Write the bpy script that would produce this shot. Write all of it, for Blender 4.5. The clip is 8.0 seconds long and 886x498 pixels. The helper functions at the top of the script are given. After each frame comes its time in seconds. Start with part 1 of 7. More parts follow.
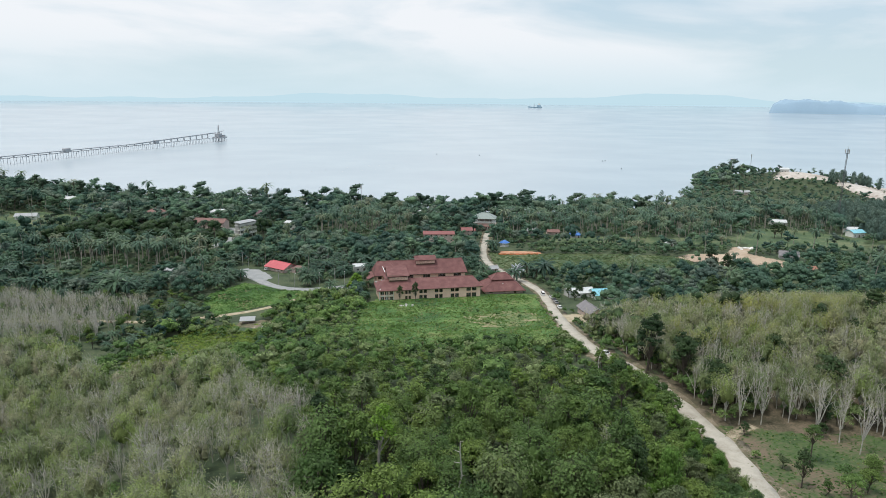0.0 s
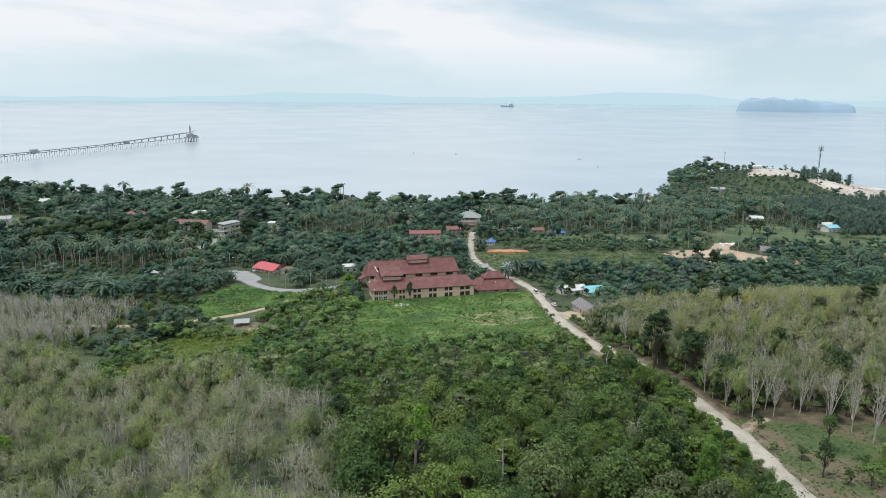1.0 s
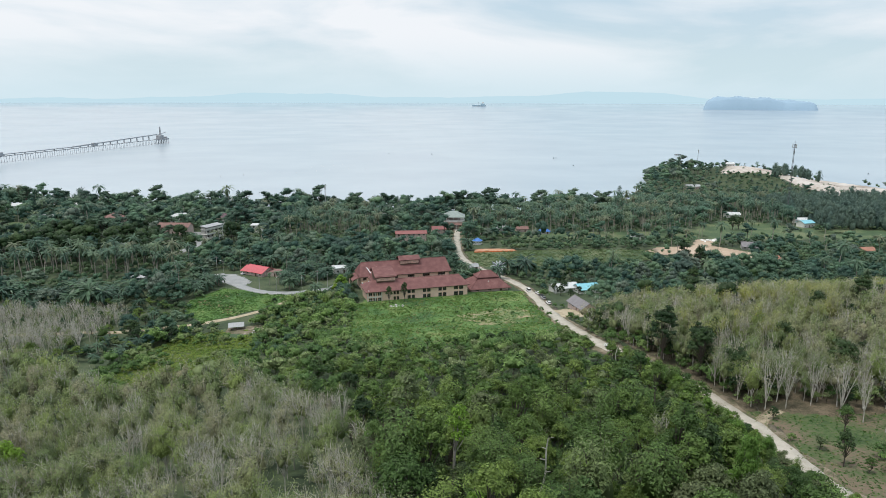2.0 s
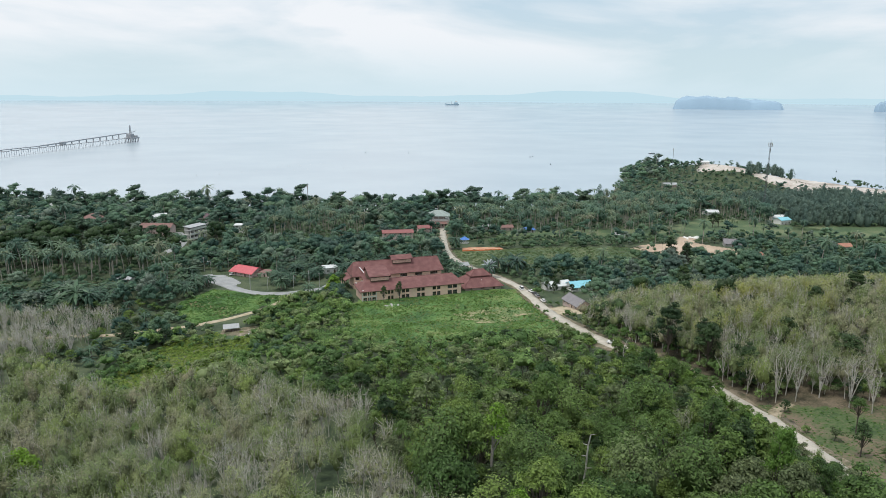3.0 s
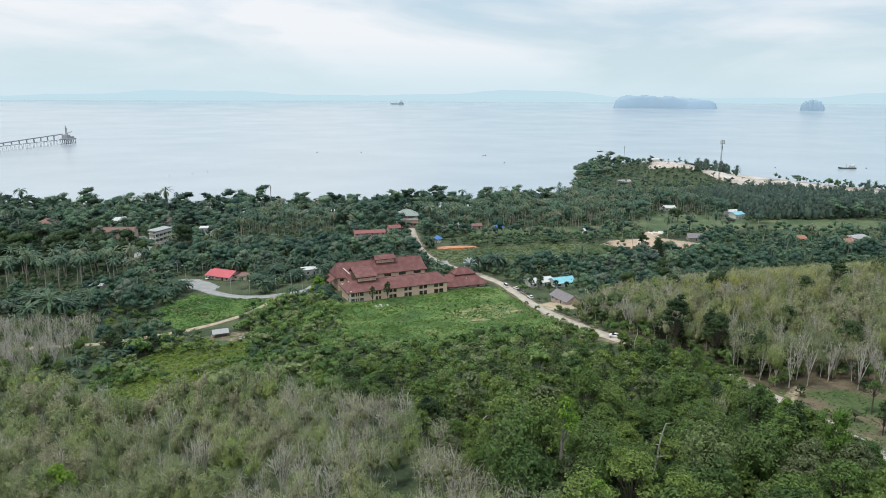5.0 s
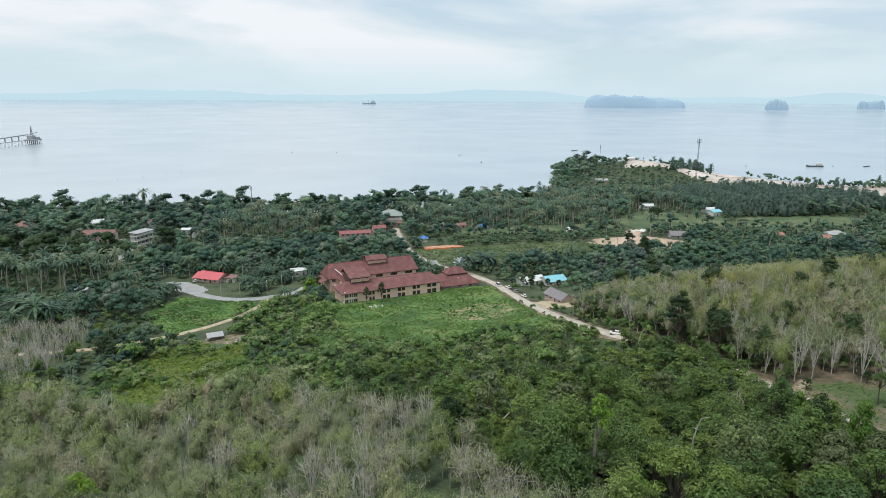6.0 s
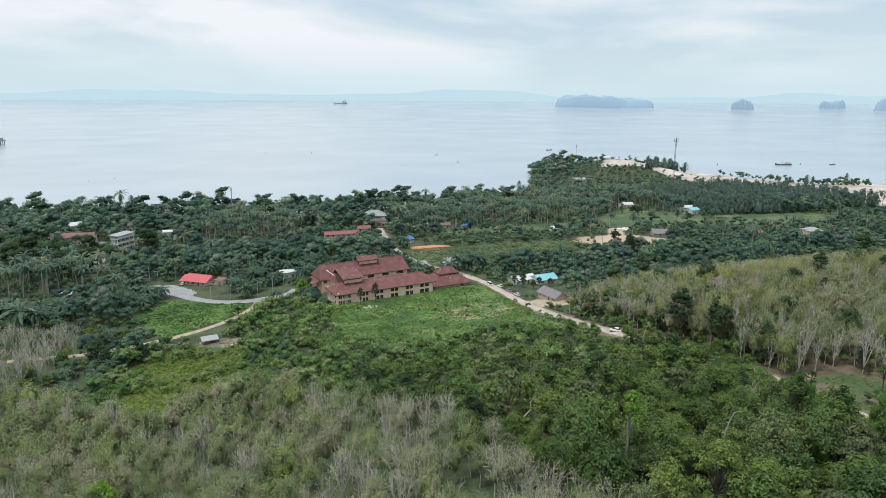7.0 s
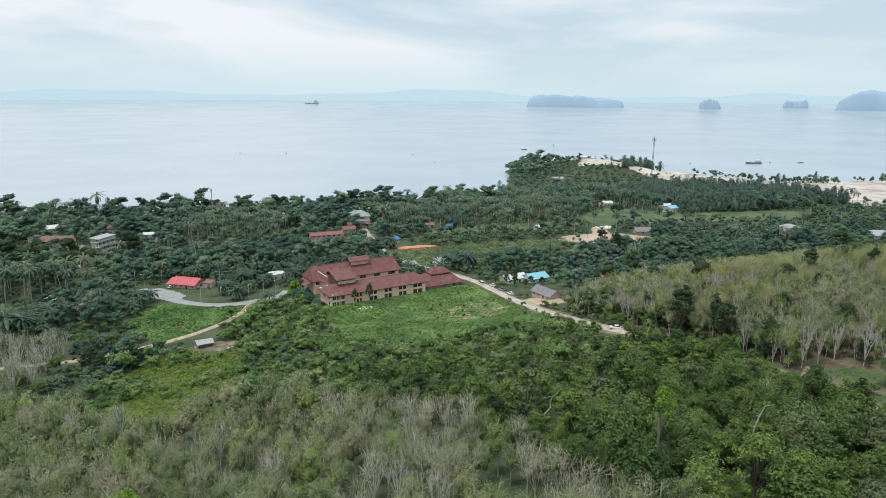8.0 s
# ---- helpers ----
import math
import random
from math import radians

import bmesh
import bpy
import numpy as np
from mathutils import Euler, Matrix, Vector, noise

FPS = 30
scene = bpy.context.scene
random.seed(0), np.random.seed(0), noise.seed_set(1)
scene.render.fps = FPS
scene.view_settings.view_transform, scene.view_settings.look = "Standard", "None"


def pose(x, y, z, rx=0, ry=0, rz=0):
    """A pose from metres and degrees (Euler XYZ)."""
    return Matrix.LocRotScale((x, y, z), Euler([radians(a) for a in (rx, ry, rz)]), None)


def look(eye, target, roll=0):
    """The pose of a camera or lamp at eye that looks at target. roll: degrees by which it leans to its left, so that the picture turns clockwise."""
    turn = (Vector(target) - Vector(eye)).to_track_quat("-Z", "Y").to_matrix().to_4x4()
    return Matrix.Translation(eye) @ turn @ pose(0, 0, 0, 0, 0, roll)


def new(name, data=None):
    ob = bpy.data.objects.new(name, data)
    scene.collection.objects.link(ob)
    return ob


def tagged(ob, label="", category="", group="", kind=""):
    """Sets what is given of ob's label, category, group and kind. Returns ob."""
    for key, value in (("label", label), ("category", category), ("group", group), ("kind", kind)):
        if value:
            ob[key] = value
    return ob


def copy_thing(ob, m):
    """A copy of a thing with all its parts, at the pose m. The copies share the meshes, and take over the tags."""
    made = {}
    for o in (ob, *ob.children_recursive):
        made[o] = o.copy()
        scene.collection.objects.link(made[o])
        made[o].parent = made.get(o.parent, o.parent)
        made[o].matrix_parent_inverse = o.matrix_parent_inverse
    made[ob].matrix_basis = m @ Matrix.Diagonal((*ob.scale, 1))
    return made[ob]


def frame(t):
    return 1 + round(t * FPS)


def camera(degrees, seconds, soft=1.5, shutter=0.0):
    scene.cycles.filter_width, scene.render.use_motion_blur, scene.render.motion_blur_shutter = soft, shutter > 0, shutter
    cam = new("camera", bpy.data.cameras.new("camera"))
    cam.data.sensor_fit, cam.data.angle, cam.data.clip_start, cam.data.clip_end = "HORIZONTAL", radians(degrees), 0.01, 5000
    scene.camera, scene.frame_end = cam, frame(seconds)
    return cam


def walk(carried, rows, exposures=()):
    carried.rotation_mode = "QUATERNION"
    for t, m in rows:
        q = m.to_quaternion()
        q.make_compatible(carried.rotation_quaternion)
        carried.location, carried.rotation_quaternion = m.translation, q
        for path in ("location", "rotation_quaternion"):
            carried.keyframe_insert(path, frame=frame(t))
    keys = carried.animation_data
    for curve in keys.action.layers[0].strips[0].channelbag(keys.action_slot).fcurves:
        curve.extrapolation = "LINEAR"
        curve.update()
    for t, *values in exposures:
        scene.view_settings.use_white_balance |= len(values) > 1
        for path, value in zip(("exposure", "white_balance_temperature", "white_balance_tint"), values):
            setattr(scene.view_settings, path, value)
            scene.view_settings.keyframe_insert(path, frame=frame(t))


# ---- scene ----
cam = camera(68.0, 8.0, soft=0.5)
PATH = [
    (0, (2.238, -0.195, 100.582), (2.209, 1.756, 100.139), 0.5),
    (0.5, (-3.227, -0.238, 100.575), (-3.215, 1.712, 100.13), 0.5),
    (1, (-8.764, -0.161, 100.554), (-8.71, 1.788, 100.109), 0.4),
    (1.5, (-14.379, 0.085, 100.538), (-14.284, 2.032, 100.093), 0.4),
    (2.8, (-29.151, 1.281, 100.579), (-28.944, 3.22, 100.132), 0.1),
    (3, (-31.384, 1.461, 100.582), (-31.162, 3.397, 100.134), 0.3),
    (3.5, (-36.848, 1.906, 100.574), (-36.584, 3.838, 100.127), 0.3),
    (4, (-42.324, 2.37, 100.56), (-42.019, 4.295, 100.112), 0.3),
    (4.5, (-47.773, 3.07, 100.532), (-47.427, 4.988, 100.083), 0.3),
    (6, (-64.128, 6.377, 100.548), (-63.657, 8.268, 100.098), 0.3),
    (6.5, (-69.574, 7.74, 100.548), (-69.062, 9.62, 100.098), 0.3),
    (7, (-74.947, 9.201, 100.534), (-74.393, 11.069, 100.084), 0.3),
    (7.5, (-80.272, 10.815, 100.517), (-79.677, 12.671, 100.066), 0.3),
    (8, (-85.594, 12.573, 100.509), (-84.959, 14.415, 100.059), 0.3),
]
walk(cam, [(t, look(eye, target, roll)) for t, eye, target, roll in PATH])

# ---- world, sun ----
SUN_DIR = Vector((-0.28, -0.12, 0.95)).normalized()
world = bpy.data.worlds.new("overcast_sky")
scene.world = world
world.use_nodes = True
wn, wl = world.node_tree.nodes, world.node_tree.links
wn.clear()


def wnode(kind, **values):
    n = wn.new(kind)
    for key, value in values.items():
        n.inputs[key].default_value = value
    return n


sky = wn.new("ShaderNodeTexSky")
sky.sky_type = "NISHITA"
sky.sun_disc = False
sky.sun_elevation = math.asin(SUN_DIR.z)
sky.sun_rotation = math.atan2(SUN_DIR.x, SUN_DIR.y)
sky.air_density, sky.dust_density, sky.ozone_density = 1.2, 0.4, 2.0
coord = wn.new("ShaderNodeTexCoord")
stretch = wn.new("ShaderNodeMapping")
stretch.inputs["Scale"].default_value = (1.0, 1.0, 4.5)
stretch.inputs["Location"].default_value = (0.35, 0.1, 0.0)
wl.new(coord.outputs["Generated"], stretch.inputs["Vector"])
cloud = wnode("ShaderNodeTexNoise", Scale=2.1, Detail=7.0, Roughness=0.52, Distortion=0.35)
wl.new(stretch.outputs["Vector"], cloud.inputs["Vector"])
cover = wn.new("ShaderNodeValToRGB")
cover.color_ramp.elements[0].position, cover.color_ramp.elements[0].color = 0.36, (0.2, 0.2, 0.2, 1)
cover.color_ramp.elements[1].position, cover.color_ramp.elements[1].color = 0.55, (0.97, 0.97, 0.97, 1)
east = wn.new("ShaderNodeMapRange")      # the cloud thins towards the east
east.interpolation_type = "SMOOTHSTEP"
east.inputs["From Min"].default_value, east.inputs["From Max"].default_value = 0.05, 0.85
east.inputs["To Min"].default_value, east.inputs["To Max"].default_value = 0.03, -0.13
aside = wn.new("ShaderNodeSeparateXYZ")
wl.new(coord.outputs["Generated"], aside.inputs["Vector"])
wl.new(aside.outputs["X"], east.inputs["Value"])
thinned = wn.new("ShaderNodeMath")
wl.new(cloud.outputs["Fac"], thinned.inputs[0])
wl.new(east.outputs["Result"], thinned.inputs[1])
wl.new(thinned.outputs[0], cover.inputs["Fac"])
veil = wnode("ShaderNodeMix")
veil.data_type = "RGBA"
veil.inputs["B"].default_value = (8.9, 9.2, 9.6, 1)
wl.new(cover.outputs["Color"], veil.inputs["Factor"])
thin = wn.new("ShaderNodeMix")   # thin high cloud over the blue
thin.data_type = "RGBA"
thin.inputs["Factor"].default_value = 0.7
thin.inputs["B"].default_value = (5.2, 7.1, 8.5, 1)
wl.new(sky.outputs["Color"], thin.inputs["A"])
wl.new(thin.outputs["Result"], veil.inputs["A"])
# pale haze towards the horizon
parts_of = wn.new("ShaderNodeSeparateXYZ")
wl.new(coord.outputs["Generated"], parts_of.inputs["Vector"])
low = wn.new("ShaderNodeMapRange")
low.interpolation_type = "SMOOTHSTEP"
low.inputs["From Min"].default_value, low.inputs["From Max"].default_value = -0.01, 0.10
low.inputs["To Min"].default_value, low.inputs["To Max"].default_value = 0.85, 0.0
wl.new(parts_of.outputs["Z"], low.inputs["Value"])
haze = wnode("ShaderNodeMix")
haze.data_type = "RGBA"
haze.inputs["B"].default_value = (6.1, 7.8, 8.6, 1)
wl.new(low.outputs["Result"], haze.inputs["Factor"])
wl.new(veil.outputs["Result"], haze.inputs["A"])
back = wnode("ShaderNodeBackground", Strength=0.1)
wl.new(haze.outputs["Result"], back.inputs["Color"])
wout = wn.new("ShaderNodeOutputWorld")
wl.new(back.outputs["Background"], wout.inputs["Surface"])

sun = new("sun", bpy.data.lights.new("sun", "SUN"))
sun.data.energy, sun.data.angle, sun.data.color = 2.4, radians(14), (1.0, 0.97, 0.92)
sun.matrix_world = look(SUN_DIR * 300, (0, 0, 0))


# ---- materials ----
def material(name):
    m = bpy.data.materials.new(name)
    m.use_nodes = True
    nodes = m.node_tree.nodes
    return m, nodes, m.node_tree.links, nodes["Principled BSDF"]


def ramp(nodes, stops):
    r = nodes.new("ShaderNodeValToRGB")
    e = r.color_ramp.elements
    while len(e) < len(stops):
        e.new(0.5)
    for k, (p, c) in enumerate(stops):
        e[k].position, e[k].color = p, (*c, 1)
    return r


def grainy(name, stops, scale, rough=0.85, fine=None, bump=0.3, metal=0.0, per_piece=0.0):
    """A surface whose colour runs over stops by noise at two scales, in metres."""
    m, n, l, b = material(name)
    tc = n.new("ShaderNodeTexCoord")
    a, f = n.new("ShaderNodeTexNoise"), n.new("ShaderNodeTexNoise")
    a.inputs["Scale"].default_value, a.inputs["Detail"].default_value = scale, 6
    f.inputs["Scale"].default_value, f.inputs["Detail"].default_value = fine or scale * 9, 4
    for t in (a, f):
        l.new(tc.outputs["Object"], t.inputs["Vector"])
    mix = n.new("ShaderNodeMix")
    mix.inputs["Factor"].default_value = 0.4
    l.new(a.outputs["Fac"], mix.inputs["A"])
    l.new(f.outputs["Fac"], mix.inputs["B"])
    r = ramp(n, stops)
    l.new(mix.outputs["Result"], r.inputs["Fac"])
    l.new(r.outputs["Color"], b.inputs["Base Color"])
    b.inputs["Roughness"].default_value, b.inputs["Metallic"].default_value = rough, metal
    if bump:
        bp = n.new("ShaderNodeBump")
        bp.inputs["Strength"].default_value, bp.inputs["Distance"].default_value = bump, 0.15
        l.new(f.outputs["Fac"], bp.inputs["Height"])
        l.new(bp.outputs["Normal"], b.inputs["Normal"])
    return m


def leafy(name, stops, glow=0.35, rough=0.55, spread=0.55):
    """Foliage: hue by tree (object or tint), brightness by leaf, light passing through."""
    m, n, l, b = material(name)
    info, att, geo = n.new("ShaderNodeObjectInfo"), n.new("ShaderNodeAttribute"), n.new("ShaderNodeNewGeometry")
    att.attribute_name = "tint"
    add = n.new("ShaderNodeMath")
    l.new(info.outputs["Random"], add.inputs[0])
    l.new(att.outputs["Fac"], add.inputs[1])
    wrap = n.new("ShaderNodeMath")
    wrap.operation = "FRACT"
    l.new(add.outputs[0], wrap.inputs[0])
    r = ramp(n, stops)
    l.new(wrap.outputs[0], r.inputs["Fac"])
    hsv = n.new("ShaderNodeHueSaturation")
    bright = n.new("ShaderNodeMapRange")
    bright.inputs["To Min"].default_value, bright.inputs["To Max"].default_value = 1 - spread, 1 + spread
    l.new(geo.outputs["Random Per Island"], bright.inputs["Value"])
    l.new(bright.outputs["Result"], hsv.inputs["Value"])
    l.new(r.outputs["Color"], hsv.inputs["Color"])
    l.new(hsv.outputs["Color"], b.inputs["Base Color"])
    b.inputs["Roughness"].default_value = rough
    b.inputs["Specular IOR Level"].default_value = 0.25
    tr = n.new("ShaderNodeBsdfTranslucent")
    l.new(hsv.outputs["Color"], tr.inputs["Color"])
    mx = n.new("ShaderNodeMixShader")
    mx.inputs[0].default_value = glow
    l.new(b.outputs[0], mx.inputs[1])
    l.new(tr.outputs[0], mx.inputs[2])
    l.new(mx.outputs[0], n["Material Output"].inputs["Surface"])
    return m


M_FLOOR = grainy("forest_floor", [(0.40, (0.026, 0.046, 0.019)), (0.5, (0.048, 0.074, 0.031)), (0.60, (0.078, 0.096, 0.046))], 0.12)
M_LITTER = grainy("leaf_litter", [(0.40, (0.05, 0.048, 0.026)), (0.5, (0.09, 0.075, 0.045)), (0.60, (0.16, 0.125, 0.085))], 0.25)
M_GRASS = grainy("meadow_grass", [(0.40, (0.03, 0.085, 0.018)), (0.47, (0.06, 0.145, 0.028)), (0.55, (0.10, 0.19, 0.042)), (0.62, (0.155, 0.215, 0.062)), (0.70, (0.26, 0.235, 0.125))], 0.06, fine=1.1, bump=0.6)
M_FIELD = grainy("pale_field", [(0.40, (0.04, 0.078, 0.032)), (0.5, (0.075, 0.12, 0.047)), (0.60, (0.14, 0.16, 0.078))], 0.05, fine=0.8)
M_VERGE = grainy("worn_verge", [(0.36, (0.034, 0.066, 0.02)), (0.45, (0.062, 0.102, 0.03)), (0.52, (0.10, 0.105, 0.052)), (0.6, (0.155, 0.118, 0.08))], 0.09, fine=1.2)
M_DRY = grainy("dry_grass", [(0.42, (0.075, 0.145, 0.04)), (0.49, (0.13, 0.19, 0.065)), (0.55, (0.24, 0.235, 0.115)), (0.62, (0.36, 0.28, 0.18))], 0.16, fine=1.1)
M_ROAD = grainy("pale_concrete", [(0.3, (0.30, 0.27, 0.22)), (0.5, (0.42, 0.39, 0.33)), (0.7, (0.52, 0.48, 0.42))], 0.3)
M_ASPHALT = grainy("worn_asphalt", [(0.3, (0.22, 0.23, 0.23)), (0.55, (0.30, 0.31, 0.31)), (0.75, (0.40, 0.40, 0.38))], 0.25)
M_DIRT = grainy("dirt_track", [(0.3, (0.24, 0.19, 0.12)), (0.5, (0.38, 0.32, 0.22)), (0.7, (0.48, 0.42, 0.31))], 0.4)
M_SHOULDER = grainy("dusty_shoulder", [(0.40, (0.07, 0.085, 0.035)), (0.5, (0.15, 0.125, 0.08)), (0.60, (0.27, 0.225, 0.165))], 0.35)
M_TRAIL = grainy("sandy_trail", [(0.40, (0.15, 0.13, 0.08)), (0.5, (0.27, 0.225, 0.15)), (0.60, (0.40, 0.34, 0.25))], 0.5)
M_SAND = grainy("bare_sand", [(0.3, (0.30, 0.22, 0.16)), (0.5, (0.42, 0.32, 0.23)), (0.7, (0.52, 0.43, 0.34))], 0.06)
M_BEACH = grainy("white_sand", [(0.40, (0.28, 0.23, 0.19)), (0.47, (0.42, 0.37, 0.32)), (0.6, (0.56, 0.52, 0.48))], 0.03)
M_CLAY = grainy("orange_clay", [(0.40, (0.36, 0.15, 0.09)), (0.5, (0.50, 0.23, 0.13)), (0.60, (0.52, 0.34, 0.22))], 0.3)
M_BARK = grainy("pale_bark", [(0.3, (0.16, 0.14, 0.12)), (0.5, (0.27, 0.25, 0.22)), (0.7, (0.38, 0.36, 0.33))], 1.2, bump=0.5)
M_TWIG = grainy("grey_twigs", [(0.38, (0.36, 0.335, 0.30)), (0.5, (0.52, 0.49, 0.45)), (0.62, (0.70, 0.67, 0.62))], 0.8, bump=0.2)
M_PALMBARK = grainy("palm_bark", [(0.3, (0.16, 0.13, 0.10)), (0.6, (0.28, 0.25, 0.21)), (0.8, (0.36, 0.33, 0.29))], 2.0, bump=0.5)
M_COCOBARK = grainy("coconut_bark", [(0.3, (0.28, 0.25, 0.21)), (0.6, (0.40, 0.37, 0.32)), (0.8, (0.48, 0.45, 0.40))], 2.0, bump=0.4)
M_DARKBARK = grainy("dark_bark", [(0.3, (0.05, 0.04, 0.03)), (0.7, (0.13, 0.11, 0.09))], 1.2, bump=0.5)

L_FOREST = leafy("forest_leaves", [(0.0, (0.05, 0.102, 0.034)), (0.25, (0.085, 0.15, 0.042)), (0.5, (0.122, 0.194, 0.05)), (0.7, (0.158, 0.228, 0.056)), (0.82, (0.158, 0.238, 0.058)), (0.9, (0.13, 0.172, 0.075)), (0.95, (0.155, 0.188, 0.095)), (1.0, (0.06, 0.11, 0.04))], spread=0.44)
L_VINE = leafy("vine_leaves", [(0.0, (0.10, 0.20, 0.045)), (0.5, (0.135, 0.245, 0.05)), (1.0, (0.17, 0.28, 0.06))], glow=0.4, spread=0.35)
# woodland and scrub greens shifted to grey-blue: distance haze put into the leaf colour
L_WOOD = leafy("hazed_woodland_leaves", [(0.0, (0.046, 0.102, 0.081)), (0.3, (0.077, 0.15, 0.105)), (0.6, (0.112, 0.2, 0.126)), (0.8, (0.155, 0.25, 0.142)), (0.92, (0.178, 0.225, 0.18)), (1.0, (0.064, 0.118, 0.096))], glow=0.3, spread=0.3)
L_UNDER = leafy("hazed_scrub_leaves", [(0.0, (0.056, 0.112, 0.064)), (0.5, (0.09, 0.158, 0.08)), (1.0, (0.14, 0.205, 0.1))], glow=0.3, spread=0.3)
L_RUBBER = leafy("rubber_leaves", [(0.0, (0.145, 0.20, 0.078)), (0.25, (0.2, 0.25, 0.105)), (0.5, (0.245, 0.27, 0.14)), (0.7, (0.295, 0.285, 0.185)), (0.86, (0.25, 0.32, 0.10)), (1.0, (0.16, 0.215, 0.085))], spread=0.44)
L_RUBBERY = leafy("yellowing_rubber_leaves", [(0.0, (0.19, 0.235, 0.085)), (0.4, (0.245, 0.285, 0.095)), (0.75, (0.34, 0.355, 0.105)), (1.0, (0.25, 0.265, 0.13))], spread=0.3)
L_DARK = leafy("dark_evergreen_leaves", [(0.0, (0.022, 0.05, 0.019)), (0.5, (0.037, 0.072, 0.026)), (1.0, (0.055, 0.095, 0.033))], glow=0.2, spread=0.4)
# shore trees: a dark green paled and blued, so haze is in the colour
L_GROVE = leafy("hazed_coastal_leaves", [(0.0, (0.045, 0.09, 0.066)), (0.5, (0.066, 0.122, 0.08)), (1.0, (0.095, 0.152, 0.092))], glow=0.3, spread=0.36)
L_BRIGHT = leafy("bright_leaves", [(0.0, (0.13, 0.26, 0.04)), (0.5, (0.20, 0.33, 0.05)), (1.0, (0.26, 0.38, 0.06))], glow=0.45)
L_SHRUB = leafy("shrub_leaves", [(0.0, (0.08, 0.155, 0.05)), (0.35, (0.125, 0.22, 0.065)), (0.6, (0.18, 0.285, 0.085)), (0.85, (0.235, 0.285, 0.14)), (1.0, (0.20, 0.30, 0.09))], spread=0.4)
L_SILVER = leafy("silver_fronds", [(0.0, (0.33, 0.38, 0.40)), (1.0, (0.42, 0.46, 0.48))], glow=0.2, spread=0.25)
L_OIL = leafy("oil_palm_fronds", [(0.0, (0.04, 0.086, 0.06)), (0.5, (0.062, 0.118, 0.076)), (1.0, (0.092, 0.156, 0.09))], glow=0.25, rough=0.4, spread=0.4)
# coconut and casuarina greens carry painted haze: lighter and bluer than the leaf
L_COCO = leafy("hazed_coconut_fronds", [(0.0, (0.073, 0.138, 0.098)), (0.5, (0.11, 0.185, 0.124)), (0.8, (0.15, 0.215, 0.125)), (1.0, (0.21, 0.23, 0.15))], glow=0.3, rough=0.45, spread=0.35)
L_CASU = leafy("hazed_casuarina_needles", [(0.0, (0.09, 0.15, 0.128)), (1.0, (0.14, 0.205, 0.16))], glow=0.3, spread=0.3)
L_GRASS = leafy("grass_blades", [(0.0, (0.045, 0.115, 0.025)), (0.4, (0.085, 0.18, 0.038)), (0.7, (0.13, 0.22, 0.052)), (0.88, (0.18, 0.24, 0.07)), (1.0, (0.30, 0.27, 0.15))], glow=0.45, spread=0.3)
L_STRIP = leafy("lime_weeds", [(0.0, (0.08, 0.16, 0.035)), (0.5, (0.145, 0.235, 0.04)), (1.0, (0.225, 0.28, 0.06))], glow=0.4, spread=0.35)
L_PASTURE = leafy("pasture_blades", [(0.0, (0.07, 0.122, 0.045)), (0.5, (0.10, 0.155, 0.058)), (1.0, (0.155, 0.18, 0.085))], glow=0.4, spread=0.3)


def plain(name, colour, rough=0.7, metal=0.0, vary=0.18, scale=0.7):
    d, u = [c * (1 - vary) for c in colour], [min(1, c * (1 + vary)) for c in colour]
    return grainy(name, [(0.3, d), (0.5, colour), (0.72, u)], scale, rough, metal=metal, bump=0.1)


M_WALL = plain("peach_render", (0.86, 0.62, 0.51), 0.9, vary=0.08)
M_WHITE = plain("white_paint", (0.72, 0.71, 0.68), 0.7, vary=0.12)
M_GREYWALL = plain("grey_render", (0.42, 0.41, 0.39), 0.9)
M_PINKWALL = plain("pink_render", (0.57, 0.45, 0.41), 0.9)
M_REDROOF = plain("bright_red_sheet", (0.48, 0.10, 0.115), 0.5)
M_GREYROOF = plain("grey_sheet", (0.34, 0.35, 0.36), 0.5)
M_DARKROOF = plain("weathered_grey_tiles", (0.20, 0.19, 0.20), 0.8)
M_SAGE = plain("grey_green_sheet", (0.25, 0.30, 0.28), 0.6)
M_TEAL = plain("turquoise_sheet", (0.22, 0.52, 0.60), 0.45)
M_BLUE = plain("blue_sheet", (0.06, 0.18, 0.50), 0.45)
M_PALEROOF = plain("pale_sheet", (0.60, 0.62, 0.62), 0.45)
M_BROWNROOF = plain("rusty_brown_roof", (0.21, 0.12, 0.105), 0.8)
M_BRICKROOF = plain("faded_brick_sheet", (0.24, 0.09, 0.085), 0.6)
M_PLUMROOF = plain("plum_brown_tiles", (0.14, 0.09, 0.105), 0.8)
M_ORANGEROOF = plain("orange_tiles", (0.36, 0.18, 0.125), 0.8)
M_TIMBER = plain("dark_timber", (0.10, 0.065, 0.045), 0.7)
M_STEEL = plain("weathered_steel", (0.36, 0.37, 0.39), 0.6, 0.3)
M_POST = plain("galvanised_post", (0.45, 0.45, 0.44), 0.5, 0.3)
M_TYRE = plain("tyre_rubber", (0.03, 0.03, 0.03), 0.9)
M_CARWHITE = plain("white_car_paint", (0.75, 0.75, 0.75), 0.25, vary=0.03)
M_CARDARK = plain("dark_car_paint", (0.05, 0.055, 0.06), 0.25, vary=0.05)
M_CARSILVER = plain("silver_car_paint", (0.45, 0.46, 0.47), 0.25, 0.4, vary=0.05)
M_LAMP = plain("red_tail_lamp", (0.35, 0.02, 0.02), 0.3, vary=0.05)
M_HULL = plain("dark_hull_paint", (0.10, 0.12, 0.14), 0.6)
# far ship's dark hull coloured grey-blue, with the haze in the paint
M_SHIP = plain("hazed_grey_ship_paint", (0.34, 0.46, 0.54), 0.7)
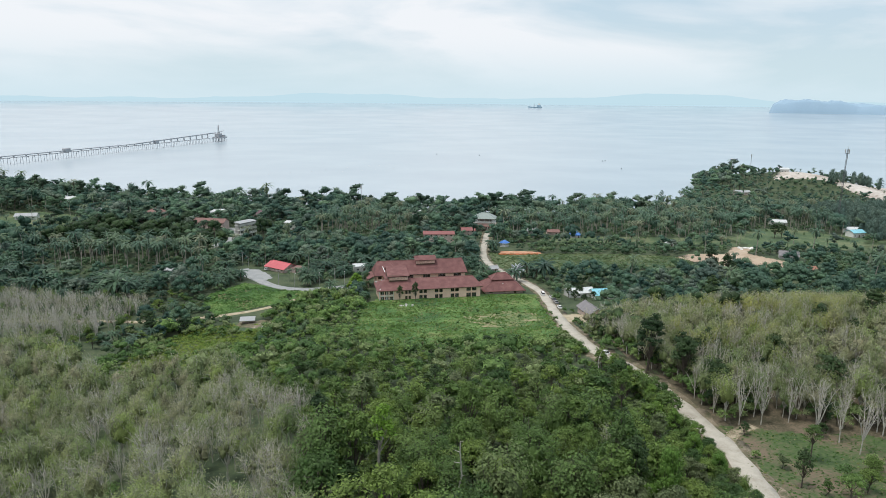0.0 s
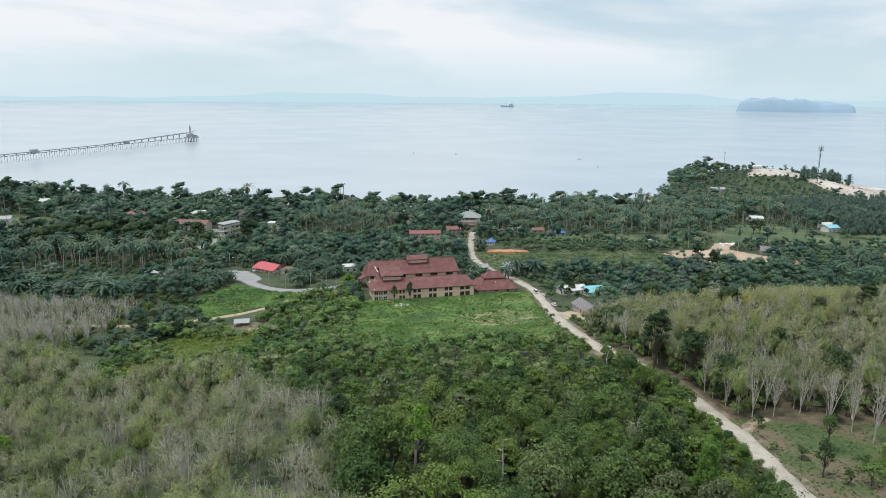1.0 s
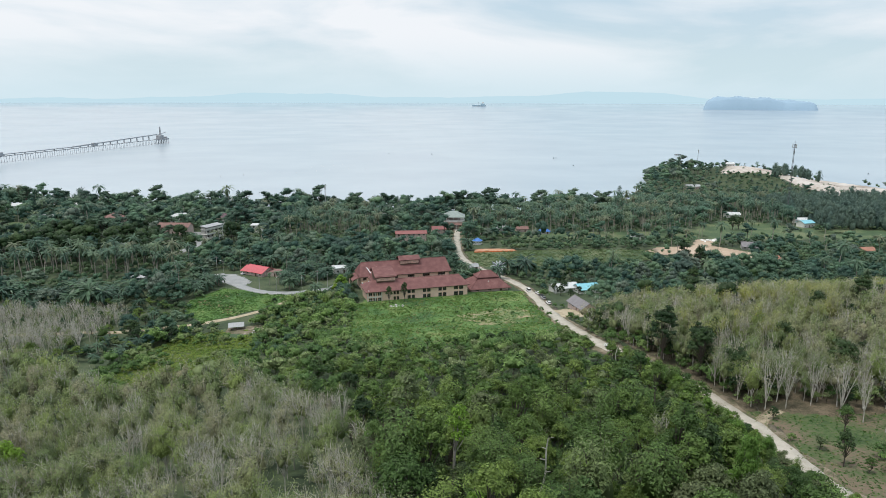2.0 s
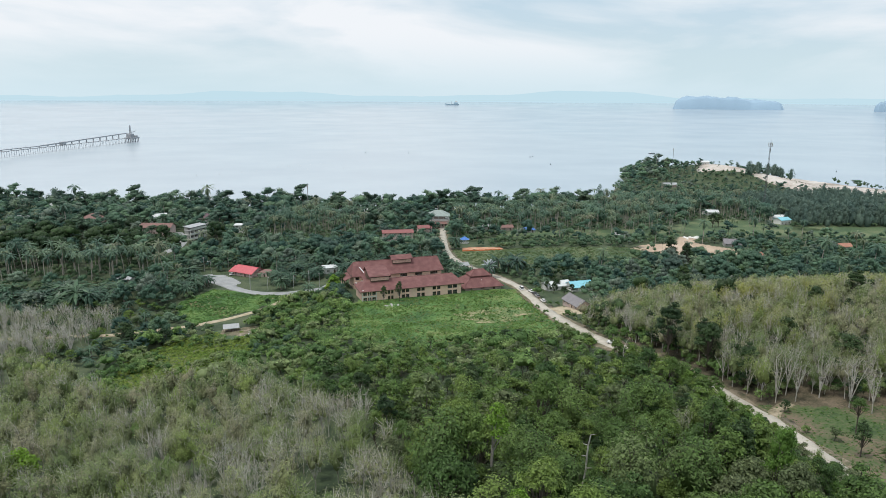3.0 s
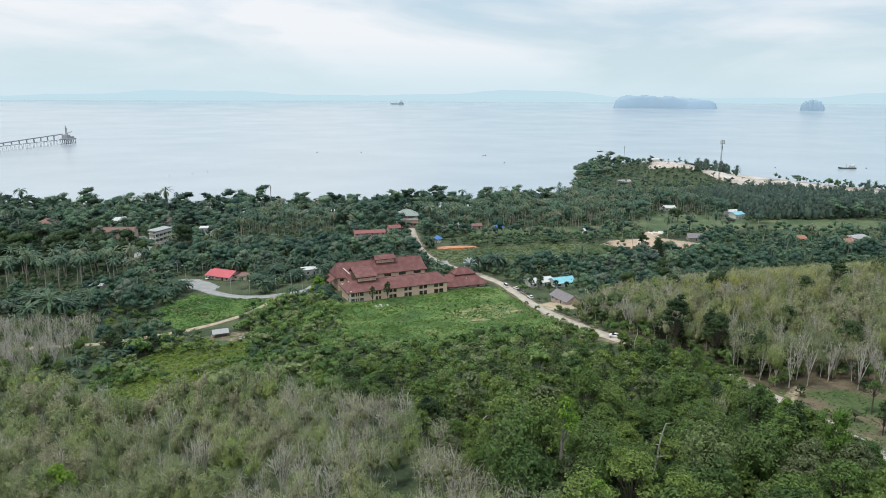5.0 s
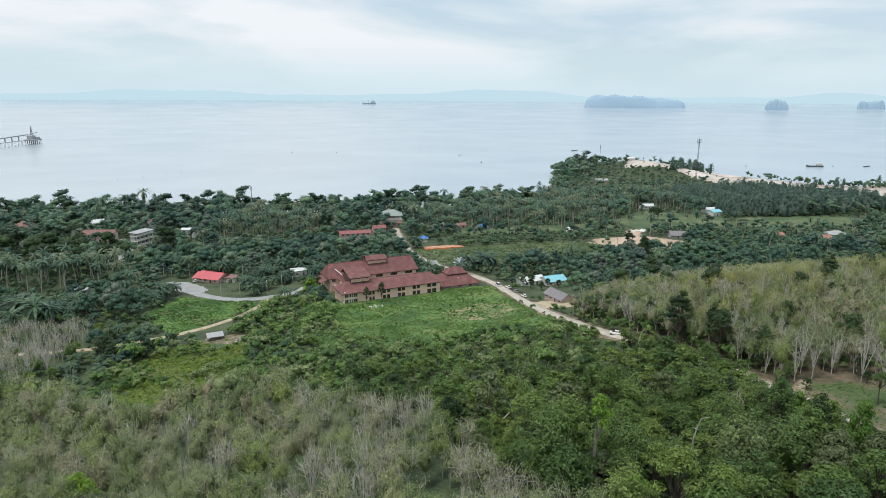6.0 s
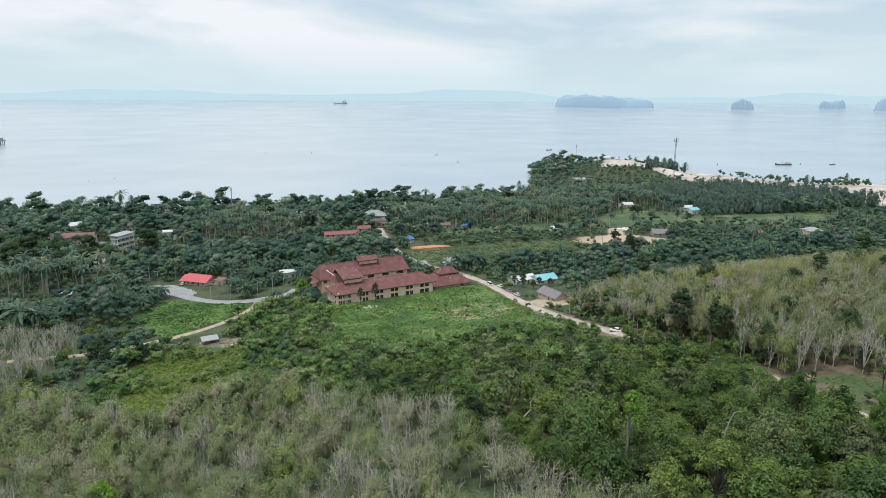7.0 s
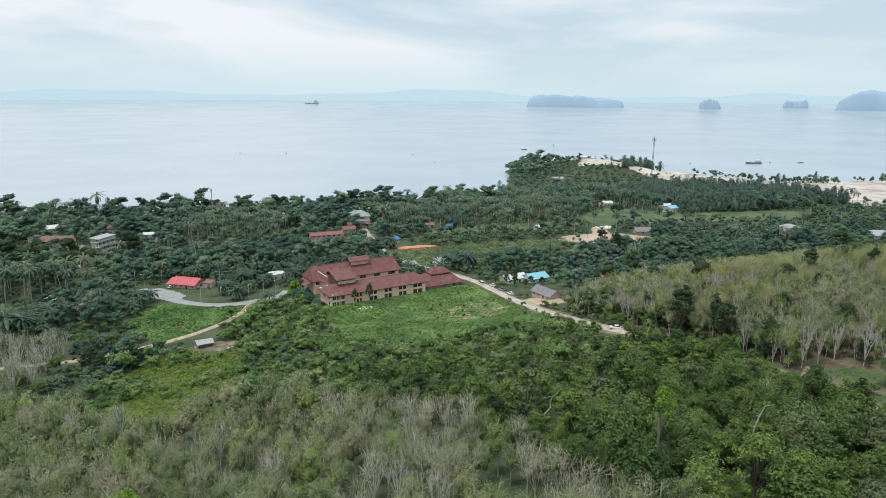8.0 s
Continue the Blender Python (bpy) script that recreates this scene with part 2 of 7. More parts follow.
M_FENCE = plain("orange_netting", (0.75, 0.20, 0.07), 0.8)
M_TOWER = plain("dark_mast_steel", (0.13, 0.13, 0.135), 0.6, 0.2)
# islands' blue-grey base colour holds the haze in front of them
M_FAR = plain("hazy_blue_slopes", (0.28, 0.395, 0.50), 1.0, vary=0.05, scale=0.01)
# inner walls and floors coloured dark: the rooms' dimness is painted on
M_INNER = plain("dim_room", (0.10, 0.08, 0.07), 0.9)


def tiled_roof():
    """Red-brown roof sheets with courses running down the slope and faded patches."""
    m, n, l, b = material("maroon_roof_tiles")
    tc = n.new("ShaderNodeTexCoord")
    a = n.new("ShaderNodeTexNoise")
    a.inputs["Scale"].default_value, a.inputs["Detail"].default_value = 0.35, 8
    l.new(tc.outputs["Object"], a.inputs["Vector"])
    w = n.new("ShaderNodeTexWave")
    w.bands_direction = "X"
    w.inputs["Scale"].default_value, w.inputs["Distortion"].default_value = 1.6, 0.4
    l.new(tc.outputs["Object"], w.inputs["Vector"])
    r = ramp(n, [(0.3, (0.125, 0.050, 0.048)), (0.5, (0.165, 0.068, 0.064)), (0.72, (0.215, 0.10, 0.092))])
    l.new(a.outputs["Fac"], r.inputs["Fac"])
    l.new(r.outputs["Color"], b.inputs["Base Color"])
    b.inputs["Roughness"].default_value = 0.75
    bp = n.new("ShaderNodeBump")
    bp.inputs["Strength"].default_value, bp.inputs["Distance"].default_value = 0.35, 0.08
    l.new(w.outputs["Fac"], bp.inputs["Height"])
    l.new(bp.outputs["Normal"], b.inputs["Normal"])
    return m


M_ROOF = tiled_roof()


def glass():
    m, n, l, b = material("window_glass")
    b.inputs["Base Color"].default_value = (0.35, 0.38, 0.38, 1)
    b.inputs["Roughness"].default_value = 0.06
    b.inputs["Transmission Weight"].default_value = 0.85
    return m


M_GLASS = glass()


def water():
    m, n, l, b = material("calm_sea_water")
    tc = n.new("ShaderNodeTexCoord")
    a, f = n.new("ShaderNodeTexNoise"), n.new("ShaderNodeTexNoise")
    a.inputs["Scale"].default_value, a.inputs["Detail"].default_value = 0.004, 5
    f.inputs["Scale"].default_value, f.inputs["Detail"].default_value = 0.35, 5
    for t in (a, f):
        l.new(tc.outputs["Object"], t.inputs["Vector"])
    r = ramp(n, [(0.35, (0.315, 0.385, 0.44)), (0.65, (0.37, 0.44, 0.49))])
    l.new(a.outputs["Fac"], r.inputs["Fac"])
    l.new(r.outputs["Color"], b.inputs["Base Color"])
    rr = n.new("ShaderNodeMapRange")
    rr.inputs["To Min"].default_value, rr.inputs["To Max"].default_value = 0.15, 0.26
    l.new(a.outputs["Fac"], rr.inputs["Value"])
    l.new(rr.outputs["Result"], b.inputs["Roughness"])
    b.inputs["IOR"].default_value = 1.33
    bp = n.new("ShaderNodeBump")
    bp.inputs["Strength"].default_value, bp.inputs["Distance"].default_value = 0.006, 0.05
    l.new(f.outputs["Fac"], bp.inputs["Height"])
    l.new(bp.outputs["Normal"], b.inputs["Normal"])
    return m


M_WATER = water()


# ---- ground form ----
SEA = -20.0
SLOPE_Y = [-400, -100, 0, 80, 113, 150, 200, 250, 290, 340, 420, 500, 600, 690, 760, 1500]
SLOPE_Z = [40, 44, 41, 31, 25.5, 20, 12.5, 5, 0.5, -2.8, -6, -10, -14, -16.5, -18, -18]
COAST_X = [-5000, -900, -600, -430, -300, 100, 200, 270, 330, 352, 372, 420, 480, 560, 620, 650, 700, 780, 900, 1200, 5000]
COAST_Y = [1000, 900, 860, 770, 722, 712, 740, 800, 905, 950, 1030, 1065, 1080, 1060, 960, 865, 775, 745, 735, 700, 650]


def ss(a, b, v):
    u = np.clip((np.asarray(v, float) - a) / (b - a), 0, 1)
    return u * u * (3 - 2 * u)


def coast(x):
    return np.interp(x, COAST_X, COAST_Y) + 4 * np.sin(np.asarray(x, float) / 23) + 3 * np.sin(np.asarray(x, float) / 9.1)


def height(x, y):
    x, y = np.asarray(x, float), np.asarray(y, float)
    z = sum(np.interp(y + d, SLOPE_Y, SLOPE_Z) for d in (-24, -12, 0, 12, 24)) / 5
    z = z - 7.5 * ss(-30, -110, x) * (1 - ss(240, 400, y))
    z = z + 15 * ss(20, 130, x) * np.exp(-(((y - 215) / 75) ** 2))
    z = z + 30 * np.exp(-(((x + 560) / 190) ** 2) - ((y - 700) / 170) ** 2)
    z = z + 8 * np.exp(-(((x + 250) / 90) ** 2) - ((y - 560) / 80) ** 2)
    z = z + 11 * np.exp(-(((x - 520) / 48) ** 2) - ((y - 800) / 100) ** 2)
    z = z + 24 * np.exp(-(((x - 470) / 72) ** 2) - ((y - 915) / 85) ** 2) + 10 * np.exp(-(((x - 430) / 45) ** 2) - ((y - 1010) / 50) ** 2)
    return np.maximum(np.minimum(z, SEA + 0.22 * (coast(x) - y)), SEA - 8)


def h1(x, y):
    return float(height(x, y))


# ---- mesh tools ----
def mesh_from(name, verts, faces, mats, index=None, tint=None):
    """A mesh out of arrays of corners and faces, all of three or all of four corners."""
    verts, faces = np.asarray(verts, np.float32), np.asarray(faces, np.int32)
    me = bpy.data.meshes.new(name)
    me.vertices.add(len(verts))
    me.vertices.foreach_set("co", verts.ravel())
    me.loops.add(faces.size)
    me.loops.foreach_set("vertex_index", faces.ravel())
    me.polygons.add(len(faces))
    me.polygons.foreach_set("loop_start", np.arange(0, faces.size, faces.shape[1], dtype=np.int32))
    for m in mats:
        me.materials.append(m)
    if index is not None:
        me.polygons.foreach_set("material_index", np.asarray(index, np.int32))
    if tint is not None:
        me.attributes.new("tint", "FLOAT", "POINT").data.foreach_set("value", np.asarray(tint, np.float32))
    me.update(calc_edges=True)
    return me


def part(name, bm, mat, parent=None, label="", smooth=False):
    """Links a bmesh as one mesh object under a thing or a part."""
    me = bpy.data.meshes.new(name)
    bm.to_mesh(me)
    bm.free()
    me.materials.append(mat)
    if smooth:
        me.shade_smooth()
    ob = new(name, me)
    ob.parent = parent
    if label:
        ob["label"] = label
    return ob


def thing(name, x, y, z, turn, label, category, group="", kind=""):
    ob = new(name)
    ob.matrix_basis = pose(x, y, z, 0, 0, turn)
    return tagged(ob, label, category, group, kind)


def add_box(bm, x0, x1, y0, y1, z0, z1, bevel=0.0):
    r = bmesh.ops.create_cube(bm, size=1.0)
    bmesh.ops.scale(bm, vec=(x1 - x0, y1 - y0, z1 - z0), verts=r["verts"])
    bmesh.ops.translate(bm, vec=((x0 + x1) / 2, (y0 + y1) / 2, (z0 + z1) / 2), verts=r["verts"])
    if bevel:
        edges = list({e for v in r["verts"] for e in v.link_edges})
        bmesh.ops.bevel(bm, geom=edges, offset=bevel, segments=1, affect="EDGES")


def boxes(*rows, bevel=0.0):
    bm = bmesh.new()
    for row in rows:
        add_box(bm, *row, bevel=bevel)
    return bm


def add_rod(bm, a, b, ra, rb=None, sides=8):
    a, b = Vector(a), Vector(b)
    d = b - a
    m = Matrix.Translation((a + b) / 2) @ d.to_track_quat("Z", "Y").to_matrix().to_4x4()
    bmesh.ops.create_cone(bm, cap_ends=True, segments=sides, radius1=ra, radius2=ra if rb is None else rb, depth=d.length, matrix=m)


def rods(*rows, sides=8):
    bm = bmesh.new()
    for a, b, r in rows:
        add_rod(bm, a, b, r, sides=sides)
    return bm


def slab(*corners, thick=0.22):
    """A roof slope: a flat polygon with thickness straight down."""
    bm = bmesh.new()
    add_slab(bm, corners, thick)
    return bm


def add_slab(bm, corners, thick=0.22):
    top = [bm.verts.new(c) for c in corners]
    low = [bm.verts.new((c[0], c[1], c[2] - thick)) for c in corners]
    bm.faces.new(top)
    bm.faces.new(low[::-1])
    for k in range(len(top)):
        j = (k + 1) % len(top)
        bm.faces.new((top[j], top[k], low[k], low[j]))
    bmesh.ops.recalc_face_normals(bm, faces=bm.faces[:])


def add_wall(bm, length, z0, z1, thick, holes):
    """A wall along x from 0 to length, y from 0 to thick, with holes (x0, x1, z0, z1) right through it."""
    xs = sorted({0, length, *(h[0] for h in holes), *(h[1] for h in holes)})
    zs = sorted({z0, z1, *(h[2] for h in holes), *(h[3] for h in holes)})
    made = {}

    def at(i, j, y):
        if (i, j, y) not in made:
            made[i, j, y] = bm.verts.new((xs[i], thick * y, zs[j]))
        return made[i, j, y]

    def solid(i, j):
        if not (0 <= i < len(xs) - 1 and 0 <= j < len(zs) - 1):
            return False
        return not any(h[0] <= xs[i] and xs[i + 1] <= h[1] and h[2] <= zs[j] and zs[j + 1] <= h[3] for h in holes)
    for i in range(len(xs) - 1):
        for j in range(len(zs) - 1):
            if not solid(i, j):
                continue
            for y in (0, 1):
                bm.faces.new([at(*c, y) for c in ((i, j), (i + 1, j), (i + 1, j + 1), (i, j + 1))])
            for di, dj, a, c in ((-1, 0, (i, j), (i, j + 1)), (1, 0, (i + 1, j), (i + 1, j + 1)), (0, -1, (i, j), (i + 1, j)), (0, 1, (i, j + 1), (i + 1, j + 1))):
                if not solid(i + di, j + dj):
                    bm.faces.new((at(*a, 0), at(*c, 0), at(*c, 1), at(*a, 1)))
    bmesh.ops.recalc_face_normals(bm, faces=bm.faces[:])


def lines(*spans):
    return np.unique(np.concatenate([np.arange(a, b, s) for a, b, s in spans] + [np.array([spans[-1][1]])]).astype(float))


def sheet(name, gx, gy, lift, mat, inside=None):
    """A patch of ground on grid lines gx, gy that follows the ground's form."""
    X, Y = np.meshgrid(gx, gy)
    Z = height(X, Y) + lift
    n, k = len(gx), np.arange(X.size).reshape(X.shape)
    F = np.stack([k[:-1, :-1], k[:-1, 1:], k[1:, 1:], k[1:, :-1]], -1).reshape(-1, 4)
    if inside is not None:
        cx = (X[:-1, :-1] + X[1:, 1:]).ravel() / 2
        cy = (Y[:-1, :-1] + Y[1:, 1:]).ravel() / 2
        F = F[np.array([inside(a, b) for a, b in zip(cx, cy)], bool)]
    V = np.stack([X.ravel(), Y.ravel(), Z.ravel()], -1)
    used, flat = np.unique(F, return_inverse=True)
    ob = new(name, mesh_from(name, V[used], flat.reshape(-1, 4), [mat]))
    ob.data.shade_smooth()
    return ob


gx = lines((-5000, -1000, 400), (-1000, -400, 40), (-400, 700, 8), (700, 1200, 40), (1200, 5001, 400))
gy = lines((-5000, -400, 400), (-400, 60, 20), (60, 1110, 8), (1110, 1500, 40), (1500, 5001, 500))
tagged(sheet("ground", gx, gy, 0, M_FLOOR), "dark forest soil under trees and scrub", "ground", kind="structure")


def sea_sheet():
    rings = np.concatenate([[1], np.arange(250, 2400, 150), np.arange(2400, 4951, 75)]).astype(float)
    ang = np.linspace(0, 2 * np.pi, 145)[:-1]
    R, A = np.meshgrid(rings, ang, indexing="ij")
    Z = SEA + 92 * (np.maximum(R - 2400, 0) / 2550) ** 2
    V = np.stack([R * np.sin(A), R * np.cos(A), Z], -1).reshape(-1, 3)
    k = np.arange(R.size).reshape(R.shape)
    k2 = np.roll(k, -1, 1)
    F = np.stack([k[:-1], k[1:], k2[1:], k2[:-1]], -1).reshape(-1, 4)
    ob = new("water", mesh_from("water", V, F, [M_WATER]))
    ob.data.shade_smooth()
    return tagged(ob, "calm pale grey-blue sea under an overcast sky", "sea", kind="structure")


sea_sheet()


def far_shore():
    """Low hazy mainland along the horizon."""
    az = np.radians(np.arange(-60, 75, 0.25))
    deg = np.degrees(az)
    el = 0.03 + 0.05 * np.sin(deg * 0.9)
    for c, w, h in ((-11, 6, 0.42), (-4, 5, 0.22), (6, 4, 0.18), (15, 5, 0.48), (20.5, 4, 0.45), (33, 5, 0.1), (44, 4, 0.42), (55, 6, 0.4)):
        el = el + h * np.exp(-(((deg - c) / w) ** 2))
    el = el + [0.05 * noise.noise((a * 1.3, 0, 5)) + 0.03 * noise.noise((a * 4.0, 2, 5)) for a in deg]
    V, F = [], []
    for a, e in zip(az, el):
        for r, z in ((4945, 40), (4950, 98 + 4945 * math.tan(math.radians(e))), (4995, 98 + 4945 * math.tan(math.radians(e)) - 6)):
            V.append((r * math.sin(a), r * math.cos(a), z))
    for k in range(len(az) - 1):
        for j in (0, 1):
            F.append((3 * k + j, 3 * k + 3 + j, 3 * k + 4 + j, 3 * k + 1 + j))
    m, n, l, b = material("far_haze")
    # hills glow an even pale blue that imitates haze
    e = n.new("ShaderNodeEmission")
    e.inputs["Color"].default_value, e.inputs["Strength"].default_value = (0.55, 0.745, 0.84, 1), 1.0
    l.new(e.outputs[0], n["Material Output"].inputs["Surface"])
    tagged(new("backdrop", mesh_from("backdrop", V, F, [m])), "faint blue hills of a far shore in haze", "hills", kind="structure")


far_shore()


def island(x, y, z, length, wide, tall, turn, steep, seed, label):
    """A wooded island: a heaped form with cliffs and an uneven crest."""
    n = 40
    V, F = [], []
    for i in range(n + 1):
        for j in range(13):
            u, v = i / n * 2 - 1, j / 12 * 2 - 1
            edge = max(0.0, 1 - abs(u) ** steep) * max(0.0, 1 - abs(v) ** 4)
            bump = 1 + 0.24 * noise.noise((u * 4, v * 2, seed)) + 0.13 * noise.noise((u * 15, v * 4, seed))
            V.append((u * length / 2, v * wide / 2, -16 + (tall + 13) * edge ** 0.3 * bump * (0.88 + 0.14 * math.sin(u * 2.2 + seed))))
    for i in range(n):
        for j in range(12):
            a = i * 13 + j
            F.append((a, a + 13, a + 14, a + 1))
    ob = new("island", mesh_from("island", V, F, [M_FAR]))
    ob.matrix_basis = pose(x, y, z, 0, 0, turn)
    return tagged(ob, label, "island", "far islands")


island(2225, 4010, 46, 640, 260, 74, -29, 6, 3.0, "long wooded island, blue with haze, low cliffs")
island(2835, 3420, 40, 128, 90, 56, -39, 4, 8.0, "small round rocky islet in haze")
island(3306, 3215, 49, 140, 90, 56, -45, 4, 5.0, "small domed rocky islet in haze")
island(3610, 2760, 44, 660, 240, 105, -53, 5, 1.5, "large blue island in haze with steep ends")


# ---- roads and open ground ----
ROAD = [(74, 40), (68, 80), (63.5, 105), (64, 120), (65.5, 135), (64.5, 150), (63.2, 169), (59.3, 198), (55.5, 218), (53.6, 240), (53, 262), (52.5, 292), (52.5, 325), (51.5, 350), (47.5, 368), (40.5, 387), (33, 404), (27.5, 424), (24.5, 450), (26, 490), (29.5, 530), (34, 575), (40, 610), (44, 640)]
LANE = [(-130, 402), (-121, 385), (-108, 369), (-95, 358.5), (-80, 354.5), (-68, 356.5), (-58, 361), (-53, 370)]
TRACK = [(-330, 300), (-250, 296), (-169, 298.5), (-150, 298), (-133, 301.5), (-115, 308.5), (-101, 316), (-88, 326), (-78.5, 339), (-73.5, 353)]
SIDE = [(-177, 470), (-172, 495), (-175, 520), (-185, 545)]


def smooth_line(pts, step=2.0):
    P = [Vector((*pts[0], 0)), *(Vector((*p, 0)) for p in pts), Vector((*pts[-1], 0))]
    out = []
    for a, b, c, d in zip(P, P[1:], P[2:], P[3:]):
        k = max(2, int((c - b).length / step))
        for i in range(k):
            t = i / k
            out.append(0.5 * ((2 * b) + (c - a) * t + (2 * a - 5 * b + 4 * c - d) * t * t + (3 * b - a - 3 * c + d) * t ** 3))
    out.append(P[-2])
    return out


def ribbon(name, pts, wide, lift, mat, label, ragged=0.25):
    line = smooth_line(pts)
    V, F = [], []
    for k, p in enumerate(line):
        d = (line[min(k + 1, len(line) - 1)] - line[max(k - 1, 0)]).normalized()
        s = Vector((-d.y, d.x, 0))
        for j, o in enumerate((-0.55, -0.5, -0.17, 0.17, 0.5, 0.55)):
            q = p + s * (o * wide + (ragged * noise.noise((k * 0.3, j * 3.1, wide)) if abs(o) > 0.3 else 0))
            V.append((q.x, q.y, h1(q.x, q.y) + (lift if abs(o) < 0.52 else -0.3)))
    for k in range(len(line) - 1):
        for j in range(5):
            a = 6 * k + j
            F.append((a, a + 6, a + 7, a + 1))
    return tagged(new(name, mesh_from(name, V, F, [mat])), label, "road", kind="structure")


ribbon("shoulder", ROAD, 8.4, 0.09, M_SHOULDER, "dusty brown road shoulder with sparse grass", 1.6)
ribbon("road", ROAD, 4.8, 0.16, M_ROAD, "pale worn concrete road with ragged dusty edges", 0.7)
ribbon("road", LANE, 5.6, 0.14, M_ASPHALT, "grey asphalt lane curving past the palms", 0.4)
ribbon("road", TRACK, 3.4, 0.12, M_DIRT, "narrow pale dirt track through grass", 0.6)
ribbon("road", SIDE, 6.0, 0.14, M_ASPHALT, "grey paved yard lane between trees", 0.4)


def in_poly(poly):
    def test(x, y):
        odd = False
        for (a, b), (c, d) in zip(poly, poly[1:] + poly[:1]):
            if (b > y) != (d > y) and x < (c - a) * (y - b) / (d - b) + a:
                odd = not odd
        return odd
    return test


def patch(name, poly, step, lift, mat, label, category, wobble=2.0):
    test = in_poly(poly)
    xs, ys = [p[0] for p in poly], [p[1] for p in poly]

    def inside(x, y):
        return test(x + wobble * noise.noise((x * 0.12, y * 0.12, 3)), y + wobble * noise.noise((x * 0.12, y * 0.12, 9)))
    return tagged(sheet(name, np.arange(min(xs) - 3, max(xs) + 3, step), np.arange(min(ys) - 3, max(ys) + 3, step), lift, mat, inside), label, category, kind="structure")


MEADOW = [(-44, 318), (-40, 262), (-22, 243), (5, 240), (30, 243), (49.5, 256), (49, 300), (49.5, 345), (20, 345), (-36, 334)]
LEFTFIELD = [(-131, 345), (-119, 368), (-95, 356), (-82, 352), (-78, 342), (-90, 328), (-113, 311), (-128, 322)]
STRIP = [(-126, 238), (-113, 210), (-99, 203), (-88, 226), (-80, 255), (-82, 284), (-92, 298), (-106, 296), (-120, 284), (-129, 262)]
GRASSR = [(30, 418), (45, 405), (75, 412), (110, 420), (165, 425), (170, 462), (120, 470), (60, 468), (28, 470)]
LOT = [(172, 440), (199, 416), (240, 424), (235, 448), (221, 478), (235, 502), (223, 508), (205, 476), (177, 474), (162, 458)]
FARFIELD = [(214, 516), (262, 503), (330, 500), (364, 532), (350, 552), (332, 590), (306, 612), (282, 598), (246, 566)]
SLOPEFIELD = [(80, 520), (180, 512), (240, 520), (235, 548), (150, 552), (85, 545)]
VERGE = [(67, 84), (112, 84), (112, 130), (98, 140), (80, 143), (68, 150), (66, 135)]
CLAYLOT = [(36, 464), (50, 462), (68, 466), (66, 475), (50, 477), (38, 476)]
YARD = [(-130, 402), (-120, 400), (-112, 390), (-105, 379), (-111, 369), (-126, 384)]
BARE_PATCH = [(-101, 292), (-88, 288), (-80, 296), (-86, 301), (-100, 300)]
NOTCH = [(56, 282), (70, 276), (72, 292), (62, 300), (54, 298)]
patch("ground_meadow", MEADOW, 1.5, 0.08, M_GRASS, "rough green meadow with straw patches", "meadow")
DRY = [(8, 288), (18, 279), (34, 280), (45, 288), (44, 302), (30, 308), (14, 302)]
patch("ground_dry_patch", DRY, 0.9, 0.14, M_DRY, "straw-coloured dry patch in the meadow", "meadow", 7.0)
patch("ground_field", LEFTFIELD, 1.5, 0.08, M_GRASS, "small green field beside a track", "field")
patch("ground_weeds", STRIP, 1.5, 0.08, M_FIELD, "lime-green weedy clearing", "clearing", 7.0)
patch("ground_pasture", GRASSR, 2.0, 0.08, M_FIELD, "flat pale green pasture", "field")
patch("ground_slope", SLOPEFIELD, 2.5, 0.08, M_FIELD, "grassy slope under the coconut palms", "field")
patch("ground_far_field", FARFIELD, 2.5, 0.08, M_FIELD, "distant pale green field", "field", 14.0)
HILLSIDE = [(-402, 520), (-330, 512), (-300, 530), (-318, 560), (-345, 592), (-402, 600)]
LANDFIELD = [(322, 512), (345, 492), (420, 478), (475, 498), (466, 530), (400, 543), (352, 546)]
patch("ground_landward_field", LANDFIELD, 2.5, 0.08, M_FIELD, "pale green field before the casuarinas", "field", 9.0)
patch("ground_hillside", HILLSIDE, 3.0, 0.1, M_FIELD, "grassy hillside between houses and trees", "field", 12.0)
CLEARING = [(-146, 500), (-136, 486), (-108, 488), (-80, 484), (-70, 498), (-92, 520), (-118, 536), (-140, 524)]
patch("ground_clearing", CLEARING, 2.0, 0.08, M_FIELD, "rough green clearing among palms", "clearing", 9.0)
patch("ground_lot", LOT, 2.0, 0.12, M_SAND, "bare sandy building lot", "bare ground")
patch("ground_clay", CLAYLOT, 1.0, 0.16, M_CLAY, "strip of freshly dug orange clay", "bare ground", 1.0)
patch("ground_verge", VERGE, 1.2, 0.06, M_VERGE, "grassy verge beside the road", "verge")
ribbon("trail", [(66.2, 139), (68, 142), (71.5, 145), (76, 147.5)], 3.4, 0.1, M_TRAIL, "dry dirt trail leading into the plantation", 0.9)
patch("ground_yard", YARD, 1.5, 0.11, M_ASPHALT, "grey asphalt yard before a red-roofed house", "yard", 1.0)
patch("ground_bare", BARE_PATCH, 0.8, 0.10, M_SHOULDER, "bare earth round a small shed", "bare ground", 1.2)
patch("ground_driveway", NOTCH, 1.0, 0.10, M_DIRT, "dusty driveway off the road", "driveway", 1.2)
PLANT_R = [(66.5, 140), (98, 132), (140, 112), (240, 100), (330, 200), (300, 300), (180, 300), (95, 280), (66, 260), (62, 210)]
patch("ground_litter", PLANT_R, 3.0, 0.04, M_LITTER, "brown leaf litter under the rubber trees", "ground")
BEACH = [(600, 985), (640, 930), (660, 860), (712, 775), (790, 752), (900, 742), (900, 640), (760, 620), (640, 530), (575, 505), (580, 560), (590, 640), (590, 740), (580, 850), (600, 930)]
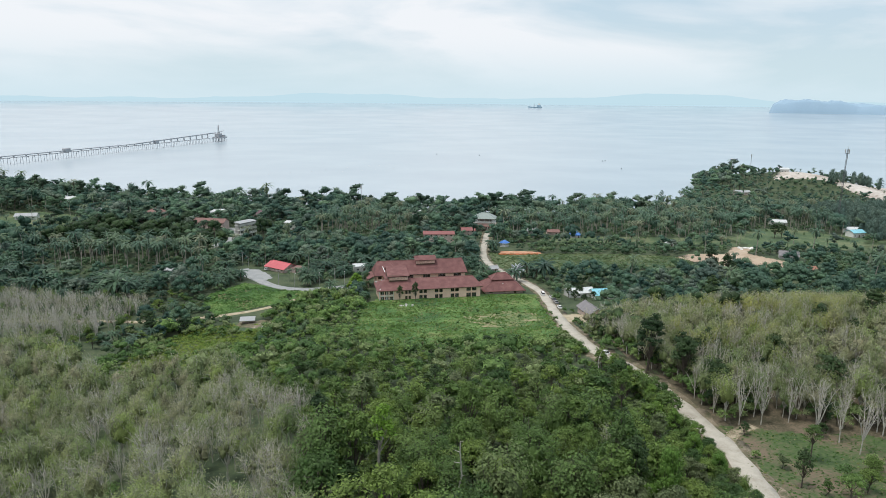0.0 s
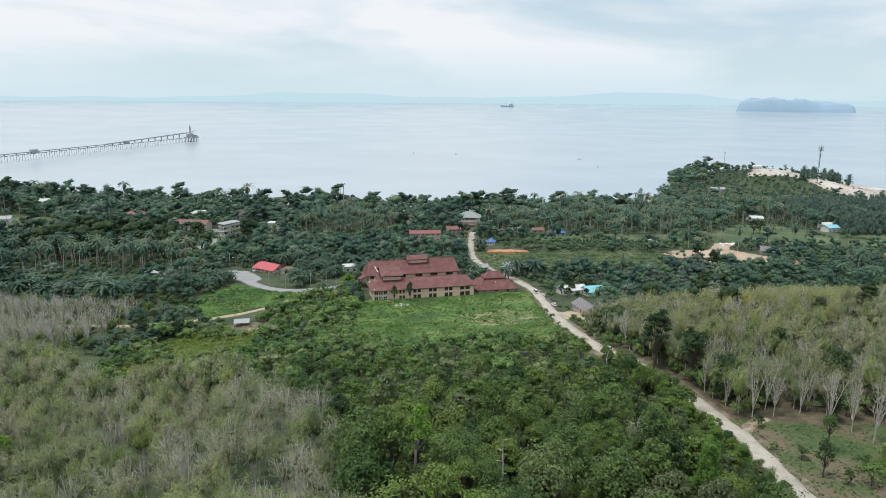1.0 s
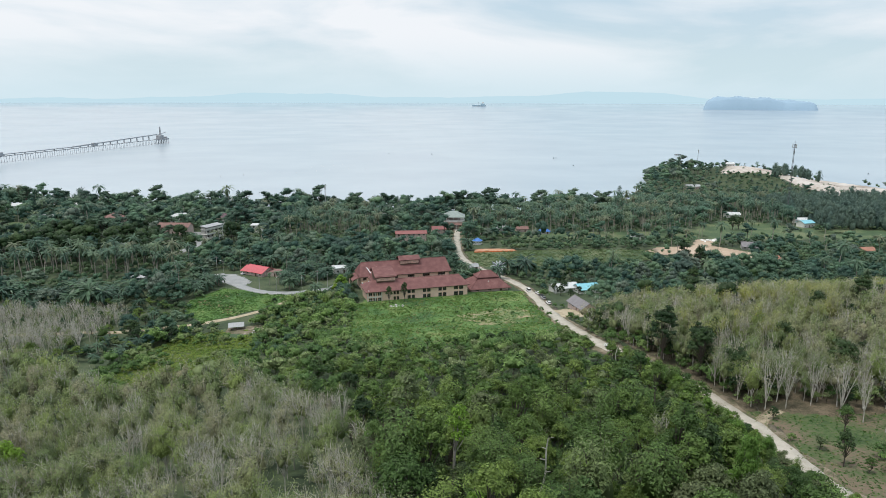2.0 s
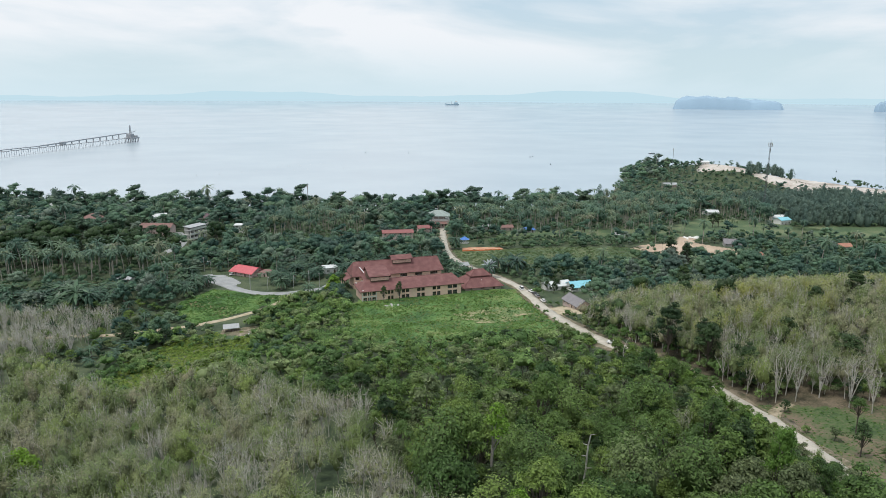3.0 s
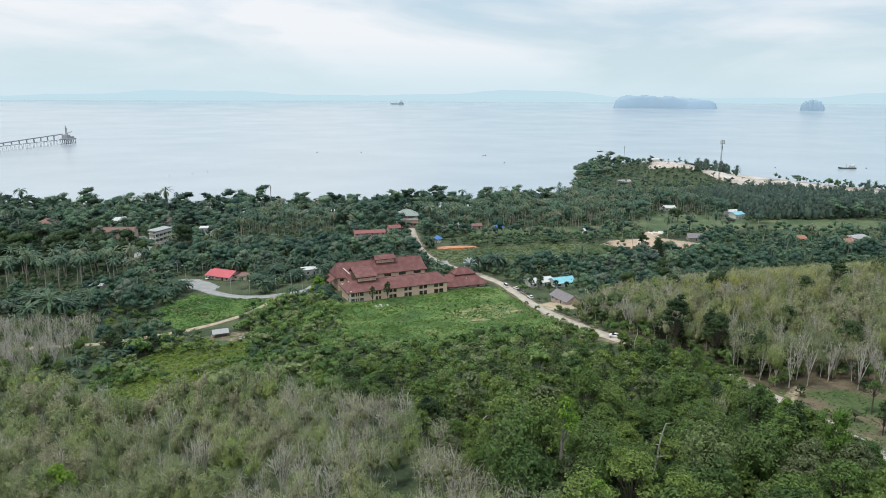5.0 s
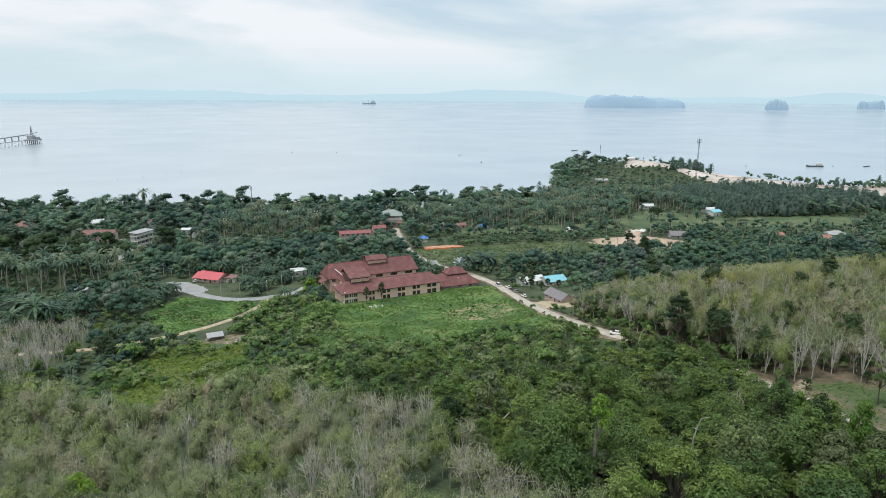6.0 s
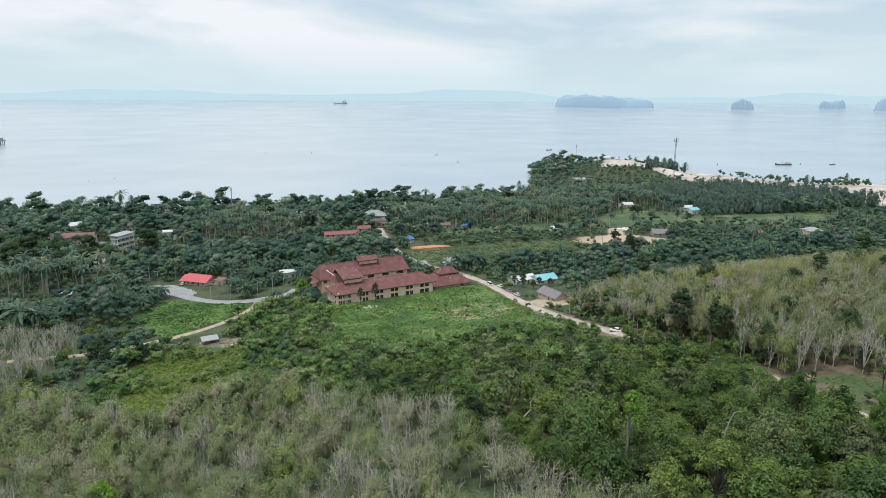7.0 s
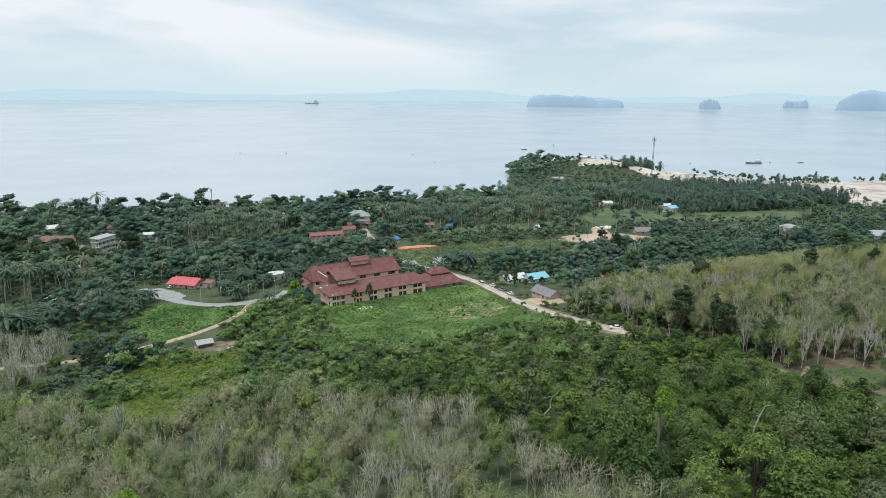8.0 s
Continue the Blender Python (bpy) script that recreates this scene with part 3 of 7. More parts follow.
patch("ground_beach", BEACH, 5.0, 0.2, M_BEACH, "broad pale sand flat along the shore", "beach", 8.0)
CAPSAND = [(434, 892), (452, 880), (478, 870), (492, 850), (506, 852), (520, 880), (518, 915), (502, 945), (470, 938), (452, 918)]
STRAND = [(492, 846), (492, 800), (498, 760), (506, 720), (520, 690), (545, 660), (575, 640), (600, 680), (604, 742), (590, 800), (560, 850), (525, 862)]
patch("ground_strand", STRAND, 3.0, 0.25, M_BEACH, "pale sand strip behind the beach", "bare ground", 5.0)
patch("ground_cape_sand", CAPSAND, 3.0, 0.25, M_BEACH, "bare pale sand on the headland", "bare ground", 4.0)

# ---- buildings ----
KEEP = []        # where no tree stands: x, y, radius
LOW = []         # where only low scrub grows, to open the camera's view: x, y, radius
TREES_SET = []   # trees set on the pavilion's camera side to cover its lower storey


def add_window(parent, x0, x1, z0, z1, y, cols=2, rows=1, mat=None, bar=0.09, deep=0.12):
    """A framed window in the front plane of a wall: frame with bars, and panes behind it."""
    bm = bmesh.new()
    for k in range(cols + 1):
        c = x0 + (x1 - x0) * k / cols
        add_box(bm, max(c - bar / 2, x0), min(c + bar / 2, x1), y, y + deep, z0, z1)
    for k in range(rows + 1):
        c = z0 + (z1 - z0) * k / rows
        add_box(bm, x0, x1, y + 0.01, y + deep - 0.01, max(c - bar / 2, z0), min(c + bar / 2, z1))
    w = part("window", bm, mat or M_TIMBER, parent)
    for i in range(cols):
        a, b = x0 + (x1 - x0) * i / cols + bar / 2, x0 + (x1 - x0) * (i + 1) / cols - bar / 2
        part("pane", boxes((a, b, y + deep * 0.4, y + deep * 0.4 + 0.02, z0 + bar / 2, z1 - bar / 2)), M_GLASS, w)
    return w


def gable_roof(parent, x0, x1, y0, y1, z, rise, mat, over=0.8, thick=0.2, label=""):
    """Two slopes with the ridge along x."""
    ym, k = (y0 + y1) / 2, rise / ((y1 - y0) / 2)
    bm = bmesh.new()
    add_slab(bm, ((x0 - over, y0 - over, z - over * k), (x1 + over, y0 - over, z - over * k), (x1 + over, ym, z + rise), (x0 - over, ym, z + rise)), thick)
    add_slab(bm, ((x1 + over, y1 + over, z - over * k), (x0 - over, y1 + over, z - over * k), (x0 - over, ym + 0.003, z + rise), (x1 + over, ym + 0.003, z + rise)), thick)
    roof = part("roof", bm, mat, parent, label)
    part("ridge", boxes((x0 - over, x1 + over, ym - 0.18, ym + 0.18, z + rise - 0.06, z + rise + 0.07), bevel=0.03), mat, roof)
    return roof


def hip_roof(parent, x0, x1, y0, y1, z, rise, mat, over=0.9, inset=None, label="", name="roof"):
    """Four slopes up to a ridge, or to a flat top where inset stops them short."""
    a = (x0 - over, y0 - over), (x1 + over, y0 - over), (x1 + over, y1 + over), (x0 - over, y1 + over)
    half = min(x1 - x0, y1 - y0) / 2 + over
    i = inset or half - 0.05
    zl = z - over * rise / i
    t = (x0 - over + i, y0 - over + i), (x1 + over - i, y0 - over + i), (x1 + over - i, y1 + over - i), (x0 - over + i, y1 + over - i)
    bm = bmesh.new()
    low, deep = [bm.verts.new((*p, zl)) for p in a], [bm.verts.new((*p, zl - 0.25)) for p in a]
    top = [bm.verts.new((*p, zl + rise * 1.0 + (over * rise / i))) for p in t]
    for k in range(4):
        j = (k + 1) % 4
        bm.faces.new((low[k], low[j], top[j], top[k]))
        bm.faces.new((deep[k], deep[j], low[j], low[k]))
    bm.faces.new(top)
    bm.faces.new(deep[::-1])
    roof = part(name, bm, mat, parent, label)
    for k in range(4):
        rib = bmesh.new()
        add_rod(rib, (*a[k], zl + 0.03), (*t[k], top_z(zl, rise, over, i) + 0.03), 0.13, sides=6)
        part("hip_tile", rib, mat, roof)
    return roof


def top_z(zl, rise, over, i):
    return zl + rise + over * rise / i


def lodge_range(b, u0, u1, v0, v1, z_eave, z_ridge, u2, u3, over=1.2):
    """A range's roof: two long slopes and two hipped ends, with eave boards and a ridge."""
    vm = (v0 + v1) / 2
    a0, a1, c0, c1 = u0 - over, u1 + over, v0 - over, v1 + over
    part("front_roof", slab((a0, c0, z_eave), (a1, c0, z_eave), (u3, vm, z_ridge), (u2, vm, z_ridge), thick=0.24), M_ROOF, b)
    part("rear_roof", slab((a1, c1, z_eave), (a0, c1, z_eave), (u2, vm + 0.004, z_ridge), (u3, vm + 0.004, z_ridge), thick=0.24), M_ROOF, b)
    part("end_roof", slab((a0, c1, z_eave), (a0, c0, z_eave), (u2, vm, z_ridge - 0.004), thick=0.24), M_ROOF, b)
    part("end_roof", slab((a1, c0, z_eave), (a1, c1, z_eave), (u3, vm, z_ridge - 0.004), thick=0.24), M_ROOF, b)
    part("ridge", boxes((u2, u3, vm - 0.2, vm + 0.2, z_ridge - 0.04, z_ridge + 0.12), bevel=0.04), M_ROOF, b)
    part("fascia", boxes((a0, a1, c0 - 0.1, c0 - 0.003, z_eave - 0.36, z_eave + 0.02)), M_TIMBER, b, "dark timber eave board")
    part("fascia", boxes((a0 - 0.1, a0 - 0.003, c0, c1, z_eave - 0.36, z_eave + 0.02)), M_TIMBER, b, "dark timber eave board")


def hotel():
    """Two parallel two-storey ranges joined by a cross wing, with long maroon roofs and roof lanterns."""
    b = thing("lodge", -35.66, 328.2, -2.9, 12.83, "long peach two-storey lodge with stepped maroon tiled roofs", "building")
    L = 54.5
    bays = [(0.6, 7.2), (13.7, 16.6), (21.2, 25.2), (29.6, 33.8), (38.2, 42.6), (46.8, 52.2)]
    lights = []
    for a, c in bays:
        n = 3 if c - a > 6 else 2
        w = (c - a + 0.5) / n
        lights += [(a + w * k, a + w * (k + 1) - 0.5) for k in range(n)]
    holes = [(a, c, 0.35, 2.6) for a, c in lights] + [(a, c, 3.7, 5.6) for a, c in lights]
    bm = bmesh.new()
    add_wall(bm, L, -2.2, 6.6, 0.3, holes)
    part("front_wall", bm, M_WALL, b)
    for k, (a, c) in enumerate(lights):
        for z0, z1 in ((0.35, 2.6), (3.7, 5.6)):
            add_window(b, a, c, z0, z1, 0.14, 2, 2 if z0 < 1 else 1, M_WHITE if k < 3 else M_TIMBER)
        if k % 3 == 1:
            part("curtain", boxes((a + 0.15, c - 0.5, 0.5, 0.53, 0.4, 2.1)), M_WHITE, b, "pale curtain behind the glass")
    for k, (a, c) in enumerate(bays):
        part("sill", boxes((a - 0.2, c + 0.2, -0.14, -0.003, 2.82, 3.42), bevel=0.03), M_WHITE if k == 0 else M_WALL, b, "pale band between the storeys")
    for u in (0.0, 3.9, 7.4):
        part("pillar", boxes((u - 0.2, u + 0.2, -0.4, -0.145, -1.4, 6.3), bevel=0.03), M_WHITE, b, "white corner pillar")
    for u in (0, L - 0.3):
        bm = bmesh.new()
        add_wall(bm, 14.4, -2.9, 6.6, 0.3, [(2.2, 3.9, 0.8, 2.3), (2.2, 3.9, 3.7, 5.2), (8.0, 9.7, 3.7, 5.2)])
        bmesh.ops.rotate(bm, cent=(0, 0, 0), matrix=Matrix.Rotation(radians(90), 3, "Z"), verts=bm.verts)
        bmesh.ops.translate(bm, vec=(u + 0.3, 0.3, 0), verts=bm.verts)
        part("end_wall", bm, M_WALL, b)
        for z0, z1, v in ((0.8, 2.3, 2.5), (3.7, 5.2, 2.5), (3.7, 5.2, 8.3)):
            part("pane", boxes((u + 0.12, u + 0.15, v, v + 1.7, z0, z1)), M_GLASS, b)
    part("rear_wall", boxes((0, L, 14.7, 15.0, -3.4, 6.6)), M_WALL, b)
    part("floor_slab", boxes((0.3, L - 0.3, 0.3, 14.7, 2.9, 3.2)), M_INNER, b)
    part("partition", boxes((0.3, L - 0.3, 4.4, 4.6, -2.0, 6.4)), M_INNER, b)
    part("base", boxes((0.3, L - 0.3, 0.3, 14.7, -3.6, 0.0)), M_GREYWALL, b)
    lodge_range(b, 0, L, 0, 15, 6.2, 10.1, 4.0, 52.0)
    # rear range
    upper = [(2.4, 4.6), (19.4, 22.6), (28.2, 32.2), (37.0, 41.2), (46.0, 50.4)]
    bm = bmesh.new()
    add_wall(bm, 51.2, -5.0, 7.2, 0.3, [(a - 1.6, c - 1.6, 4.6, 6.4) for a, c in upper])
    bmesh.ops.translate(bm, vec=(1.6, 27.9, 0), verts=bm.verts)
    part("front_wall", bm, M_WALL, b)
    for a, c in upper:
        add_window(b, a, c, 4.6, 6.4, 28.04, 3, 1)
    part("rear_wall", boxes((1.6, 52.8, 41.8, 42.1, -5.5, 7.2)), M_WALL, b)
    for u in (1.6, 52.5):
        part("end_wall", boxes((u, u + 0.3, 28.2, 41.8, -5.5, 7.2)), M_WALL, b)
    part("partition", boxes((1.9, 52.5, 31.5, 31.7, -4, 7.0)), M_INNER, b)
    part("base", boxes((1.9, 52.5, 28.2, 41.8, -5.5, -0.3)), M_GREYWALL, b)
    lodge_range(b, 1.6, 52.8, 27.9, 42.1, 6.9, 13.4, 2.7, 52.6)
    # cross wing between the ranges
    part("wing_wall", boxes((6.2, 6.5, 15.0, 27.9, -4.5, 7.2)), M_WALL, b)
    part("wing_wall", boxes((15.2, 15.5, 15.0, 27.9, -4.5, 7.2)), M_WALL, b)
    part("wing_roof", slab((5.2, 8.6, 6.9), (5.2, 30.0, 6.9), (10.8, 34.0, 11.8), (10.8, 9.0, 11.8), thick=0.24), M_ROOF, b)
    part("wing_roof", slab((16.6, 30.0, 6.9), (16.6, 8.6, 6.9), (10.804, 9.0, 11.8), (10.804, 34.0, 11.8), thick=0.24), M_ROOF, b)
    for u in (5.4, 16.4):
        part("flashing", slab((u - 0.22, 19.2, 11.0), (u + 0.22, 19.2, 11.0), (u + 0.22, 31.2, 11.2), (u - 0.22, 31.2, 11.2), thick=0.1), M_PALEROOF, b, "pale worn flashing between roofs")
    # lean-to skirt round the far end of the rear range
    part("skirt_roof", slab((-3.4, 29.0, 4.6), (1.55, 29.0, 6.6), (1.55, 41.5, 6.6), (-3.4, 41.5, 4.6), thick=0.2), M_ROOF, b)
    for v in (29.6, 35.2, 40.8):
        part("post", rods(((-3.0, v, -4.5), (-3.0, v, 4.6), 0.16)), M_WALL, b)
    # roof lanterns
    for u0, u1, v0, v1, z0, z1, zr in ((24.2, 36.4, 31.4, 38.6, 11.0, 13.9, 15.8), (5.2, 16.4, 4.8, 19.0, 9.2, 12.3, 15.0)):
        lan = part("lantern", boxes((u0 + 0.7, u1 - 0.7, v0 + 0.6, v1 - 0.6, z0, z1 + 0.3)), M_TIMBER, b, "louvred roof lantern with its own roof")
        vm = (v0 + v1) / 2 if u0 > 10 else v1 - 2.2
        part("cap", slab((u0 - 0.3, v0 - 0.3, z1), (u1 + 0.3, v0 - 0.3, z1), (u1, vm, zr), (u0, vm, zr), thick=0.2), M_ROOF, lan)
        part("cap", slab((u1 + 0.3, v1 + 0.3, z1), (u0 - 0.3, v1 + 0.3, z1), (u0, vm + 0.004, zr), (u1, vm + 0.004, zr), thick=0.2), M_ROOF, lan)
        for k in range(4):
            part("slat", boxes((u0 + 0.68, u1 - 0.68, v0 + 0.5, v0 + 0.597, z0 + 0.8 + 0.4 * k, z0 + 1.05 + 0.4 * k)), M_WALL, lan)
    for u, v, z, t in ((0.2, -0.4, 6.75, 0.7), (2.6, 11.5, 8.3, 0.5), (-0.4, 13.0, 7.2, 0.5)):
        part("roof_patch", boxes((u, u + t, v, v + 1.8, z - 0.5, z + 0.1)), M_PALEROOF, b, "pale patch on the roof")
    c, s = math.cos(radians(12.83)), math.sin(radians(12.83))
    for u in range(-4, 60, 5):
        for v in (1, 7, 13, 19, 25, 31, 37, 43):
            KEEP.append((-35.66 + u * c - v * s, 328.2 + u * s + v * c, 3.6))


hotel()


def annex():
    b = thing("annex", 20.6, 345.2, -3.3, 10, "low annex with a two-tiered maroon hipped roof", "building")
    bm = bmesh.new()
    add_wall(bm, 21.0, -1.5, 3.0, 0.25, [(2.0, 4.0, 1.0, 2.2), (9.0, 11.0, 1.0, 2.2), (16.0, 17.4, 0.0, 2.2)])
    part("front_wall", bm, M_PINKWALL, b)
    add_window(b, 2.0, 4.0, 1.0, 2.2, 0.1)
    add_window(b, 9.0, 11.0, 1.0, 2.2, 0.1)
    part("door", boxes((16.0, 17.4, 0.1, 0.16, 0.0, 2.2)), M_TIMBER, b)
    part("rear_wall", boxes((0, 21.0, 15.75, 16.0, -2.5, 3.0)), M_PINKWALL, b)
    part("end_wall", boxes((0, 0.25, 0.25, 15.75, -2.5, 3.0)), M_PINKWALL, b)
    part("end_wall", boxes((20.75, 21.0, 0.25, 15.75, -2.5, 3.0)), M_PINKWALL, b)
    part("base", boxes((0.25, 20.75, 0.25, 15.75, -2.5, 0.0)), M_GREYWALL, b)
    hip_roof(b, 0, 21, 0, 16, 3.0, 3.9, M_ROOF, 1.4, 6.2, name="lower_roof")
    part("upper_wall", boxes((5.4, 15.6, 5.2, 10.8, 6.0, 8.0)), M_TIMBER, b)
    hip_roof(b, 5.4, 15.6, 5.2, 10.8, 8.0, 2.4, M_ROOF, 1.3, name="upper_roof")
    part("roof_light", boxes((10.0, 10.5, 2.4, 3.3, 5.1, 5.45)), M_WHITE, b, "small white roof vent")
    for u in (2, 8, 14, 20):
        for v in (2, 8, 14):
            KEEP.append((20.6 + u * 0.985 - v * 0.174, 345.2 + u * 0.174 + v * 0.985, 4.0))


annex()


def house(name, label, x, y, turn, L, W, H, wall, roof, kind="gable", rise=1.8, over=0.7, doors=True, deep=2.0, group=""):
    """A plain house: four walls with real openings, a roof, a door and windows."""
    z = h1(x, y)
    b = thing(name, x, y, z, turn, label, "house" if name != "shed" else "shed", group)
    x0, y0 = -L / 2, -W / 2
    n = max(2, int(L / 3.5))
    holes = []
    for k in range(n):
        c = L * (k + 0.5) / n
        holes.append((c - 0.55, c + 0.55, 0.0, 2.1) if doors and k == n // 2 else (c - 0.75, c + 0.75, 1.0, 2.2))
    if H > 5:
        holes += [(L * (k + 0.5) / n - 0.75, L * (k + 0.5) / n + 0.75, H - 1.9, H - 0.6) for k in range(n)]
    bm = bmesh.new()
    add_wall(bm, L, -deep, H, 0.2, holes)
    bmesh.ops.translate(bm, vec=(x0, y0, 0), verts=bm.verts)
    part("front_wall", bm, wall, b)
    for h in holes:
        if h[2] == 0.0:
            part("door", boxes((x0 + h[0], x0 + h[1], y0 + 0.08, y0 + 0.13, 0, 2.1)), M_TIMBER, b)
        else:
            add_window(b, x0 + h[0], x0 + h[1], h[2], h[3], y0 + 0.06, mat=M_WHITE)
    part("rear_wall", boxes((x0, -x0, -y0 - 0.2, -y0, -deep, H)), wall, b)
    for u in (x0, -x0 - 0.2):
        bm = bmesh.new()
        prof = [(y0 + 0.2, -deep), (-y0 - 0.2, -deep), (-y0 - 0.2, H)] + ([(0, H + rise * 0.9)] if kind == "gable" else []) + [(y0 + 0.2, H)]
        f = bm.faces.new([bm.verts.new((u, p, q)) for p, q in prof])
        g = bmesh.ops.extrude_face_region(bm, geom=[f])
        bmesh.ops.translate(bm, vec=(0.2, 0, 0), verts=[v for v in g["geom"] if isinstance(v, bmesh.types.BMVert)])
        bmesh.ops.recalc_face_normals(bm, faces=bm.faces[:])
        part("end_wall", bm, wall, b)
    part("base", boxes((x0 + 0.2, -x0 - 0.2, y0 + 0.2, -y0 - 0.2, -deep, 0.02)), M_GREYWALL, b)
    if kind == "gable":
        gable_roof(b, x0, -x0, y0, -y0, H, rise, roof, over)
    elif kind == "hip":
        hip_roof(b, x0, -x0, y0, -y0, H, rise, roof, over)
    else:
        part("roof", slab((x0 - over, y0 - over, H + 0.3), (-x0 + over, y0 - over, H + 0.3), (-x0 + over, -y0 + over, H + 0.3 + rise * 0.4), (x0 - over, -y0 + over, H + 0.3 + rise * 0.4), thick=0.15), roof, b)
    KEEP.append((x, y, min(L, W) * 0.55))
    if L > W * 1.3:
        c, s = math.cos(radians(turn)), math.sin(radians(turn))
        for e in (-0.3, 0.3):
            KEEP.append((x + e * L * c, y + e * L * s, W * 0.6))
    # trees kept off the camera's side of the house, so that it shows
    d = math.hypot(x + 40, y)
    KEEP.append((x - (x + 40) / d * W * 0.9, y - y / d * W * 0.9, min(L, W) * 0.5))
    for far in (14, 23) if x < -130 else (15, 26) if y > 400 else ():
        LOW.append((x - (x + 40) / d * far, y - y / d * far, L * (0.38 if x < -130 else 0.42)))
    return b


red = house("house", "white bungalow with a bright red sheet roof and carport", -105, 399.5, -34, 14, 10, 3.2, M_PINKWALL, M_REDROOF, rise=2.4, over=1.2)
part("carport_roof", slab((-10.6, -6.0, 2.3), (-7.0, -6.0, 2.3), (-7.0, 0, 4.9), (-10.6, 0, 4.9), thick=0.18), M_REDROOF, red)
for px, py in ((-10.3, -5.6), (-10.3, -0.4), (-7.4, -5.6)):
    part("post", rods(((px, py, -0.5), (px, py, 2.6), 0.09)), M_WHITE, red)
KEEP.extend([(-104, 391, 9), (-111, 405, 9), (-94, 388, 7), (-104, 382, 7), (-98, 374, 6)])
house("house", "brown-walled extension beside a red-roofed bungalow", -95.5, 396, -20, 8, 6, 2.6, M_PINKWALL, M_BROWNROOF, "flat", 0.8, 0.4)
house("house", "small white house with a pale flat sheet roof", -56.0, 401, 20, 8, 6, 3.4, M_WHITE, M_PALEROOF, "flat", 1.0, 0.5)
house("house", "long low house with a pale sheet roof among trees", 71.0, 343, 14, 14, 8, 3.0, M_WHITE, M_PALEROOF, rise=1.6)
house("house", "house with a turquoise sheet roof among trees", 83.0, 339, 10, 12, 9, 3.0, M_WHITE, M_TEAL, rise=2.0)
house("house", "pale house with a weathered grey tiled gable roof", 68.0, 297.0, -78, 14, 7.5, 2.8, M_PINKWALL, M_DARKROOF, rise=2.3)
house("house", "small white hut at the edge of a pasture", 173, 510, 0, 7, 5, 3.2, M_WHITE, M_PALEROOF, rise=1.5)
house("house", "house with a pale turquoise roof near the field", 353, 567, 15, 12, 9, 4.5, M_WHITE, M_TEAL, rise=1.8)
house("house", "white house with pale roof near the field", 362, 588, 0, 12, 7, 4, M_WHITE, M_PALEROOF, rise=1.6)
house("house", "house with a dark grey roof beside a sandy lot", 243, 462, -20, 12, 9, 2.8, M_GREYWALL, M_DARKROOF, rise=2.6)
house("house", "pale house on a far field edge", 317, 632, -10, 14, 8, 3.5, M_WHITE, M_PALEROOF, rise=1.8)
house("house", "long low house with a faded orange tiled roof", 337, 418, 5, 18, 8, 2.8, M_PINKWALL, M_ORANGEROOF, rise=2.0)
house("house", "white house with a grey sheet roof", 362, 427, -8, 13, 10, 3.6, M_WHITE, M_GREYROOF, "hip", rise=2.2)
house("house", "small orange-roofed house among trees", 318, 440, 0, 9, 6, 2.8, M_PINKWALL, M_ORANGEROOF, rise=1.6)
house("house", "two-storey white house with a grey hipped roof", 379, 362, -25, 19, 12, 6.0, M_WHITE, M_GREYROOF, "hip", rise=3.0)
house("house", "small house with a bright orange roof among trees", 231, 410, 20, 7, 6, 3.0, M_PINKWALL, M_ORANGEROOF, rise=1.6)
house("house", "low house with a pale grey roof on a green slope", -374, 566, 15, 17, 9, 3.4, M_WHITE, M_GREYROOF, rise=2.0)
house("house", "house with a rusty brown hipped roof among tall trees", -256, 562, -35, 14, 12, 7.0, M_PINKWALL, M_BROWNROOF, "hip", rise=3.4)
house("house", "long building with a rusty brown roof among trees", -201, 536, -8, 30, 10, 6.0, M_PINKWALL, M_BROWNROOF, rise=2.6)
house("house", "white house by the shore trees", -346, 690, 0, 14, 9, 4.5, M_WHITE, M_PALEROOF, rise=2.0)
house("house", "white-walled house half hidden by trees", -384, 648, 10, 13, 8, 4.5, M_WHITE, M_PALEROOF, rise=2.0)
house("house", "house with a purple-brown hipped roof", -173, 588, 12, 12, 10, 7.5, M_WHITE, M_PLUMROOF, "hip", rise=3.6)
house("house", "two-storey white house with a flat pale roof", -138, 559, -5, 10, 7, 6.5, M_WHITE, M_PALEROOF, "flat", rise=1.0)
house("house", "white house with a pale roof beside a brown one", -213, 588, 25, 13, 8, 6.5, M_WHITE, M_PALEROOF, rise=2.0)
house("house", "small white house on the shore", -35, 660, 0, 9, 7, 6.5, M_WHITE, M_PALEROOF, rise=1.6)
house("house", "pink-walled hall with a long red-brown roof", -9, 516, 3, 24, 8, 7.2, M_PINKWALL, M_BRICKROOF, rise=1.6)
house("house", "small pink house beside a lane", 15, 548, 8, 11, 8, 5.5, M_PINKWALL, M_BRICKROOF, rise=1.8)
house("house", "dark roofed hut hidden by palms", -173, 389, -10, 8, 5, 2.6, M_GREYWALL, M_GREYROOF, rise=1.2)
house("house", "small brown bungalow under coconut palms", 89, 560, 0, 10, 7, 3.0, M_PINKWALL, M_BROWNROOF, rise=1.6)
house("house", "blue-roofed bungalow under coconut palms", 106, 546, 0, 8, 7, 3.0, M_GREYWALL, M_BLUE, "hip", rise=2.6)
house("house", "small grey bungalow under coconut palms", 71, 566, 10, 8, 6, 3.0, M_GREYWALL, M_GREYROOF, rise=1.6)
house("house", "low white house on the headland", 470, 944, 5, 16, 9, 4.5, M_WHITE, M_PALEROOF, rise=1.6)
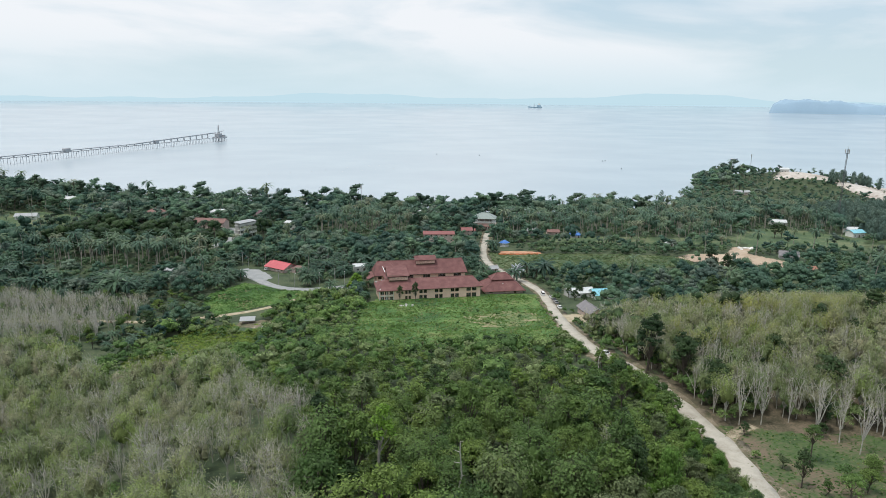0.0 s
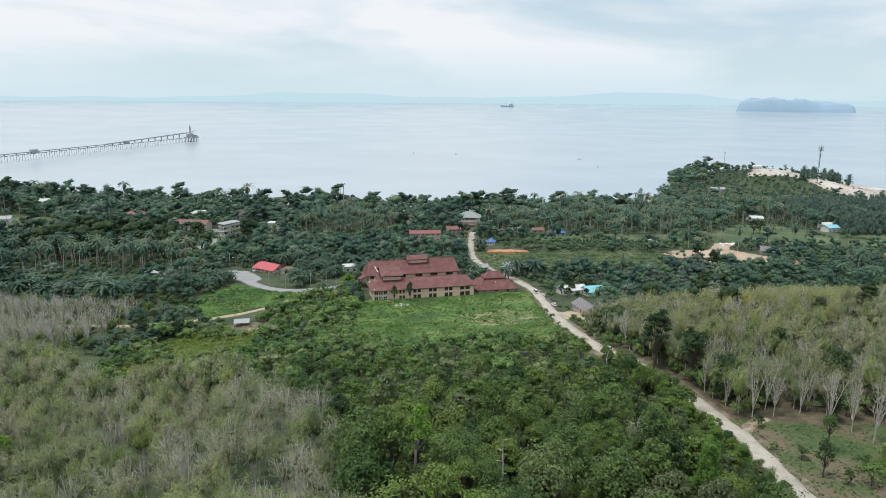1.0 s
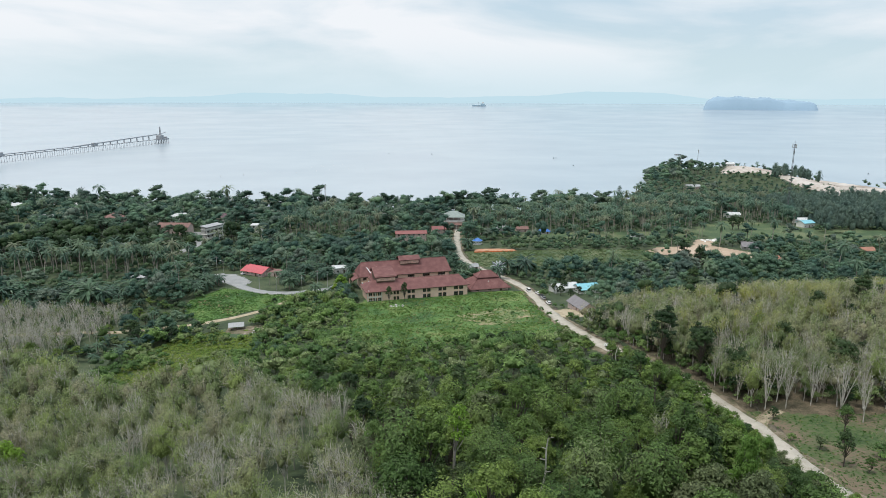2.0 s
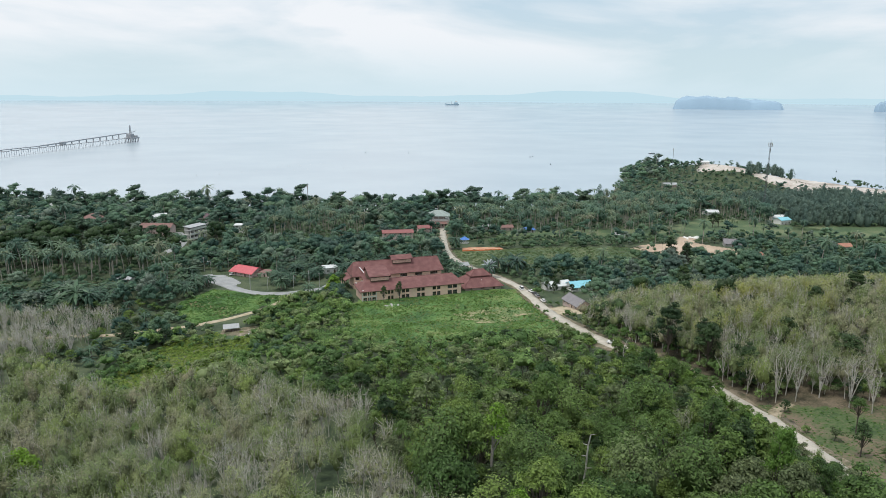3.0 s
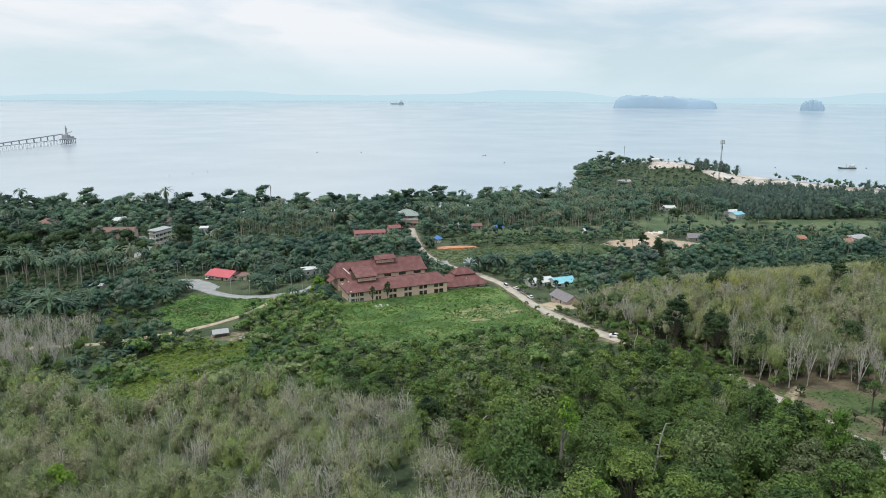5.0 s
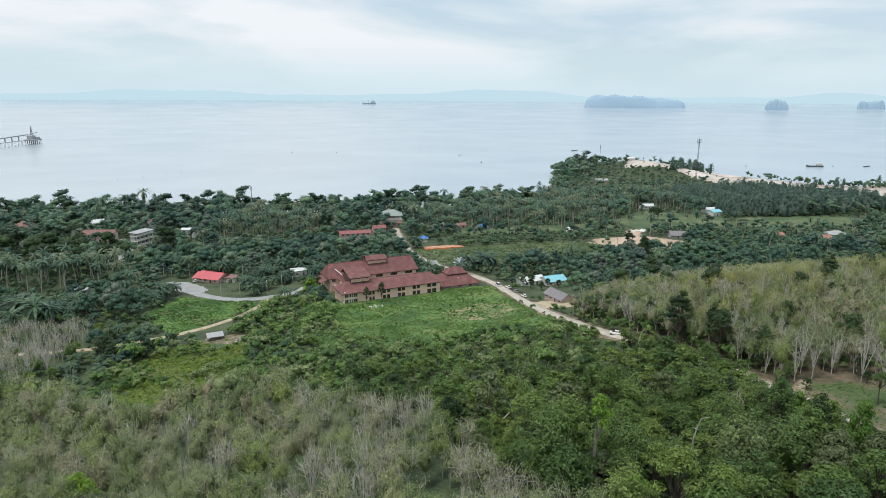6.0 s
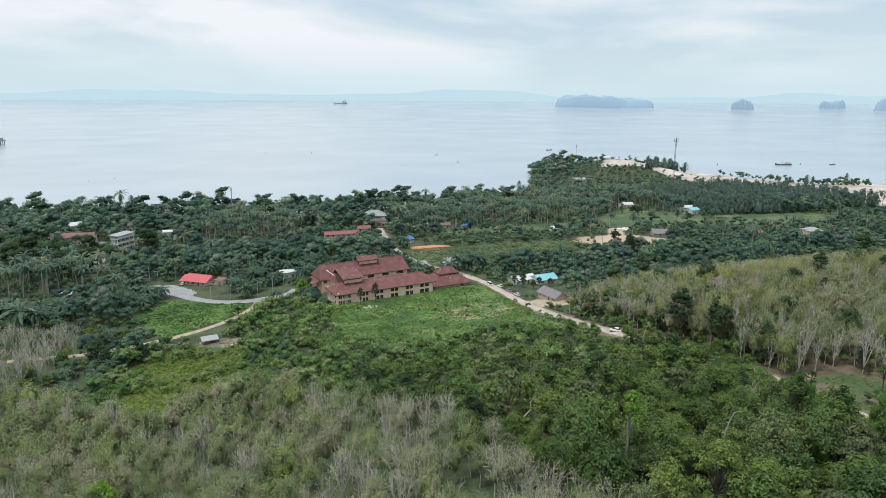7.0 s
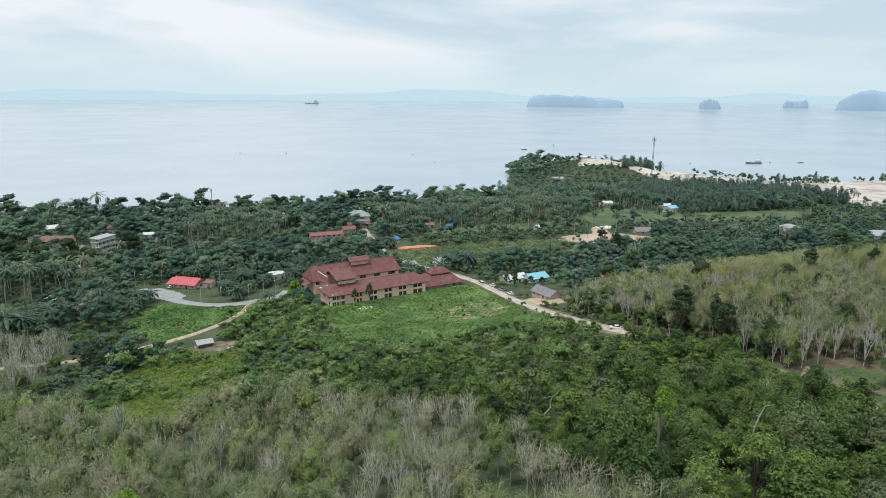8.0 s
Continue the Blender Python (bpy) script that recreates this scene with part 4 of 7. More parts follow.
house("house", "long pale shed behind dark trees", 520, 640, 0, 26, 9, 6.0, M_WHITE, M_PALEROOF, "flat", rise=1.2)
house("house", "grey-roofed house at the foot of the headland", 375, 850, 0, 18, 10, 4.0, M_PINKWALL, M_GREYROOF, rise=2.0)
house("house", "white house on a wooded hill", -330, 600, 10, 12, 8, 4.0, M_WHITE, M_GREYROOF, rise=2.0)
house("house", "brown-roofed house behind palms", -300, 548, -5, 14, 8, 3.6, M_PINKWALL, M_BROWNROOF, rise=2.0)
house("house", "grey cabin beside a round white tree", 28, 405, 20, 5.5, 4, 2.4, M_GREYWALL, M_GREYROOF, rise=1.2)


def field_shed():
    x, y = -95.5, 297.5
    b = thing("shed", x, y, h1(x, y), 12, "open field shed with a weathered grey sheet roof on posts", "shed")
    for k in range(6):
        part("roof_sheet", slab((-3.6 + 1.2 * k, -2.2, 1.9 + 0.02 * (k % 2)), (-2.42 + 1.2 * k, -2.2, 1.9 + 0.02 * (k % 2)), (-2.42 + 1.2 * k, 2.2, 2.7 + 0.02 * (k % 2)), (-3.6 + 1.2 * k, 2.2, 2.7 + 0.02 * (k % 2)), thick=0.06), M_GREYROOF, b)
    for px in (-3.3, 0, 3.3):
        for py, t in ((-1.9, 1.9), (1.9, 2.6)):
            part("post", rods(((px, py, -0.4), (px, py, t), 0.08)), M_TIMBER, b)
    part("bench", boxes((-2.6, 2.6, -0.6, 0.6, 0.5, 0.6), (-2.4, -2.3, -0.5, 0.5, -0.2, 0.5), (2.3, 2.4, -0.5, 0.5, -0.2, 0.5)), M_TIMBER, b)
    KEEP.append((x, y, 6.5))
    KEEP.append((x + 3, y - 9, 5.5))
    KEEP.extend([(-103, 308, 4.5), (-92, 316, 4.5), (-84, 325, 5.0), (-78, 334, 4.5), (-74.5, 344, 4.5)])


field_shed()


def white_block():
    x, y = -165, 518
    b = thing("apartment_block", x, y, h1(x, y) - 1.2, 60, "white three-storey block with open galleries", "building")
    part("base", boxes((-8.6, 8.6, -3.2, 3.2, -3.5, -0.32)), M_GREYWALL, b)
    for k in range(4):
        part("floor_slab", boxes((-8.6, 8.6, -3.4, 3.2, 3.6 * k - 0.3, 3.6 * k + 0.15), bevel=0.04), M_WHITE, b)
        if k:
            part("parapet", boxes((-8.6, 8.6, -3.4, -3.15, 3.6 * k + 0.152, 3.6 * k + 1.25), bevel=0.04), M_WHITE, b, "white gallery parapet")
    part("roof", slab((-9.0, -4.0, 13.0), (9.0, -4.0, 13.0), (9.0, 3.6, 13.6), (-9.0, 3.6, 13.6), thick=0.3), M_GREYROOF, b)
    part("core_wall", boxes((-8.2, 8.2, -1.2, 2.9, 0.15, 12.8)), M_GREYWALL, b)
    for k in range(3):
        for u in (-8.4, -4.3, -0.2, 3.9, 8.0):
            part("pillar", boxes((u, u + 0.35, -3.1, -2.75, 3.6 * k + 0.16, 3.6 * k + 3.3)), M_WHITE, b)
        for u in (-6.6, -2.5, 1.6, 5.7):
            add_window(b, u, u + 2.0, 3.6 * k + 1.1, 3.6 * k + 2.4, -1.33, mat=M_TIMBER)
    KEEP.extend([(x - 4, y - 4, 7), (x + 4, y + 4, 7), (x + 6, y - 9, 7), (x + 8, y - 20, 6)])
    LOW.extend([(x + 6, y - 12, 11), (x + 9, y - 26, 10), (x + 10, y - 40, 9)])


white_block()


def gazebo():
    x, y = 42.3, 497.5
    b = thing("gazebo", x, y, h1(x, y), 10, "white round gazebo with a blue pyramid roof", "gazebo")
    part("floor_slab", rods(((0, 0, -0.8), (0, 0, 0.4), 3.4), sides=8), M_WHITE, b)
    for k in range(8):
        a = k * math.pi / 4
        part("post", rods(((3.0 * math.cos(a), 3.0 * math.sin(a), 0.4), (3.0 * math.cos(a), 3.0 * math.sin(a), 3.3), 0.16)), M_WHITE, b)
    bm = bmesh.new()
    add_rod(bm, (0, 0, 3.2), (0, 0, 5.4), 4.2, 0.25, 8)
    part("roof", bm, M_BLUE, b)
    bm = bmesh.new()
    add_rod(bm, (0, 0, 3.0), (0, 0, 3.2), 4.05, 4.25, 8)
    part("eave", bm, M_WHITE, b)
    part("railing", boxes((-2.9, 2.9, -2.95, -2.85, 0.9, 1.3), (-2.9, 2.9, 2.85, 2.95, 0.9, 1.3)), M_WHITE, b)
    KEEP.extend([(x, y, 5), (x - 1, y - 8, 5), (x - 1, y - 16, 5)])


gazebo()


def pavilion():
    x, y = 31, 583
    b = thing("pavilion", x, y, h1(x, y) + 7.4, -6, "large hall with a grey-green hipped roof over a white columned storey", "building")
    bm = bmesh.new()
    add_wall(bm, 19.0, -7.6, -0.3, 0.3, [(u, u + 2.2, -5.4, -3.6) for u in (1.4, 5.4, 11.4, 15.4)] + [(8.3, 10.7, -7.0, -4.4)])
    bmesh.ops.translate(bm, vec=(-9.5, -7, 0), verts=bm.verts)
    part("front_wall", bm, M_PINKWALL, b)
    for u in (1.4, 5.4, 11.4, 15.4):
        add_window(b, u - 9.5, u - 7.3, -5.4, -3.6, -6.9, mat=M_WHITE)
    part("door", boxes((-1.2, 1.2, -6.85, -6.75, -7.0, -4.4)), M_TIMBER, b)
    for u in (-9.5, 9.2):
        part("end_wall", boxes((u, u + 0.3, -6.7, 7.0, -9.0, -0.3)), M_PINKWALL, b)
    part("rear_wall", boxes((-9.2, 9.2, 6.7, 7.0, -9.0, -0.3)), M_PINKWALL, b)
    part("floor_slab", boxes((-9.9, 9.9, -7.4, 7.2, -0.298, 0.15), bevel=0.05), M_WHITE, b)
    for u in (-8.6, -4.3, 0, 4.3, 8.6):
        for v in (-6.2, 6.2):
            part("pillar", rods(((u, v, 0.15), (u, v, 4.4), 0.3)), M_WHITE, b)
    part("inner_wall", boxes((-6, 6, -2, 4, 0.15, 4.4)), M_PINKWALL, b)
    part("railing", boxes((-9.4, 9.4, -6.75, -6.6, 0.4, 1.25)), M_WHITE, b)
    hip_roof(b, -9, 9, -6.6, 6.6, 4.4, 3.6, M_SAGE, 1.3, 7.0)
    part("veranda_roof", slab((-9.6, -10.5, -2.6), (9.6, -10.5, -2.6), (9.2, -7.02, -1.4), (-9.2, -7.02, -1.4), thick=0.2), M_BROWNROOF, b)
    for u in (-9.2, -3.0, 3.0, 9.2):
        part("post", rods(((u, -10.2, -8.2), (u, -10.2, -2.75), 0.14)), M_WHITE, b)
    KEEP.extend([(x - 5, y, 9), (x + 5, y, 9)])
    LOW.extend([(x - 2, y - 16, 10)])
    for px, py, q in ((-10, -15, 0.42), (-2, -17, 0.4), (-15, -8, 0.6), (-6, -21, 0.5), (-14, -24, 0.55), (6, -17, 0.36)):
        TREES_SET.append((x + px, y + py, q))


pavilion()


# ---- vehicles ----
def car(x, y, turn, paint, label, van=False):
    """A car out of a lofted body, glass cabin, wheels and lamps; its nose points along x."""
    b = thing("car", x, y, h1(x, y) + 0.17, turn, label, "car", "parked cars")
    if van:
        body = [(-2.3, 0.35, 0.95), (-2.25, 0.3, 1.05), (1.5, 0.3, 1.05), (2.2, 0.3, 0.95), (2.35, 0.4, 0.8)]
        cabin = [(-2.2, 1.05, 1.95), (-2.1, 1.05, 2.0), (0.9, 1.05, 2.0), (1.7, 1.05, 1.1)]
    else:
        body = [(-2.2, 0.4, 0.75), (-2.1, 0.28, 0.95), (-0.9, 0.26, 0.98), (0.9, 0.26, 0.95), (2.0, 0.28, 0.78), (2.2, 0.38, 0.6)]
        cabin = [(-1.9, 0.95, 1.0), (-1.35, 0.96, 1.44), (0.2, 0.96, 1.47), (1.05, 0.95, 0.98)]

    def loft(rows, half, taper):
        bm = bmesh.new()
        rings = []
        for px, lo, hi in rows:
            w = half * (0.93 if px in (rows[0][0], rows[-1][0]) else 1.0)
            rings.append([bm.verts.new(p) for p in ((px, -w, lo), (px, w, lo), (px, w * taper, hi), (px, -w * taper, hi))])
        for p, q in zip(rings, rings[1:]):
            for k in range(4):
                bm.faces.new((p[k], p[(k + 1) % 4], q[(k + 1) % 4], q[k]))
        bm.faces.new(rings[0][::-1])
        bm.faces.new(rings[-1])
        bmesh.ops.recalc_face_normals(bm, faces=bm.faces[:])
        bmesh.ops.bevel(bm, geom=bm.edges[:], offset=0.05, segments=1, affect="EDGES")
        return bm
    part("body", loft(body, 0.88, 0.95), paint, b)
    cab = part("cabin_glass", loft(cabin, 0.80, 0.84), M_CARDARK, b, "dark car windows")
    top = cabin[1:3]
    part("roof", boxes((top[0][0], top[1][0] - 0.05, -0.66, 0.66, top[0][2] - 0.03, top[1][2] + 0.03), bevel=0.02), paint, cab)
    for px in (-1.35, 1.35):
        for py in (-0.82, 0.82):
            w = part("tyre", rods(((px, py - 0.1, 0.15), (px, py + 0.1, 0.15), 0.33), sides=12), M_TYRE, b)
            part("rim", rods(((px, py - 0.11, 0.15), (px, py + 0.11, 0.15), 0.2), sides=10), M_CARSILVER, w)
    for py in (-0.62, 0.62):
        part("tail_lamp", boxes((-2.27, -2.15, py - 0.14, py + 0.14, 0.62, 0.82)), M_LAMP, b)
        part("headlamp", boxes((2.05, 2.22, py - 0.16, py + 0.16, 0.52, 0.66)), M_GLASS, b)


car(56.0, 218.6, 140, M_CARWHITE, "white hatchback parked on the roadside")
car(51.6, 343.5, 95, M_CARWHITE, "white van parked beside the road", True)
car(55.6, 337, 108, M_CARWHITE, "white hatchback in a row of parked cars")
car(55.9, 331, 100, M_CARDARK, "dark hatchback in a row of parked cars")
car(56.0, 325.5, 95, M_CARSILVER, "silver hatchback in a row of parked cars")
car(56.0, 314, 95, M_CARWHITE, "white saloon at the end of a parked row")
car(-114.5, 399.5, 60, M_CARWHITE, "white car under a carport")
KEEP.extend([(-16, 503, 8), (-3, 503, 8)])
LOW.extend([(-10, 492, 14), (-9, 478, 11)])
KEEP.extend([(84, 326, 7), (72, 330, 7), (81, 315, 6), (71, 318, 5), (60.5, 338, 3.5), (60.5, 330, 3.5), (60.5, 320, 4.5), (54.5, 217, 5.5), (50.5, 209, 4), (58, 312, 4)])


# ---- poles, tower, fence ----
def lamp_post(x, y, turn, tall=7.0):
    b = thing("street_lamp", x, y, h1(x, y), turn, "slim galvanised street lamp beside a lane", "street lamp", "street lamps")
    part("pole", rods(((0, 0, -0.4), (0, 0, tall), 0.10)), M_POST, b)
    part("arm", rods(((0, 0, tall), (1.3, 0, tall + 0.35), 0.06)), M_POST, b)
    part("lamp_head", boxes((1.1, 1.9, -0.15, 0.15, tall + 0.28, tall + 0.45), bevel=0.03), M_WHITE, b)
    KEEP.append((x, y, 1.5))


def utility_pole(x, y, turn, tall=9.0):
    b = thing("utility_pole", x, y, h1(x, y), turn, "pale concrete utility pole with a crossarm", "utility pole", "utility poles")
    part("pole", rods(((0, 0, -0.5), (0, 0, tall), 0.16)), M_POST, b)
    part("crossarm", boxes((-0.9, 0.9, -0.06, 0.06, tall - 0.6, tall - 0.45)), M_TIMBER, b)
    for u in (-0.8, 0.0, 0.8):
        part("insulator", rods(((u, 0, tall - 0.45), (u, 0, tall - 0.2), 0.05)), M_WHITE, b)
    KEEP.append((x, y, 1.5))


for px, py, t in ((-129, 408, 200), (-88, 361, 80), (-74, 362, 90), (-60, 365, 95)):
    lamp_post(px, py, t)
for px, py, t in ((-134, 412, 20), (-66, 368, 10), (-98, 364, 10), (332, 405, 0), (28, 372, 30)):
    utility_pole(px, py, t)


def radio_tower():
    x, y, tall = 374, 631, 73
    z = h1(x, y)
    b = thing("radio_tower", x, y, z, 20, "tall slim lattice radio mast with antennas at its head", "tower")
    for k in range(3):
        a = k * 2.094
        part("leg", rods(((1.15 * math.cos(a), 1.15 * math.sin(a), -0.5), (0.5 * math.cos(a), 0.5 * math.sin(a), tall), 0.12), sides=6), M_TOWER, b)
    bm = bmesh.new()
    for n in range(24):
        u0, u1 = n / 24, (n + 1) / 24
        r0, r1 = 1.15 - 0.65 * u0, 1.15 - 0.65 * u1
        for k in range(3):
            a, c = k * 2.094, (k + 1) * 2.094
            add_rod(bm, (r0 * math.cos(a), r0 * math.sin(a), tall * u0), (r1 * math.cos(c), r1 * math.sin(c), tall * u1), 0.07, sides=4)
            add_rod(bm, (r1 * math.cos(a), r1 * math.sin(a), tall * u1), (r1 * math.cos(c), r1 * math.sin(c), tall * u1), 0.06, sides=4)
    tagged(part("lattice", bm, M_TOWER, b), kind="stuff")
    for n, zz in enumerate((tall - 1.5, tall - 8.0)):
        for k in range(3 if n == 0 else 1):
            a = k * 2.094 + 0.5
            part("antenna", boxes((1.9 * math.cos(a) - 0.3, 1.9 * math.cos(a) + 0.3, 1.9 * math.sin(a) - 0.3, 1.9 * math.sin(a) + 0.3, zz - 1.6, zz + 1.8), bevel=0.05), M_POST, b)
    part("platform", rods(((0, 0, tall - 3.6), (0, 0, tall - 3.3), 2.2), sides=10), M_TOWER, b)
    part("spike", rods(((0, 0, tall - 2), (0, 0, tall + 3), 0.12)), M_STEEL, b)


radio_tower()


def shore_mast(x, y, tall, label):
    b = thing("mast", x, y, h1(x, y), 0, label, "mast")
    part("pole", rods(((0, 0, -0.5), (0, 0, tall), 0.3)), M_STEEL, b)
    part("antenna", boxes((-0.6, 0.6, -0.3, 0.3, tall - 4, tall), bevel=0.05), M_POST, b)


shore_mast(-92, 667, 31, "slim radio mast rising over shore trees")
shore_mast(455, 1012, 30, "thin mast on the headland crest")


def net_fence():
    b = thing("fence", 50, 468, h1(50, 468), 4, "low orange netting fence round fresh clay", "fence")
    for k in range(9):
        part("post", boxes((-15 + 3.6 * k, -14.9 + 3.6 * k, -5.0, -4.9, -0.8, 1.3)), M_TIMBER, b)
    for k in range(8):
        part("net", boxes((-14.9 + 3.6 * k, -11.4 + 3.6 * k, -4.97, -4.93, 0.1, 1.1)), M_FENCE, b)


net_fence()


def rubble(x, y, n, spread, mat, label, seed, size=0.7):
    rng = np.random.default_rng(seed)
    b = thing("rubble_heap", x, y, h1(x, y), 0, label, "rubble")
    for k in range(n):
        px, py, s = rng.normal(0, spread), rng.normal(0, spread * 0.6), size * rng.uniform(0.4, 1.2)
        bm = bmesh.new()
        bmesh.ops.create_icosphere(bm, subdivisions=1, radius=s)
        for v in bm.verts:
            v.co *= rng.uniform(0.7, 1.2)
            v.co.z *= 0.6
        ob = part("stone", bm, mat, b)
        ob.location = (px, py, h1(x + px, y + py) - h1(x, y) + 0.2 * s)
    KEEP.append((x, y, spread * 2))


rubble(-21, 318, 14, 1.8, M_GREYWALL, "heap of pale rubble in the meadow", 5)
rubble(231, 499, 26, 5.0, M_WHITE, "white construction debris on a bare lot", 6, 1.6)
rubble(-86, 291, 10, 2.2, M_GREYWALL, "heap of rubble beside a shed", 8, 0.6)


# ---- the pier and boats ----
def pier():
    ax, ay, bx, by = -905.0, 640.0, -667.0, 1868.0
    head = math.degrees(math.atan2(by - ay, bx - ax))
    L = math.hypot(bx - ax, by - ay)
    b = thing("pier", ax, ay, SEA, head, "long steel conveyor pier on thin piles over calm sea", "pier")
    n = int(L / 14)
    bent = None
    for k in range(n):
        u = L * k / n
        bm = bmesh.new()
        for v in (-2.6, 2.6):
            add_rod(bm, (u, v * 1.3, -6), (u, v, 11.2), 0.36, sides=6)
        add_box(bm, u - 0.5, u + 0.5, -3.6, 3.6, 10.6, 11.3)
        part("trestle", bm, M_STEEL, b)
    part("deck", boxes((0, L, -2.6, 2.6, 11.3, 12.0)), M_STEEL, b)
    part("conveyor", boxes((0, L * 0.72, -1.4, 1.4, 14.2, 15.8), bevel=0.2), M_STEEL, b, "covered conveyor gallery")
    bm = bmesh.new()
    add_slab(bm, ((L * 0.72, -1.5, 16.4), (L - 6, -1.5, 26), (L - 6, 1.5, 26), (L * 0.72, 1.5, 16.4)), 2.4)
    part("conveyor", bm, M_STEEL, b, "rising conveyor gallery")
    for k in range(int(L / 28)):
        u = 28 * k
        up = 14.0 if u < L * 0.72 else 14.0 + (u - L * 0.72) / (L * 0.28) * 9.5
        part("strut", boxes((u - 0.4, u + 0.4, -1.5, 1.5, 12.4, up)), M_STEEL, b)
    for u in (L * 0.55, L * 0.78):
        part("transfer_house", boxes((u - 7, u + 7, -4, 4, 12.4, 19.5), bevel=0.3), M_STEEL, b)
    hd = part("head_platform", boxes((L - 4, L + 34, -12, 12, 9.5, 13.0), bevel=0.3), M_STEEL, b)
    bm = bmesh.new()
    for u in range(0, 36, 8):
        for v in (-10, 0, 10):
            add_rod(bm, (L - 1 + u, v, -6), (L - 1 + u, v, 9.6), 0.9, sides=6)
    part("platform_piles", bm, M_STEEL, hd)
    part("loader_house", boxes((L, L + 16, -7, 7, 13.0, 22.5), bevel=0.5), M_STEEL, hd)
    bm = bmesh.new()
    for u, v in ((8, -2.5), (13, -2.5), (8, 2.5), (13, 2.5)):
        add_rod(bm, (L + u, v, 13), (L + 10.5, v * 0.3, 45), 0.6, sides=6)
    for zz in (26, 32, 38):
        add_box(bm, L + 8.6, L + 12.4, -2, 2, zz, zz + 0.6)
    part("loader_tower", bm, M_STEEL, hd)
    part("boom", rods(((L + 2, 0, 24), (L + 38, 0, 29), 0.9)), M_STEEL, hd)
    part("rail_block", boxes((L + 24, L + 32, -8, 8, 13.0, 17.5), bevel=0.3), M_STEEL, hd)


pier()


def boat(x, y, z, turn, L, label, tall=1.0, paint=None):
    b = thing("boat", x, y, z, turn, label, "boat")
    bm = bmesh.new()
    W = L * 0.24
    rows = []
    for u, w, lo, hi in ((-0.5, 0.8, -0.02, 0.09), (-0.2, 1, -0.03, 0.075), (0.2, 1, -0.03, 0.075), (0.42, 0.5, -0.02, 0.10), (0.52, 0.06, 0.03, 0.13)):
        rows.append([bm.verts.new((u * L, s * w * W / 2 * k, q * L)) for s, q, k in ((-1, lo, 0.7), (1, lo, 0.7), (1, hi, 1), (-1, hi, 1))])
    for p, q in zip(rows, rows[1:]):
        for k in range(4):
            bm.faces.new((p[k], p[(k + 1) % 4], q[(k + 1) % 4], q[k]))
    bm.faces.new(rows[0][::-1])
    bm.faces.new(rows[-1])
    bmesh.ops.recalc_face_normals(bm, faces=bm.faces[:])
    part("hull", bm, paint or M_HULL, b)
    part("deckhouse", boxes((-0.42 * L, -0.12 * L, -W * 0.36, W * 0.36, 0.06 * L, 0.06 * L + 0.12 * L * tall), bevel=0.02 * L), paint or M_GREYWALL, b)
    part("bridge", boxes((-0.38 * L, -0.22 * L, -W * 0.28, W * 0.28, 0.06 * L + 0.12 * L * tall, 0.06 * L + 0.2 * L * tall)), M_WHITE, b)
    part("mast", rods(((0.05 * L, 0, 0.05 * L), (0.05 * L, 0, 0.3 * L), 0.008 * L)), M_STEEL, b)
    return b


boat(886, 1012, SEA, 165, 30, "dark work boat with crane lying off the shore", 1.0)
boat(986, 996, SEA, 10, 16, "small dark boat lying off the shore", 0.4)
boat(609, 1438, SEA, 20, 18, "low boat beyond the headland", 0.4)
boat(560, 4642, 52.5, 175, 92, "distant grey cargo ship at anchor in haze", 1.3, M_SHIP)
for k, (px, py) in enumerate(((768, 1047), (928, 1014), (309, 1365), (309, 1207), (-36, 1500), (60, 1480), (316, 1372))):
    bb = thing("buoy", px, py, SEA, 0, "small dark mooring buoy", "buoy", "mooring buoys")
    part("float", rods(((0, 0, -0.6), (0, 0, 0.9), 1.3), sides=10), M_HULL, bb)
    part("top_mark", rods(((0, 0, 0.9), (0, 0, 2.4), 0.2), sides=6), M_HULL, bb)
for k in range(15):
    px, py = -330 + 30 * k * (0.45 if k > 8 else 1) + (k % 3) * 4, 1060 + 12 * k + (k % 4) * 9
    st = new("net_stake", None)
    st.matrix_basis = pose(px * 0.9, py, SEA)
    tagged(st, "thin wooden fishing stake standing in shallow water", "stake", "fishing stakes")
    part("pole", rods(((0, 0, -3), (0, 0, 2.0), 0.2), sides=6), M_STEEL, st)


